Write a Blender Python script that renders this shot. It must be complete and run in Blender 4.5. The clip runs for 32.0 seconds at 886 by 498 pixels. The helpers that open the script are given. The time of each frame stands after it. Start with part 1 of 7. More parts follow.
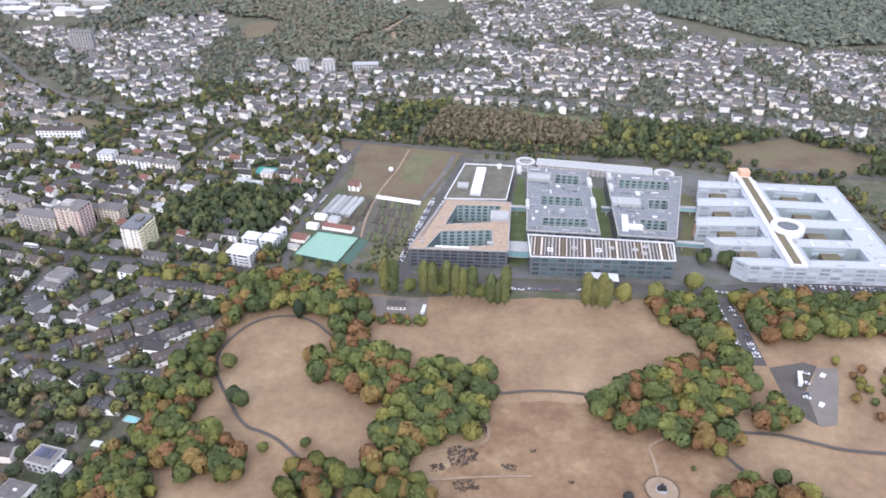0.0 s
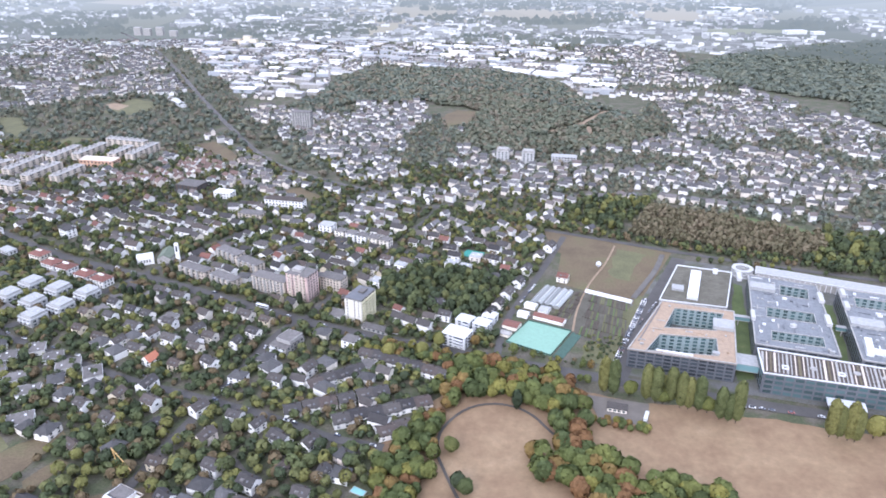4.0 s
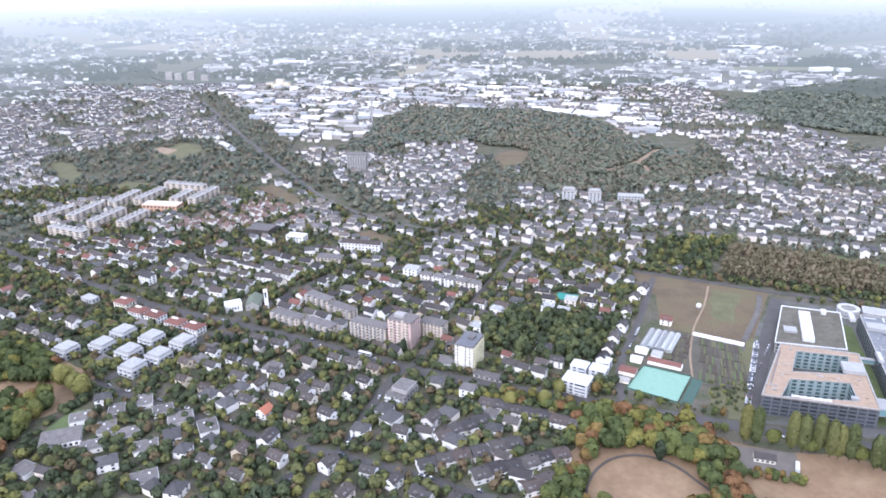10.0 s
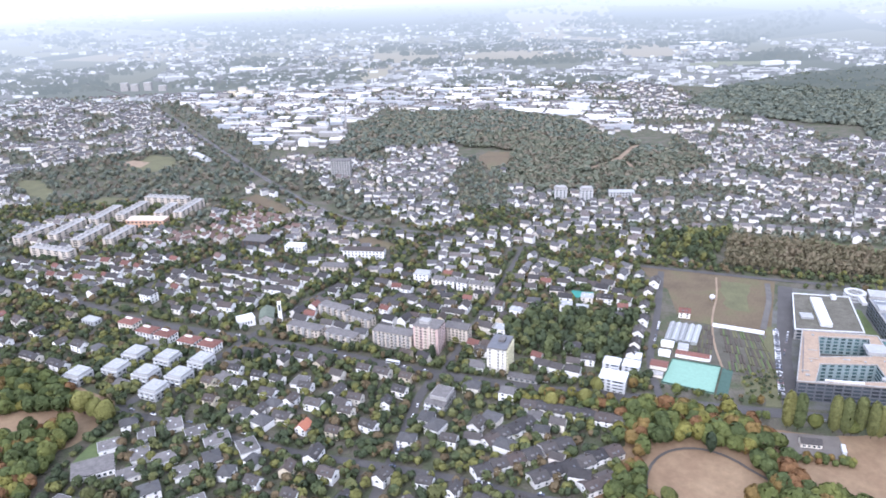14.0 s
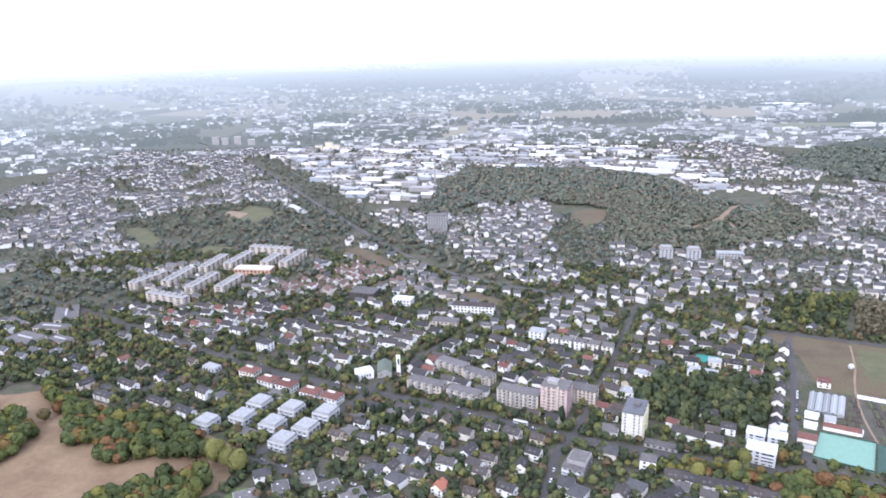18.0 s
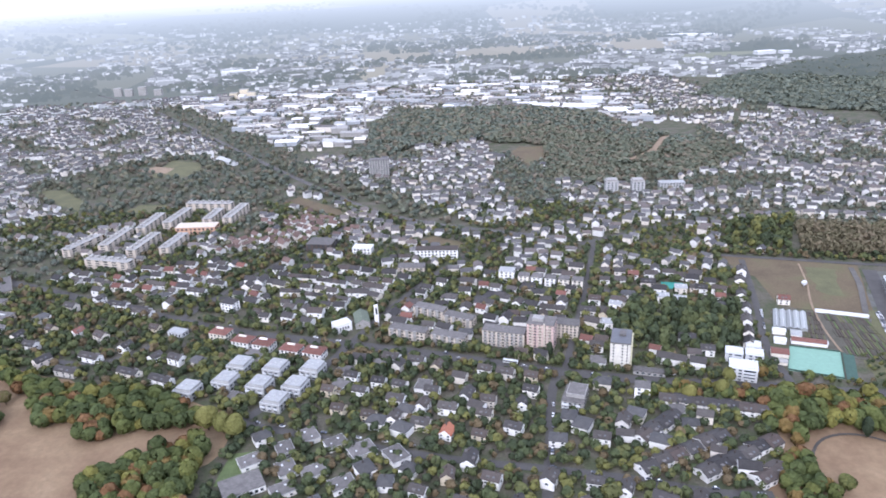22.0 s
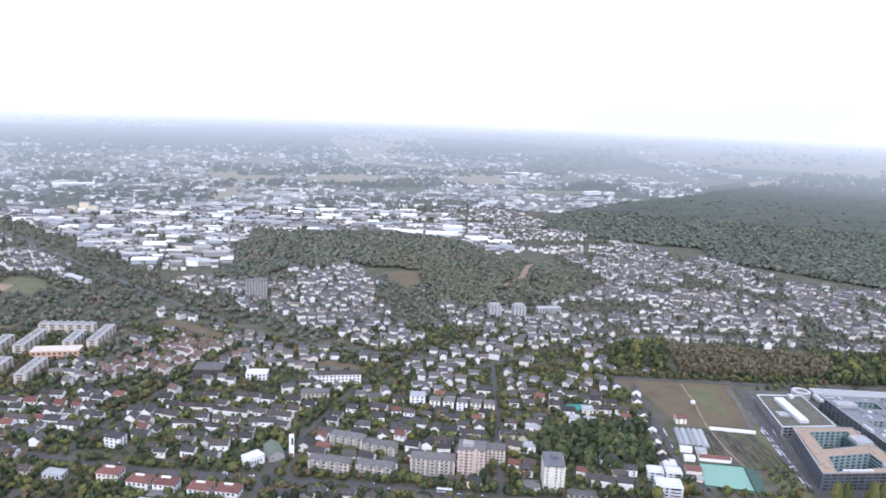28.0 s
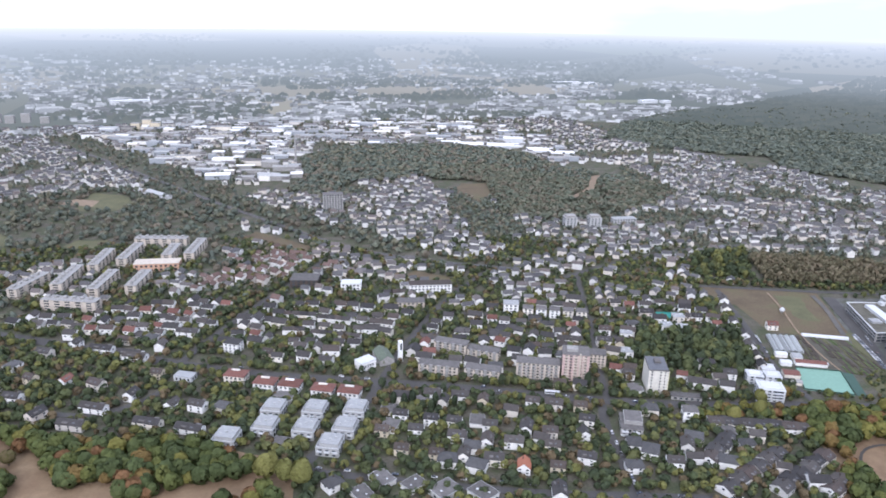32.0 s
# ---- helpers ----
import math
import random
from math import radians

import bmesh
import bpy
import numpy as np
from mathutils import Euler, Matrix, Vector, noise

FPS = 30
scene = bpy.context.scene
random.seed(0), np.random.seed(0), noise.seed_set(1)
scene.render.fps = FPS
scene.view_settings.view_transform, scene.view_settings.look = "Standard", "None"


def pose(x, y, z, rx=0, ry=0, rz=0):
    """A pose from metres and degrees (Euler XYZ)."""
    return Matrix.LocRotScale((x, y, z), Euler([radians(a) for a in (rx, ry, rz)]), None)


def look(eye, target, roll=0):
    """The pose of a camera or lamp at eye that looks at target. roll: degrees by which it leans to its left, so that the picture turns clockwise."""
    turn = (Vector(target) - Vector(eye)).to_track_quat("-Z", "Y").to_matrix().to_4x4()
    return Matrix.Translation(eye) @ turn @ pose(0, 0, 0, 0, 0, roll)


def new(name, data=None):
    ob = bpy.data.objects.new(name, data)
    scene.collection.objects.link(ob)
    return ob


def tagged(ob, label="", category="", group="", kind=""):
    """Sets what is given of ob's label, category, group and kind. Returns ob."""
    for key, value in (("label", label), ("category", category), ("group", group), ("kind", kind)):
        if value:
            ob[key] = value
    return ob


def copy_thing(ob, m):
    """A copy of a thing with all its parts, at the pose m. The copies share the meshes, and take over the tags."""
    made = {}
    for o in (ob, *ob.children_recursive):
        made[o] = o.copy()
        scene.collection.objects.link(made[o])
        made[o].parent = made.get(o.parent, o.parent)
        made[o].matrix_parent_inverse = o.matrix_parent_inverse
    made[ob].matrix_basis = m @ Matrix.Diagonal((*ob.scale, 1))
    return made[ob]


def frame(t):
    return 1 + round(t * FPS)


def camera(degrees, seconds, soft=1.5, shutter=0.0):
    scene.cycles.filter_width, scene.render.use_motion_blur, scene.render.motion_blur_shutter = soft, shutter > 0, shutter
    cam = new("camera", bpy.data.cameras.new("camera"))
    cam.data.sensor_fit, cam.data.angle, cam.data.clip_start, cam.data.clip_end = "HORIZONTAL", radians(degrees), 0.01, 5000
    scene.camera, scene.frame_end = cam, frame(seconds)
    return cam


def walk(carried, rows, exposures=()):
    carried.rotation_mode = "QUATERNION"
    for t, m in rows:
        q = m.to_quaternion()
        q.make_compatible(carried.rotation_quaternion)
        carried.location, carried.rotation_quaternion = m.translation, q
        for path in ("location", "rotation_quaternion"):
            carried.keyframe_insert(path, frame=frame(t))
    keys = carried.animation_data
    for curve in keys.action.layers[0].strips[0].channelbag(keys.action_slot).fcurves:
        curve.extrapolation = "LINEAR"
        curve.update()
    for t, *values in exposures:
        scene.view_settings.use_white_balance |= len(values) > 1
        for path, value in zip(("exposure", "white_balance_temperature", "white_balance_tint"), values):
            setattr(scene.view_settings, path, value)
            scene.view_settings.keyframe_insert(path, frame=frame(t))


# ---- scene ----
cam = camera(63.13, 32.0, soft=1.75)
PATH = [
    (0.0, 196.25, -19.73, 302.64, 58.549, -0.258, -8.254),
    (0.5, 188.64, -18.64, 303.05, 56.795, 0.444, -8.521),
    (1.0, 181.00, -17.63, 303.47, 54.874, 1.399, -8.887),
    (1.5, 173.35, -16.65, 303.86, 52.623, 2.250, -9.378),
    (2.0, 165.75, -15.65, 304.20, 49.848, 2.636, -9.805),
    (2.5, 158.22, -14.59, 304.47, 51.705, 2.822, -9.575),
    (3.0, 150.77, -13.54, 304.69, 54.698, 1.053, -4.240),
    (3.5, 143.37, -12.56, 304.87, 63.116, 0.747, 2.194),
    (4.0, 135.98, -11.68, 305.01, 65.261, 0.024, 4.161),
    (4.5, 128.59, -10.90, 305.10, 66.557, -0.336, 6.163),
    (6.5, 98.89, -8.12, 305.18, 68.552, -2.582, 6.834),
    (7.0, 91.37, -7.35, 305.14, 67.905, -3.116, 7.057),
    (7.5, 83.81, -6.55, 305.03, 66.939, -2.691, 7.050),
    (8.0, 76.24, -5.77, 304.88, 67.329, -2.299, 7.944),
    (8.5, 68.70, -5.02, 304.69, 66.643, -0.767, 7.943),
    (9.0, 61.16, -4.27, 304.48, 67.672, -0.039, 6.365),
    (9.5, 53.62, -3.61, 304.27, 67.958, 0.395, 4.413),
    (10.0, 46.05, -3.05, 304.11, 68.301, 0.657, 3.915),
    (10.5, 38.43, -2.57, 304.00, 68.290, 1.344, 2.826),
    (11.0, 30.76, -2.10, 303.92, 68.101, 1.557, 0.933),
    (11.5, 23.05, -1.63, 303.87, 68.011, 1.496, 0.264),
    (12.0, 15.35, -1.16, 303.84, 67.997, 1.640, -0.116),
    (12.5, 7.67, -0.63, 303.80, 68.176, 1.926, -0.450),
    (13.0, -0.00, 0.00, 303.72, 68.207, 1.909, -0.763),
    (13.5, -7.67, 0.73, 303.59, 68.211, 1.621, -1.014),
    (15.5, -38.44, 3.95, 302.87, 70.536, 1.014, 1.097),
    (16.0, -46.13, 4.74, 302.74, 71.129, 0.866, 1.275),
    (16.5, -53.78, 5.46, 302.65, 71.664, 0.814, 2.870),
    (17.0, -61.38, 6.08, 302.60, 72.452, 1.046, 3.796),
    (17.5, -68.90, 6.68, 302.53, 72.802, 1.219, 3.972),
    (18.0, -76.36, 7.37, 302.47, 73.001, 1.532, 3.977),
    (18.5, -83.80, 8.18, 302.43, 72.751, 1.956, 3.876),
    (19.0, -91.23, 9.13, 302.40, 70.345, 3.216, 3.527),
    (19.2, -94.20, 9.59, 302.38, 69.583, 3.596, 3.336),
    (19.3, -95.68, 9.82, 302.37, 68.872, 3.695, 3.142),
    (19.5, -98.65, 10.28, 302.35, 66.383, 4.098, 0.929),
    (20.0, -106.09, 11.69, 302.30, 66.150, 4.571, -0.405),
    (20.5, -113.53, 13.16, 302.31, 67.017, 4.800, -1.053),
    (21.0, -120.94, 14.62, 302.35, 68.159, 3.630, -2.444),
    (21.5, -128.30, 16.06, 302.38, 68.667, 2.873, -3.476),
    (22.0, -135.61, 17.52, 302.38, 68.214, 2.440, -4.119),
    (22.5, -142.86, 19.07, 302.33, 68.431, 2.200, -6.278),
    (23.0, -150.11, 20.72, 302.21, 68.284, 1.801, -8.735),
    (23.5, -157.33, 22.53, 302.02, 68.010, 1.348, -10.834),
    (24.0, -164.48, 24.36, 301.79, 68.248, 0.900, -12.506),
    (24.5, -171.50, 26.21, 301.49, 68.439, 0.392, -14.028),
    (26.5, -199.21, 33.66, 299.95, 70.158, -0.121, -19.058),
    (27.0, -206.25, 35.12, 299.53, 73.747, -0.807, -19.012),
    (27.5, -213.38, 36.16, 299.15, 77.715, -1.455, -18.175),
    (28.0, -220.63, 36.90, 298.83, 78.121, -2.315, -17.221),
    (28.5, -227.97, 37.46, 298.56, 78.390, -2.972, -16.708),
    (29.0, -235.38, 38.03, 298.36, 77.623, -3.144, -15.372),
    (29.5, -242.75, 38.71, 298.21, 75.618, -3.298, -14.361),
    (30.0, -250.06, 39.57, 298.11, 72.493, -2.395, -13.024),
    (30.5, -257.25, 40.65, 298.02, 71.351, -1.778, -12.253),
    (31.0, -264.40, 41.80, 297.91, 70.914, -1.429, -13.347),
    (31.5, -271.55, 42.94, 297.78, 70.916, -1.213, -14.200),
    (32.0, -278.69, 44.07, 297.62, 71.176, -1.021, -14.708),
]
walk(cam, [(t, pose(*place)) for t, *place in PATH],
     [(0.0, 0.42, 6040, 19), (1.5, 0.40, 6040, 19), (3.0, 0.43, 6040, 19), (4.0, 0.54, 5740, 19), (12.0, 0.56, 5740, 19), (15.5, 0.61, 5740, 19), (18.0, 0.42, 5740, 19), (19.0, 0.33, 5740, 19), (24.5, 0.26, 5740, 19), (28.0, 0.15, 5720, 18), (30.0, 0.15, 5760, 17), (32.0, 0.04, 5820, 17)])

# ---- light: an overcast autumn day ----
world = bpy.data.worlds.new("overcast_sky")
scene.world = world
world.use_nodes = True
wn, wl = world.node_tree.nodes, world.node_tree.links
wn.clear()
w_out, w_bg = wn.new("ShaderNodeOutputWorld"), wn.new("ShaderNodeBackground")
w_sky = wn.new("ShaderNodeTexSky")
w_sky.sky_type, w_sky.sun_disc = "NISHITA", False
w_sky.sun_elevation, w_sky.sun_rotation = radians(34), radians(202)
w_sky.air_density, w_sky.dust_density = 1.2, 4.0
w_gain = wn.new("ShaderNodeVectorMath")
w_gain.operation = "SCALE"
w_gain.inputs["Scale"].default_value = 0.08
w_co, w_map = wn.new("ShaderNodeTexCoord"), wn.new("ShaderNodeMapping")
w_map.inputs["Scale"].default_value = (1.0, 1.0, 5.0)
w_noise, w_ramp, w_mix = wn.new("ShaderNodeTexNoise"), wn.new("ShaderNodeValToRGB"), wn.new("ShaderNodeMix")
w_noise.inputs["Scale"].default_value, w_noise.inputs["Detail"].default_value = 1.7, 5.0
w_ramp.color_ramp.elements[0].position, w_ramp.color_ramp.elements[0].color = 0.38, (0.66, 0.72, 0.82, 1)
w_ramp.color_ramp.elements[1].position, w_ramp.color_ramp.elements[1].color = 0.56, (1.0, 1.05, 1.15, 1)
w_mix.data_type, w_mix.blend_type = "RGBA", "MIX"
w_mix.inputs["Factor"].default_value = 0.86
wl.new(w_co.outputs["Generated"], w_map.inputs["Vector"])
wl.new(w_map.outputs["Vector"], w_noise.inputs["Vector"])
wl.new(w_noise.outputs["Fac"], w_ramp.inputs["Fac"])
wl.new(w_sky.outputs["Color"], w_gain.inputs[0])
wl.new(w_gain.outputs["Vector"], w_mix.inputs["A"])
wl.new(w_ramp.outputs["Color"], w_mix.inputs["B"])
wl.new(w_mix.outputs["Result"], w_bg.inputs["Color"])
w_bg.inputs["Strength"].default_value = 1.62
wl.new(w_bg.outputs["Background"], w_out.inputs["Surface"])

sun = new("sun", bpy.data.lights.new("sun", "SUN"))
sun.data.energy, sun.data.angle, sun.data.color = 1.8, radians(24), (1.0, 0.97, 0.92)
sun.matrix_basis = look((0, 0, 560), (300, 760, 0))


# ---- materials ----
def shader(name, rough=0.8, metal=0.0):
    m = bpy.data.materials.new(name)
    m.use_nodes = True
    b = m.node_tree.nodes["Principled BSDF"]
    b.inputs["Roughness"].default_value, b.inputs["Metallic"].default_value = rough, metal
    b.inputs["Specular IOR Level"].default_value = 0.3
    return m, m.node_tree.nodes, m.node_tree.links, b


def ramp_node(nodes, stops):
    r = nodes.new("ShaderNodeValToRGB")
    e = r.color_ramp.elements
    while len(e) < len(stops):
        e.new(0.5)
    for k, (p, c) in enumerate(stops):
        e[k].position, e[k].color = p, (*c, 1)
    return r


def mixed(nodes, links, a, b, fac, blend="MIX"):
    m = nodes.new("ShaderNodeMix")
    m.data_type, m.blend_type = "RGBA", blend
    for key, v in (("A", a), ("B", b), ("Factor", fac)):
        if isinstance(v, (tuple, float, int)):
            m.inputs[key].default_value = (*v, 1) if isinstance(v, tuple) else v
        else:
            links.new(v, m.inputs[key])
    return m.outputs["Result"]


def noise_node(nodes, links, co, scale, detail=4.0, rough=0.6):
    n = nodes.new("ShaderNodeTexNoise")
    n.inputs["Scale"].default_value, n.inputs["Detail"].default_value, n.inputs["Roughness"].default_value = scale, detail, rough
    links.new(co, n.inputs["Vector"])
    return n.outputs["Fac"]


def place_node(nodes):
    return nodes.new("ShaderNodeNewGeometry").outputs["Position"]


def bumped(nodes, links, b, height, strength, distance):
    u = nodes.new("ShaderNodeBump")
    u.inputs["Strength"].default_value, u.inputs["Distance"].default_value = strength, distance
    links.new(height, u.inputs["Height"])
    links.new(u.outputs["Normal"], b.inputs["Normal"])


def patchy(name, stops, scale, fine, rough=0.95, spread=0.35, bump=0.0):
    """A ground surface: a colour ramp over broad patches, broken up by fine grain."""
    m, n, l, b = shader(name, rough)
    co = place_node(n)
    broad, grain = noise_node(n, l, co, scale, 6.0, 0.65), noise_node(n, l, co, fine, 4.0, 0.7)
    r = ramp_node(n, stops)
    l.new(broad, r.inputs["Fac"])
    g = ramp_node(n, [(0.3, (1 - spread,) * 3), (0.7, (1 + spread,) * 3)])
    l.new(grain, g.inputs["Fac"])
    l.new(mixed(n, l, r.outputs["Color"], g.outputs["Color"], 1.0, "MULTIPLY"), b.inputs["Base Color"])
    if bump:
        bumped(n, l, b, grain, 1.0, bump)
    return m


def painted(name, colour, rough=0.7, spread=0.12, dirt=0.25, metal=0.0, vary=0.0, tint=None):
    """A building surface: a base colour with stains, grain and a change from object to object and island to island."""
    m, n, l, b = shader(name, rough, metal)
    co = place_node(n)
    stain, grain = noise_node(n, l, co, 0.35, 5.0, 0.7), noise_node(n, l, co, 3.1, 3.0)
    s = ramp_node(n, [(0.35, (1 - dirt,) * 3), (0.62, (1.0,) * 3)])
    l.new(stain, s.inputs["Fac"])
    g = ramp_node(n, [(0.3, (1 - spread,) * 3), (0.7, (1 + spread,) * 3)])
    l.new(grain, g.inputs["Fac"])
    c = mixed(n, l, colour, s.outputs["Color"], 1.0, "MULTIPLY")
    c = mixed(n, l, c, g.outputs["Color"], 1.0, "MULTIPLY")
    if vary:
        geo, info, add = n.new("ShaderNodeNewGeometry"), n.new("ShaderNodeObjectInfo"), n.new("ShaderNodeMath")
        add.operation = "ADD"
        l.new(geo.outputs["Random Per Island"], add.inputs[0])
        l.new(info.outputs["Random"], add.inputs[1])
        wrap = n.new("ShaderNodeMath")
        wrap.operation = "FRACT"
        l.new(add.outputs[0], wrap.inputs[0])
        v = ramp_node(n, tint or [(0.0, (1 - vary,) * 3), (1.0, (1 + vary,) * 3)])
        l.new(wrap.outputs[0], v.inputs["Fac"])
        c = mixed(n, l, c, v.outputs["Color"], 1.0, "MULTIPLY")
    l.new(c, b.inputs["Base Color"])
    return m


AUTUMN = [(0.0, (0.062, 0.08, 0.032)), (0.34, (0.098, 0.116, 0.038)), (0.6, (0.132, 0.14, 0.042)), (0.78, (0.18, 0.164, 0.046)),
          (0.88, (0.188, 0.132, 0.048)), (0.96, (0.186, 0.102, 0.048)), (1.0, (0.145, 0.085, 0.048))]
GREENS = [(0.0, (0.052, 0.067, 0.036)), (0.4, (0.074, 0.093, 0.040)), (0.68, (0.101, 0.118, 0.045)), (0.86, (0.140, 0.143, 0.049)), (0.95, (0.148, 0.116, 0.056)), (1.0, (0.129, 0.099, 0.063))]


LEAF_TONES = [(0.072, 0.092, 0.036), (0.1, 0.12, 0.041), (0.086, 0.106, 0.04), (0.13, 0.142, 0.044), (0.11, 0.128, 0.042), (0.175, 0.165, 0.046), (0.188, 0.13, 0.048), (0.18, 0.1, 0.048)]
GARDEN_TONES = [(0.059, 0.076, 0.042), (0.078, 0.097, 0.047), (0.100, 0.117, 0.052), (0.130, 0.138, 0.057), (0.165, 0.165, 0.057), (0.147, 0.113, 0.066)]
# leaf colours of the far woods, made paler and greyer to stand in for haze
RUST_HAZE_TONES = [(0.13, 0.145, 0.106), (0.145, 0.153, 0.108), (0.16, 0.156, 0.11), (0.168, 0.15, 0.11)]
FAR_HAZE_TONES = [(0.125, 0.145, 0.118), (0.145, 0.163, 0.126), (0.165, 0.175, 0.13), (0.185, 0.18, 0.126), (0.19, 0.165, 0.125)]


def foliage(name, stops, single, cell=0.12):
    """Leaves. single: one tree an object, so the object decides its colour; otherwise the trees of a wood differ by where they stand."""
    m, n, l, b = shader(name, 0.75)
    geo = n.new("ShaderNodeNewGeometry")
    if single:
        pick = n.new("ShaderNodeObjectInfo").outputs["Random"]
    else:
        v = n.new("ShaderNodeTexVoronoi")
        v.inputs["Scale"].default_value = cell
        flat = n.new("ShaderNodeVectorMath")
        flat.operation = "MULTIPLY"
        flat.inputs[1].default_value = (1, 1, 0)
        l.new(geo.outputs["Position"], flat.inputs[0])
        l.new(flat.outputs[0], v.inputs["Vector"])
        sep = n.new("ShaderNodeSeparateColor")
        l.new(v.outputs["Color"], sep.inputs[0])
        pick = sep.outputs[0]
    jig = n.new("ShaderNodeMath")
    jig.operation = "MULTIPLY_ADD"
    jig.inputs[1].default_value, jig.inputs[2].default_value = 0.12, -0.06
    l.new(geo.outputs["Random Per Island"], jig.inputs[0])
    add = n.new("ShaderNodeMath")
    add.operation, add.use_clamp = "ADD", True
    l.new(pick, add.inputs[0])
    l.new(jig.outputs[0], add.inputs[1])
    r = ramp_node(n, stops)
    l.new(add.outputs[0], r.inputs["Fac"])
    g = ramp_node(n, [(0.0, (0.82,) * 3), (1.0, (1.2,) * 3)])
    l.new(geo.outputs["Random Per Island"], g.inputs["Fac"])
    leaf = mixed(n, l, r.outputs["Color"], g.outputs["Color"], 1.0, "MULTIPLY")
    l.new(leaf, b.inputs["Base Color"])
    b.inputs["Specular IOR Level"].default_value = 0.15
    thin, both = n.new("ShaderNodeBsdfTranslucent"), n.new("ShaderNodeMixShader")
    l.new(leaf, thin.inputs["Color"])
    both.inputs[0].default_value = 0.18
    l.new(b.outputs[0], both.inputs[1])
    l.new(thin.outputs[0], both.inputs[2])
    l.new(both.outputs[0], n["Material Output"].inputs["Surface"])
    return m


M_garden = patchy("garden_ground", [(0.30, (0.05, 0.06, 0.032)), (0.44, (0.068, 0.076, 0.042)), (0.53, (0.09, 0.083, 0.06)), (0.6, (0.104, 0.094, 0.074)), (0.7, (0.122, 0.11, 0.092))], 0.06, 0.6)
M_drygrass = patchy("dry_grass", [(0.30, (0.165, 0.108, 0.066)), (0.44, (0.207, 0.139, 0.085)), (0.56, (0.238, 0.166, 0.101)), (0.70, (0.30, 0.22, 0.14))], 0.022, 0.22, spread=0.12)
M_scrub = patchy("dry_meadow", [(0.32, (0.135, 0.082, 0.05)), (0.46, (0.178, 0.112, 0.066)), (0.56, (0.212, 0.142, 0.084)), (0.7, (0.265, 0.19, 0.115))], 0.035, 0.25, spread=0.17)
M_lawn = patchy("lawn", [(0.3, (0.075, 0.10, 0.045)), (0.6, (0.105, 0.135, 0.055)), (0.8, (0.155, 0.155, 0.075))], 0.08, 0.9, spread=0.2)
M_field = patchy("fallow_field", [(0.3, (0.09, 0.068, 0.045)), (0.5, (0.125, 0.096, 0.06)), (0.7, (0.112, 0.106, 0.055))], 0.025, 0.6, spread=0.2)
M_stubble = patchy("grassy_stubble", [(0.3, (0.09, 0.09, 0.05)), (0.7, (0.135, 0.13, 0.068))], 0.05, 0.7, spread=0.2)
M_shrub = patchy("low_heather", [(0.3, (0.055, 0.048, 0.043)), (0.7, (0.105, 0.082, 0.066))], 0.3, 1.2, spread=0.3)
M_crop = patchy("plot_rows", [(0.3, (0.07, 0.066, 0.05)), (0.55, (0.092, 0.086, 0.068)), (0.75, (0.125, 0.114, 0.095))], 0.09, 1.2, spread=0.25)
M_asphalt = patchy("asphalt", [(0.3, (0.064, 0.060, 0.058)), (0.7, (0.096, 0.091, 0.088))], 0.05, 1.3, 0.85, 0.15)
M_tar = patchy("tar_path", [(0.3, (0.062, 0.056, 0.05)), (0.7, (0.09, 0.082, 0.074))], 0.05, 1.3, 0.9, 0.15)
M_paving = patchy("paving", [(0.3, (0.125, 0.112, 0.1)), (0.7, (0.175, 0.157, 0.14))], 0.08, 1.5, 0.85, 0.12)
M_grounds = patchy("campus_grounds", [(0.32, (0.075, 0.085, 0.05)), (0.46, (0.10, 0.10, 0.085)), (0.56, (0.12, 0.118, 0.115))], 0.06, 1.2, 0.95, 0.2)
M_gravel = patchy("gravel", [(0.3, (0.215, 0.158, 0.108)), (0.7, (0.28, 0.212, 0.15))], 0.1, 1.7, 0.95, 0.15)
M_ballast = patchy("ballast", [(0.3, (0.09, 0.085, 0.08)), (0.7, (0.14, 0.13, 0.12))], 0.04, 0.8, 0.95, 0.2)
M_leaf = foliage("leaves_autumn", AUTUMN, True)
M_green = foliage("leaves_green", GREENS, True)
M_bare = foliage("leaves_bronze", [(0.0, (0.128, 0.116, 0.07)), (0.6, (0.168, 0.146, 0.093)), (1.0, (0.195, 0.16, 0.108))], False)
spread_of = lambda c: [(0.0, tuple(v * 0.88 for v in c)), (1.0, tuple(v * 1.12 for v in c))]
PARK_LEAVES = [foliage("leaves_of_park", spread_of(c), False) for c in LEAF_TONES]
GARDEN_LEAVES = [foliage("leaves_of_gardens", spread_of(c), False) for c in GARDEN_TONES]
RUST_HAZE_LEAVES = [foliage("haze_toned_rusty_leaves", [(0.0, tuple(v * 0.88 for v in c)), (1.0, tuple(v * 1.12 for v in c))], False) for c in RUST_HAZE_TONES]
FAR_HAZE_LEAVES = [foliage("haze_toned_far_leaves", spread_of(c), False) for c in FAR_HAZE_TONES]
M_poplar = foliage("leaves_poplar", [(0.0, (0.10, 0.12, 0.05)), (0.5, (0.135, 0.145, 0.056)), (1.0, (0.195, 0.185, 0.064))], True)
M_linden = foliage("leaves_yellow_green", [(0.0, (0.17, 0.175, 0.06)), (1.0, (0.23, 0.215, 0.07))], True)
M_spruce = foliage("leaves_spruce", [(0.0, (0.036, 0.05, 0.03)), (1.0, (0.05, 0.066, 0.036))], True)
M_bark = painted("bark", (0.09, 0.07, 0.055), 0.95, 0.3)
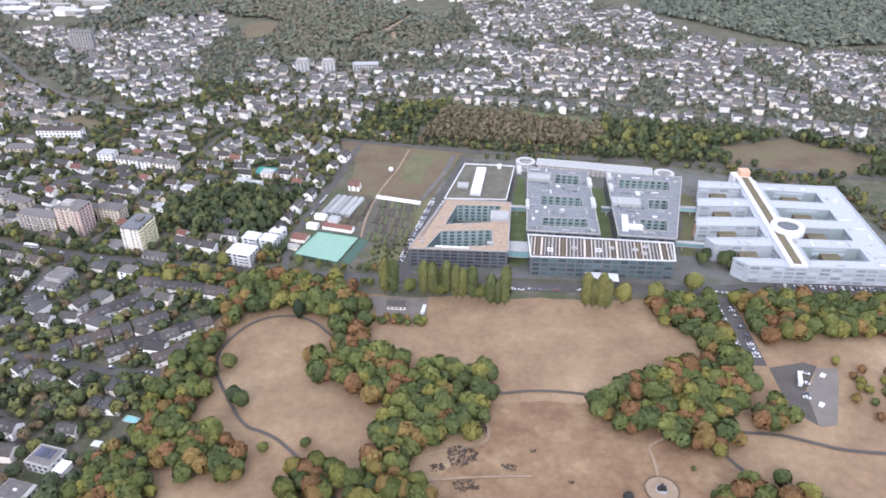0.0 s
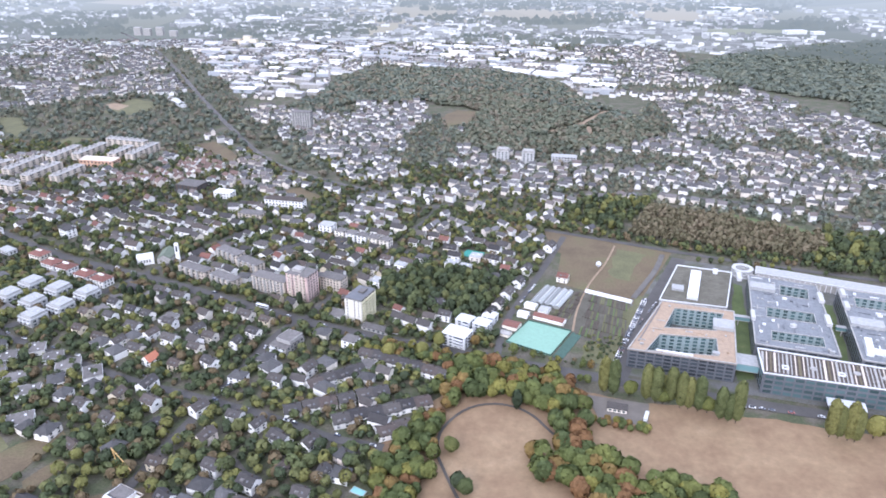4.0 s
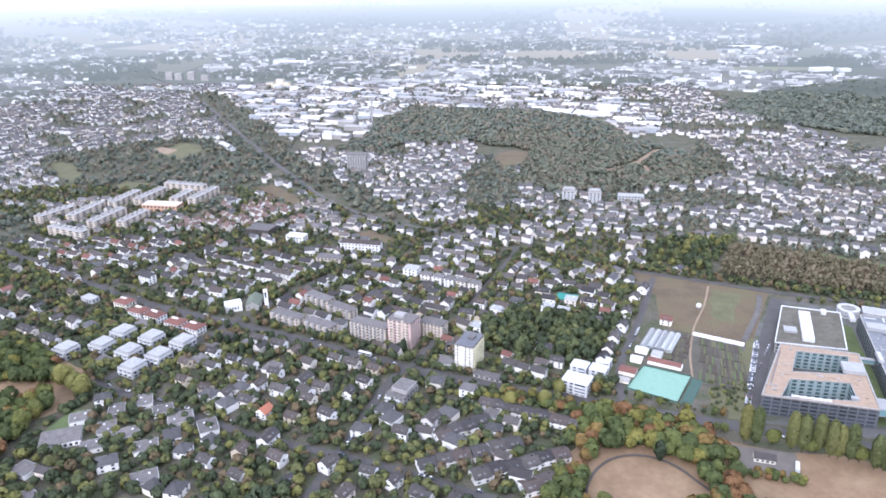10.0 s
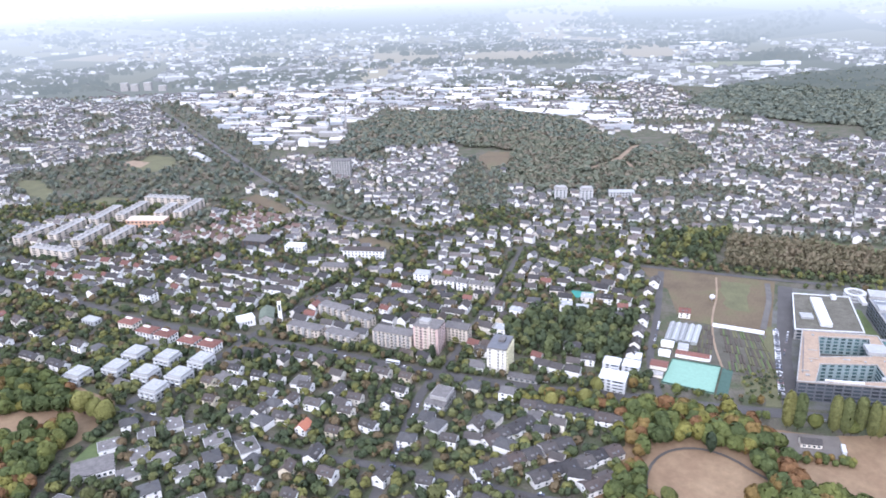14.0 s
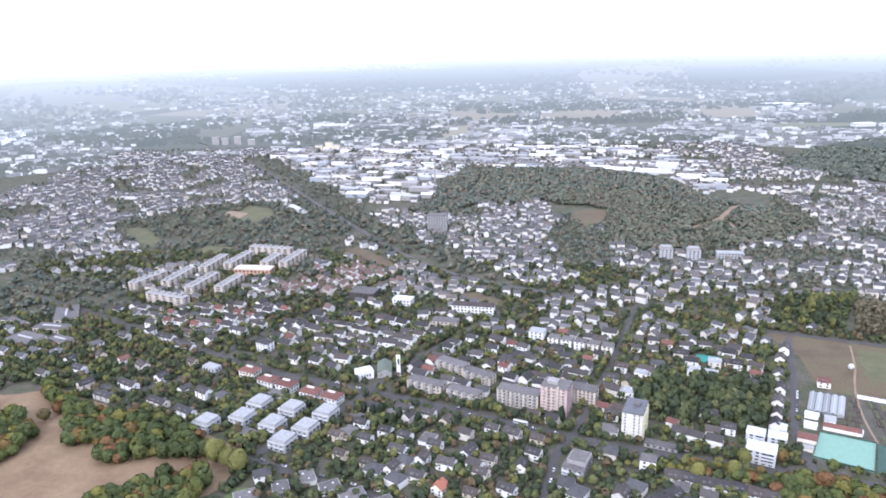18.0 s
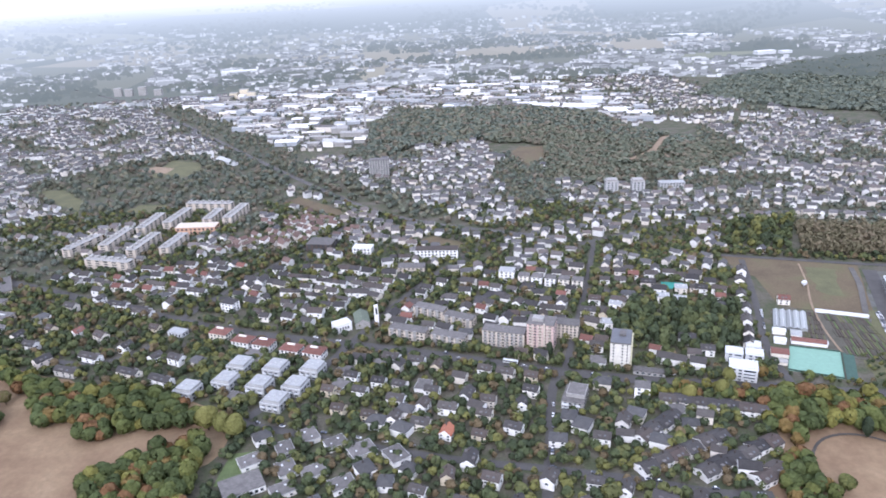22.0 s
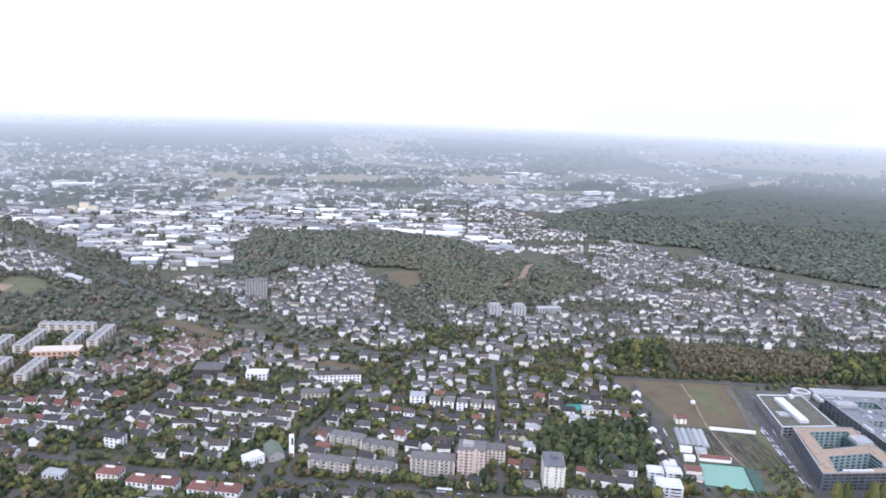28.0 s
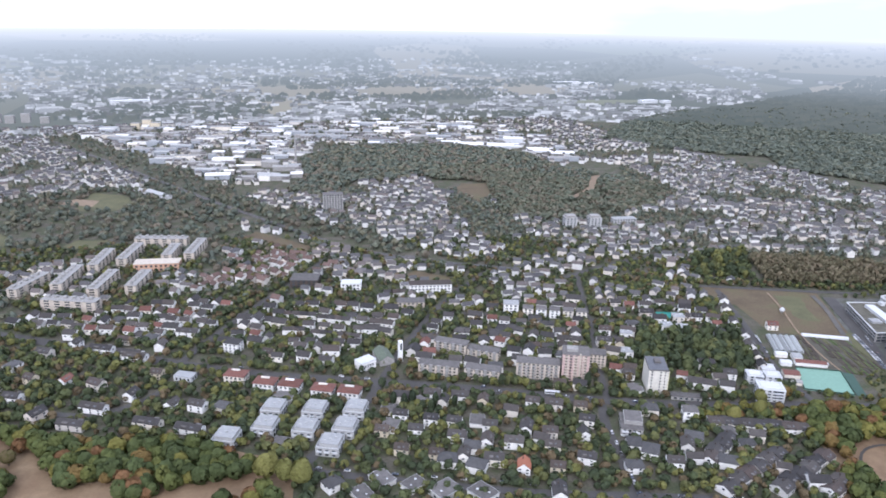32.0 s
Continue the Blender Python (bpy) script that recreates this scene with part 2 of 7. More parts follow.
M_white = painted("white_render", (0.86, 0.85, 0.83), 0.8, 0.04, 0.12, vary=0.1, tint=[(0.0, (0.95, 0.95, 0.95)), (0.68, (1.0, 1.0, 1.0)), (0.78, (0.98, 0.92, 0.82)), (0.88, (0.76, 0.72, 0.66)), (0.94, (0.72, 0.72, 0.72)), (1.0, (0.95, 0.84, 0.76))])
# far houses: greyer walls and lighter roofs imitate haze by colour
M_farwall = painted("haze_toned_render", (0.76, 0.75, 0.73), 0.85, 0.05, 0.2, vary=0.1, tint=[(0.0, (0.8, 0.8, 0.8)), (0.5, (1.1, 1.1, 1.1)), (0.75, (1.0, 0.93, 0.84)), (1.0, (0.7, 0.66, 0.62))])
M_farroof = painted("haze_toned_roof_tiles", (0.105, 0.102, 0.102), 0.8, 0.15, 0.25, vary=0.3, tint=[(0.0, (0.75, 0.75, 0.8)), (0.5, (1.1, 1.1, 1.1)), (0.75, (1.4, 1.2, 1.1)), (0.85, (1.6, 1.6, 1.65)), (1.0, (0.9, 0.85, 0.82))])
M_greywhite = painted("pale_grey_render", (0.44, 0.44, 0.435), 0.8, 0.05, 0.15)
M_cream = painted("cream_render", (0.62, 0.55, 0.42), 0.85, 0.06, 0.2, vary=0.1)
M_darkroof = painted("dark_roof_tiles", (0.053, 0.049, 0.047), 0.7, 0.2, 0.3, vary=0.3, tint=[(0.0, (0.7, 0.7, 0.75)), (0.45, (1.2, 1.2, 1.22)), (0.7, (1.45, 1.35, 1.28)), (0.79, (1.5, 1.22, 1.12)), (0.86, (1.8, 1.75, 1.7)), (1.0, (0.85, 0.8, 0.78))])
M_slateroof = painted("weathered_slates", (0.085, 0.083, 0.084), 0.7, 0.2, 0.3, vary=0.3)
M_brownroof = painted("brown_roof_tiles", (0.08, 0.064, 0.055), 0.8, 0.2, 0.3, vary=0.25)
M_redroof = painted("red_roof_tiles", (0.17, 0.078, 0.062), 0.75, 0.15, 0.3, vary=0.2)
M_fadedred = painted("faded_red_tiles", (0.135, 0.09, 0.077), 0.8, 0.15, 0.25, vary=0.25)
M_orangeroof = painted("orange_roof_tiles", (0.36, 0.14, 0.085), 0.7, 0.1, 0.15)
M_flatroof = painted("grey_roof_felt", (0.15, 0.14, 0.135), 0.85, 0.12, 0.35, vary=0.2)
M_paleroof = painted("pale_roof_sheet", (0.34, 0.345, 0.345), 0.6, 0.06, 0.2)
M_concrete = painted("concrete", (0.36, 0.35, 0.335), 0.85, 0.1, 0.3)
M_beige = painted("beige_render", (0.58, 0.51, 0.43), 0.85, 0.06, 0.22)
M_pink = painted("pink_render", (0.60, 0.45, 0.41), 0.85, 0.06, 0.2)
M_yellow = painted("yellow_balcony_panels", (0.66, 0.62, 0.42), 0.7, 0.05, 0.15)
M_metalwhite = painted("white_metal", (0.60, 0.61, 0.62), 0.4, 0.04, 0.12)
M_deck = painted("tan_roof_deck", (0.34, 0.255, 0.185), 0.9, 0.1, 0.2)
M_courtwall = painted("pale_teal_courtyard_cladding", (0.25, 0.31, 0.315), 0.5, 0.06, 0.15)
M_slate = painted("dark_facade", (0.12, 0.125, 0.14), 0.5, 0.1, 0.2)
M_bluewhite = painted("pale_blue_cladding", (0.37, 0.395, 0.425), 0.55, 0.05, 0.15)
M_salmon = painted("salmon_cladding", (0.58, 0.36, 0.25), 0.7, 0.05, 0.15)
M_greyroof = painted("blue_grey_roof", (0.185, 0.197, 0.213), 0.7, 0.1, 0.3)
M_sedum = patchy("planted_roof", [(0.3, (0.10, 0.09, 0.055)), (0.7, (0.17, 0.14, 0.09))], 0.15, 1.4, 0.95, 0.25)
M_sedumgrey = patchy("grey_planted_roof", [(0.3, (0.085, 0.08, 0.062)), (0.7, (0.14, 0.13, 0.105))], 0.15, 1.4, 0.95, 0.25)
M_turf = painted("turquoise_court_surface", (0.21, 0.355, 0.28), 0.8, 0.05, 0.12)
M_teal = painted("teal_court_surface", (0.05, 0.26, 0.22), 0.8, 0.08, 0.2)
M_net = painted("dark_green_screen", (0.06, 0.11, 0.09), 0.9, 0.15, 0.2)
M_car = painted("car_paint", (0.62, 0.62, 0.63), 0.3, 0.02, 0.05, vary=0.5, tint=[(0.0, (1.25, 1.25, 1.25)), (0.4, (1.1, 1.1, 1.12)), (0.55, (0.3, 0.3, 0.32)), (0.7, (0.1, 0.1, 0.11)), (0.85, (0.15, 0.18, 0.28)), (0.97, (0.35, 0.35, 0.36)), (1.0, (0.6, 0.14, 0.12))])
M_rubber = painted("rubber", (0.03, 0.03, 0.03), 0.9)
M_orange = painted("tan_crane_paint", (0.55, 0.36, 0.15), 0.5)
M_water = painted("river_water", (0.30, 0.34, 0.36), 0.12, 0.03, 0.05)
M_pool = painted("pool_water", (0.22, 0.47, 0.48), 0.1, 0.03, 0.05)


def glassy(name, colour, rough):
    m, n, l, b = shader(name, rough)
    info = n.new("ShaderNodeObjectInfo")
    r = ramp_node(n, [(0.0, tuple(c * 0.6 for c in colour)), (1.0, tuple(c * 1.5 for c in colour))])
    l.new(info.outputs["Random"], r.inputs["Fac"])
    l.new(r.outputs["Color"], b.inputs["Base Color"])
    b.inputs["Specular IOR Level"].default_value = 0.6
    return m


M_glass = glassy("window_glass", (0.05, 0.06, 0.07), 0.15)
M_tealglass = glassy("teal_glazing", (0.17, 0.30, 0.32), 0.2)
M_smokeglass = glassy("smoky_glazing", (0.06, 0.10, 0.105), 0.2)
M_greenhouse = glassy("greenhouse_glass", (0.21, 0.22, 0.215), 0.3)
M_paleglass = glassy("pale_glazing", (0.30, 0.335, 0.37), 0.25)
M_solar = glassy("solar_panel", (0.025, 0.035, 0.07), 0.2)


def painted_haze_material(name, stops, cell, near=0.12, thin=1.0):
    """The far plain: haze painted into the colours by distance, on a backdrop that gives off its own dim light."""
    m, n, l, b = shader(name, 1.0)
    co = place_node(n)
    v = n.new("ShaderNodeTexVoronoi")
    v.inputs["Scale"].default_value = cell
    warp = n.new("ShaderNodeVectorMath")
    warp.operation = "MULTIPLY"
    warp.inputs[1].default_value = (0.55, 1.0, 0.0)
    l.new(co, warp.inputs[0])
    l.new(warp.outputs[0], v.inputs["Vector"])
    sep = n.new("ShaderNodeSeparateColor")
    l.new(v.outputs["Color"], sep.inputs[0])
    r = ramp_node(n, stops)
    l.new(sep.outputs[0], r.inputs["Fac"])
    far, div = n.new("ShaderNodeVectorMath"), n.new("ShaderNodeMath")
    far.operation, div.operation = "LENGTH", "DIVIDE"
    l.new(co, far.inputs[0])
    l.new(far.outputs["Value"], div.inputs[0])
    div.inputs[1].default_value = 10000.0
    # veil: share of painted haze colour, growing with distance from the origin
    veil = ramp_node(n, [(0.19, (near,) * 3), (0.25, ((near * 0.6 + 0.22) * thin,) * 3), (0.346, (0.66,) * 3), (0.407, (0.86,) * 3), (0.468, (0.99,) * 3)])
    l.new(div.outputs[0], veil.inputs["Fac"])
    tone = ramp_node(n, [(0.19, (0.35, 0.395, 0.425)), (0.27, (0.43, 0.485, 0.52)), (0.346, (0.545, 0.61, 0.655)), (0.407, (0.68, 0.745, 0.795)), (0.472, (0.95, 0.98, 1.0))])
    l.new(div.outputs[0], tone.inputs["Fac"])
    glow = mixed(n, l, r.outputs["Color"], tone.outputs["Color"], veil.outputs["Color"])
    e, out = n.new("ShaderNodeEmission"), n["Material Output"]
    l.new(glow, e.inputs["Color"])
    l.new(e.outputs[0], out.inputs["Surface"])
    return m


M_distance = painted_haze_material("distance", [(0.0, (0.13, 0.155, 0.135)), (0.3, (0.19, 0.21, 0.185)), (0.5, (0.27, 0.28, 0.235)), (0.66, (0.38, 0.365, 0.30)), (0.80, (0.52, 0.47, 0.39)), (1.0, (0.25, 0.29, 0.21))], 0.0021)
M_disttown = painted_haze_material("haze_painted_roofs", [(0.0, (0.17, 0.175, 0.175)), (0.4, (0.30, 0.31, 0.315)), (0.7, (0.52, 0.54, 0.56)), (0.9, (0.8, 0.82, 0.84)), (1.0, (0.9, 0.9, 0.9))], 0.05, 0.12, 0.95)
M_disttrees = painted_haze_material("haze_painted_tree_lines", [(0.0, (0.12, 0.145, 0.13)), (1.0, (0.17, 0.185, 0.155))], 0.03, 0.12)
M_distwood = painted_haze_material("haze_painted_woods", [(0.0, (0.12, 0.145, 0.13)), (1.0, (0.16, 0.178, 0.155))], 0.03, 0.06, 0.7)


# ---- tools for building ----
class Shape:
    """Vertices and faces of one mesh, gathered piece by piece."""

    def __init__(self):
        self.v, self.f, self.m = [], [], []

    def add(self, verts, faces, slot=0):
        k = len(self.v)
        self.v += [tuple(p) for p in verts]
        self.f += [tuple(i + k for i in f) for f in faces]
        self.m += [slot] * len(faces)
        return self

    def prism(self, outline, z0, z1, slot=0, cap=True):
        n = len(outline)
        vs = [(x, y, z0) for x, y in outline] + [(x, y, z1) for x, y in outline]
        fs = [(i, (i + 1) % n, n + (i + 1) % n, n + i) for i in range(n)]
        if cap:
            fs += [tuple(range(n, 2 * n)), tuple(range(n - 1, -1, -1))]
        return self.add(vs, fs, slot)

    def box(self, cx, cy, z0, lx, ly, h, ang=0.0, slot=0):
        c, s = math.cos(ang), math.sin(ang)
        pts = [(cx + c * u - s * w, cy + s * u + c * w) for u, w in ((-lx / 2, -ly / 2), (lx / 2, -ly / 2), (lx / 2, ly / 2), (-lx / 2, ly / 2))]
        return self.prism(pts, z0, z0 + h, slot)

    def gable(self, lx, ly, z0, rise, over=0.4, thick=0.25, slot=0, cx=0.0, cy=0.0, ang=0.0):
        """A pitched roof of some thickness, its ridge along x."""
        a, b, d = lx / 2 + over, ly / 2 + over, over * rise / (ly / 2)
        prof = [(-b, z0 - d), (0, z0 + rise), (b, z0 - d), (b, z0 - d + thick), (0, z0 + rise + thick), (-b, z0 - d + thick)]
        c, s = math.cos(ang), math.sin(ang)
        vs = [(cx + c * x - s * y, cy + s * x + c * y, z) for x in (-a, a) for y, z in prof]
        fs = [(0, 1, 4, 5), (1, 2, 3, 4), (11, 10, 7, 6), (10, 9, 8, 7), (5, 4, 10, 11), (4, 3, 9, 10), (0, 6, 7, 1), (1, 7, 8, 2), (0, 5, 11, 6), (2, 8, 9, 3)]
        return self.add(vs, fs, slot)

    def house_body(self, lx, ly, h, rise, slot=0, cx=0.0, cy=0.0, ang=0.0):
        a, b = lx / 2, ly / 2
        raw = [(-a, -b, 0), (a, -b, 0), (a, b, 0), (-a, b, 0), (-a, -b, h), (a, -b, h), (a, b, h), (-a, b, h), (-a, 0, h + rise), (a, 0, h + rise)]
        c, s = math.cos(ang), math.sin(ang)
        vs = [(cx + c * x - s * y, cy + s * x + c * y, z) for x, y, z in raw]
        return self.add(vs, [(0, 1, 5, 4), (2, 3, 7, 6), (1, 2, 6, 9, 5), (3, 0, 4, 8, 7), (4, 5, 9, 8), (6, 7, 8, 9)], slot)

    def hip(self, lx, ly, z0, rise, over=0.4, slot=0):
        a, b, r = lx / 2 + over, ly / 2 + over, max(lx / 2 - ly / 2, 0.3)
        vs = [(-a, -b, z0), (a, -b, z0), (a, b, z0), (-a, b, z0), (-r, 0, z0 + rise), (r, 0, z0 + rise), (-a, -b, z0 - 0.2), (a, -b, z0 - 0.2), (a, b, z0 - 0.2), (-a, b, z0 - 0.2)]
        return self.add(vs, [(0, 1, 5, 4), (1, 2, 5), (2, 3, 4, 5), (3, 0, 4), (6, 7, 1, 0), (7, 8, 2, 1), (8, 9, 3, 2), (9, 6, 0, 3), (9, 8, 7, 6)], slot)

    def drum(self, cx, cy, z0, z1, r0, r1, n=12, slot=0):
        vs = [(cx + r * math.cos(2 * math.pi * i / n), cy + r * math.sin(2 * math.pi * i / n), z) for z, r in ((z0, r0), (z1, r1)) for i in range(n)]
        fs = [(i, (i + 1) % n, n + (i + 1) % n, n + i) for i in range(n)] + [tuple(range(n, 2 * n)), tuple(range(n - 1, -1, -1))]
        return self.add(vs, fs, slot)

    def ring(self, cx, cy, z0, z1, r0, r1, n=28, slot=0, a0=0.0, a1=2 * math.pi):
        full, k = a1 - a0 > 6.28, n + 1
        vs = [(cx + r * math.cos(a0 + (a1 - a0) * i / n), cy + r * math.sin(a0 + (a1 - a0) * i / n), z) for r, z in ((r0, z0), (r1, z0), (r1, z1), (r0, z1)) for i in range(k)]
        fs = [(q * k + i, q * k + i + 1, ((q + 1) % 4) * k + i + 1, ((q + 1) % 4) * k + i) for q in range(4) for i in range(n)]
        if not full:
            fs += [(0, k, 2 * k, 3 * k), (3 * k + n, 2 * k + n, k + n, n)]
        return self.add(vs, fs, slot)

    def mesh(self, name, *materials):
        me = bpy.data.meshes.new(name)
        me.from_pydata(self.v, [], self.f)
        for m in materials:
            me.materials.append(m)
        if len(materials) > 1:
            me.polygons.foreach_set("material_index", self.m)
        me.update()
        return me


def thing(name, label, category, group="", x=0.0, y=0.0, z=0.0, turn=0.0):
    ob = tagged(new(name), label, category, group)
    ob.empty_display_size = 0.5
    ob.matrix_basis = pose(x, y, z, 0, 0, turn)
    return ob


def part(name, shape, material, parent, label="", m=None):
    """One mesh under a thing or a part; shape: a Shape, or a mesh that several parts share."""
    me = shape if isinstance(shape, bpy.types.Mesh) else shape.mesh(name, material)
    ob = new(name, me)
    ob.parent = parent
    if m is not None:
        ob.matrix_basis = m
    if label:
        ob["label"] = label
    return ob


def setting(name, shape, material, label, category, kind="structure"):
    mats = material if isinstance(material, tuple) else (material,)
    return tagged(new(name, shape.mesh(name, *mats)), label, category, "", kind)


def ribbon(points, width, z, slot=0, shape=None, thick=0.06):
    """A road or path of even width along a line, smoothed, with thickness."""
    pts = [Vector(p) for p in points]
    for _ in range(2):
        fine = [pts[0]]
        for a, b in zip(pts, pts[1:]):
            fine += [a.lerp(b, 0.25), a.lerp(b, 0.75)]
        pts = fine + [pts[-1]]
    sh = shape or Shape()
    left, right = [], []
    for i, p in enumerate(pts):
        d = (pts[min(i + 1, len(pts) - 1)] - pts[max(i - 1, 0)]).normalized()
        n = Vector((-d.y, d.x)) * width / 2
        left.append(p + n), right.append(p - n)
    vs = [(q.x, q.y, z) for q in left] + [(q.x, q.y, z) for q in right] + [(q.x, q.y, z - thick) for q in left] + [(q.x, q.y, z - thick) for q in right]
    k = len(pts)
    fs = []
    for i in range(k - 1):
        fs += [(k + i, k + i + 1, i + 1, i), (i, i + 1, 2 * k + i + 1, 2 * k + i), (k + i + 1, k + i, 3 * k + i, 3 * k + i + 1)]
    return sh.add(vs, fs, slot), pts


# ---- which ground is taken: a map in cells of 2 m ----
GX, GY, GS = -1100.0, 60.0, 2.0
taken = np.zeros((1300, 1000), np.uint8)
cell_x, cell_y = np.meshgrid(GX + GS * (np.arange(1300) + 0.5), GY + GS * (np.arange(1000) + 0.5), indexing="ij")


def inside(poly, xs, ys):
    hit = np.zeros(xs.shape, bool)
    for (x0, y0), (x1, y1) in zip(poly, poly[1:] + poly[:1]):
        if y0 != y1:
            hit ^= ((ys > y0) != (ys > y1)) & (xs < (x1 - x0) * (ys - y0) / (y1 - y0) + x0)
    return hit


def window_of(xs, ys, pad=0):
    i0, i1 = int((min(xs) - pad - GX) / GS), int((max(xs) + pad - GX) / GS) + 1
    j0, j1 = int((min(ys) - pad - GY) / GS), int((max(ys) + pad - GY) / GS) + 1
    return slice(max(i0, 0), max(i1, 0)), slice(max(j0, 0), max(j1, 0))


def take(poly, code=1):
    w = window_of([p[0] for p in poly], [p[1] for p in poly])
    taken[w][inside(poly, cell_x[w], cell_y[w])] = code


def take_disc(x, y, r, code=1):
    w = window_of([x], [y], r)
    taken[w][(cell_x[w] - x) ** 2 + (cell_y[w] - y) ** 2 < r * r] = code


def take_line(points, width, code=1):
    for a, b in zip(points, points[1:]):
        a, b = Vector(a), Vector(b)
        for k in range(int((b - a).length / 2) + 1):
            p = a.lerp(b, k * 2 / max((b - a).length, 2))
            take_disc(p[0], p[1], width / 2 + 1, code)


def state(x, y):
    i, j = int((x - GX) / GS), int((y - GY) / GS)
    return int(taken[i, j]) if 0 <= i < 1300 and 0 <= j < 1000 else 1


# ---- ground ----
def ground_height(r):
    """Flat to the end of the towns; the plain beyond is drawn closer and lifted to the same angle of view."""
    return 0.0 if r < 3000 else 300.0 * (1.0 - r / (3000 + 5500 * ((r - 3000) / 1700) ** 1.3))


def disc(radii, z, n=96, cx=-40.0, cy=0.0):
    sh = Shape()
    vs, fs = [], []
    for r in radii:
        for i in range(n):
            a = 2 * math.pi * i / n
            vs.append((cx + r * math.cos(a), cy + r * math.sin(a), z + ground_height(r)))
    for q in range(len(radii) - 1):
        for i in range(n):
            fs.append((q * n + i, (q + 1) * n + i, (q + 1) * n + (i + 1) % n, q * n + (i + 1) % n))
    if radii[0] < 60:
        fs.append(tuple(range(n)))
    return sh.add(vs, fs)


setting("ground", disc([50, 200, 500, 900, 1400, 1960], 0.0), M_garden, "ground of gardens, grass and bare soil", "ground")
# glowing far land, its haze painted into the colour
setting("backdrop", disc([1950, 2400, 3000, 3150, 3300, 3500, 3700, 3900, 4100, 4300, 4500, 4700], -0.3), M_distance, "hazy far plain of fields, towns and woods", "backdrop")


def wobbly(outline, amount, gap=9.0):
    """An outline with the uneven edge of a meadow."""
    out = []
    for (x0, y0), (x1, y1) in zip(outline, outline[1:] + outline[:1]):
        k = max(1, int(math.hypot(x1 - x0, y1 - y0) / gap))
        for i in range(k):
            x, y = x0 + (x1 - x0) * i / k, y0 + (y1 - y0) * i / k
            out.append((x + amount * noise.noise((x * 0.06, y * 0.06, 1.0)), y + amount * noise.noise((x * 0.06, y * 0.06, 7.0))))
    return out


def sheet(name, outline, z, material, label, category="ground", code=2):
    if category in ("meadow", "lawn"):
        outline = wobbly(outline, 6.0 if category == "meadow" else 3.0)
    take(outline, code)
    return setting(name, Shape().prism(outline, z - 0.3, z), material, label, category)


PARK = [(112, 441), (160, 424), (222, 412), (310, 396), (392, 380), (475, 370), (588, 356), (800, 310), (800, 60), (-140, 60), (-120, 170), (-60, 205), (-29, 233), (22, 219), (52, 224), (74, 252), (84, 290), (70, 318), (66, 345), (88, 372), (104, 405)]
PARK_WEST = [(-560, 545), (-471, 569), (-442, 553), (-389, 530), (-337, 513), (-312, 497), (-268, 476), (-262, 455), (-270, 430), (-290, 405), (-300, 360), (-330, 300), (-700, 300), (-700, 500)]
sheet("park_meadow", PARK, 0.10, M_drygrass, "parched tan meadow of a city park", "meadow")
sheet("west_park_meadow", PARK_WEST, 0.10, M_drygrass, "parched brown meadow between park trees", "meadow")
sheet("rough_meadow", [(256, 292), (335, 286), (372, 250), (400, 215), (380, 160), (300, 172), (225, 190), (232, 240), (262, 262)], 0.2, M_scrub, "reddish-brown rough meadow with bare patches", "meadow")
sheet("fallow_field", [(212, 690), (238, 688), (316, 655), (271, 560), (262, 545), (197, 582)], 0.12, M_field, "fallow brown and green field", "field", 1)
sheet("allotment_plot", [(224, 567), (257, 547), (243, 470), (200, 490), (190, 520), (203, 567)], 0.16, M_crop, "nursery plots with dark planting rows", "field", 1)
sheet("field_strip", [(262, 660), (290, 650), (262, 590), (246, 600)], 0.18, M_stubble, "dull green strip in a fallow field", "meadow", 1)
sheet("small_field", [(190, 706), (232, 690), (214, 640), (200, 652)], 0.17, M_field, "narrow brown field beside a lane", "field", 1)
sheet("green_meadow", [(395, 772), (478, 722), (470, 700), (400, 740)], 0.12, M_lawn, "green meadow behind a wood", "meadow", 1)
sheet("dry_pasture", [(563, 632), (670, 640), (740, 575), (678, 551), (581, 590)], 0.12, M_field, "dry yellowish pasture beside woods", "meadow", 1)
sheet("hill_clearing", [(45, 1168), (70, 1225), (112, 1215), (95, 1130), (65, 1098)], 0.2, M_field, "grass clearing at the edge of a wooded hill", "meadow", 1)
sheet("west_lawn", [(-701, 1129), (-651, 1117), (-592, 1050), (-589, 1005), (-655, 1067)], 0.12, M_stubble, "green meadow framed by trees", "meadow", 1)
sheet("school_lawn", [(-514, 981), (-512, 1018), (-469, 1008), (-474, 975)], 0.12, M_stubble, "dull green meadow framed by trees", "meadow", 1)
sheet("sports_ground", [(-570, 1208), (-549, 1234), (-512, 1216), (-516, 1183)], 0.12, M_gravel, "pale cinder sports ground", "sports ground", 1)
sheet("slope_meadow", [(-125, 797), (-106, 818), (-69, 788), (-80, 772)], 0.12, M_field, "dry meadow between houses and trees", "meadow", 1)
sheet("railway_meadow", [(-306, 985), (-282, 1010), (-212, 932), (-226, 905)], 0.14, M_field, "dry brown strip beside a railway", "meadow", 1)
sheet("sports_meadow", [(-531, 1270), (-486, 1246), (-452, 1185), (-490, 1148), (-536, 1168)], 0.10, M_stubble, "yellowish green grass round a sports ground", "meadow", 1)
sheet("paddock", [(-262, 300), (-225, 318), (-176, 340), (-166, 330), (-190, 285), (-250, 270)], 0.14, M_stubble, "dull green paddock behind gardens", "meadow", 1)
sheet("paddock", [(-166, 328), (-142, 348), (-131, 338), (-150, 300), (-185, 268), (-200, 285)], 0.19, M_field, "trodden brown paddock behind gardens", "meadow", 1)
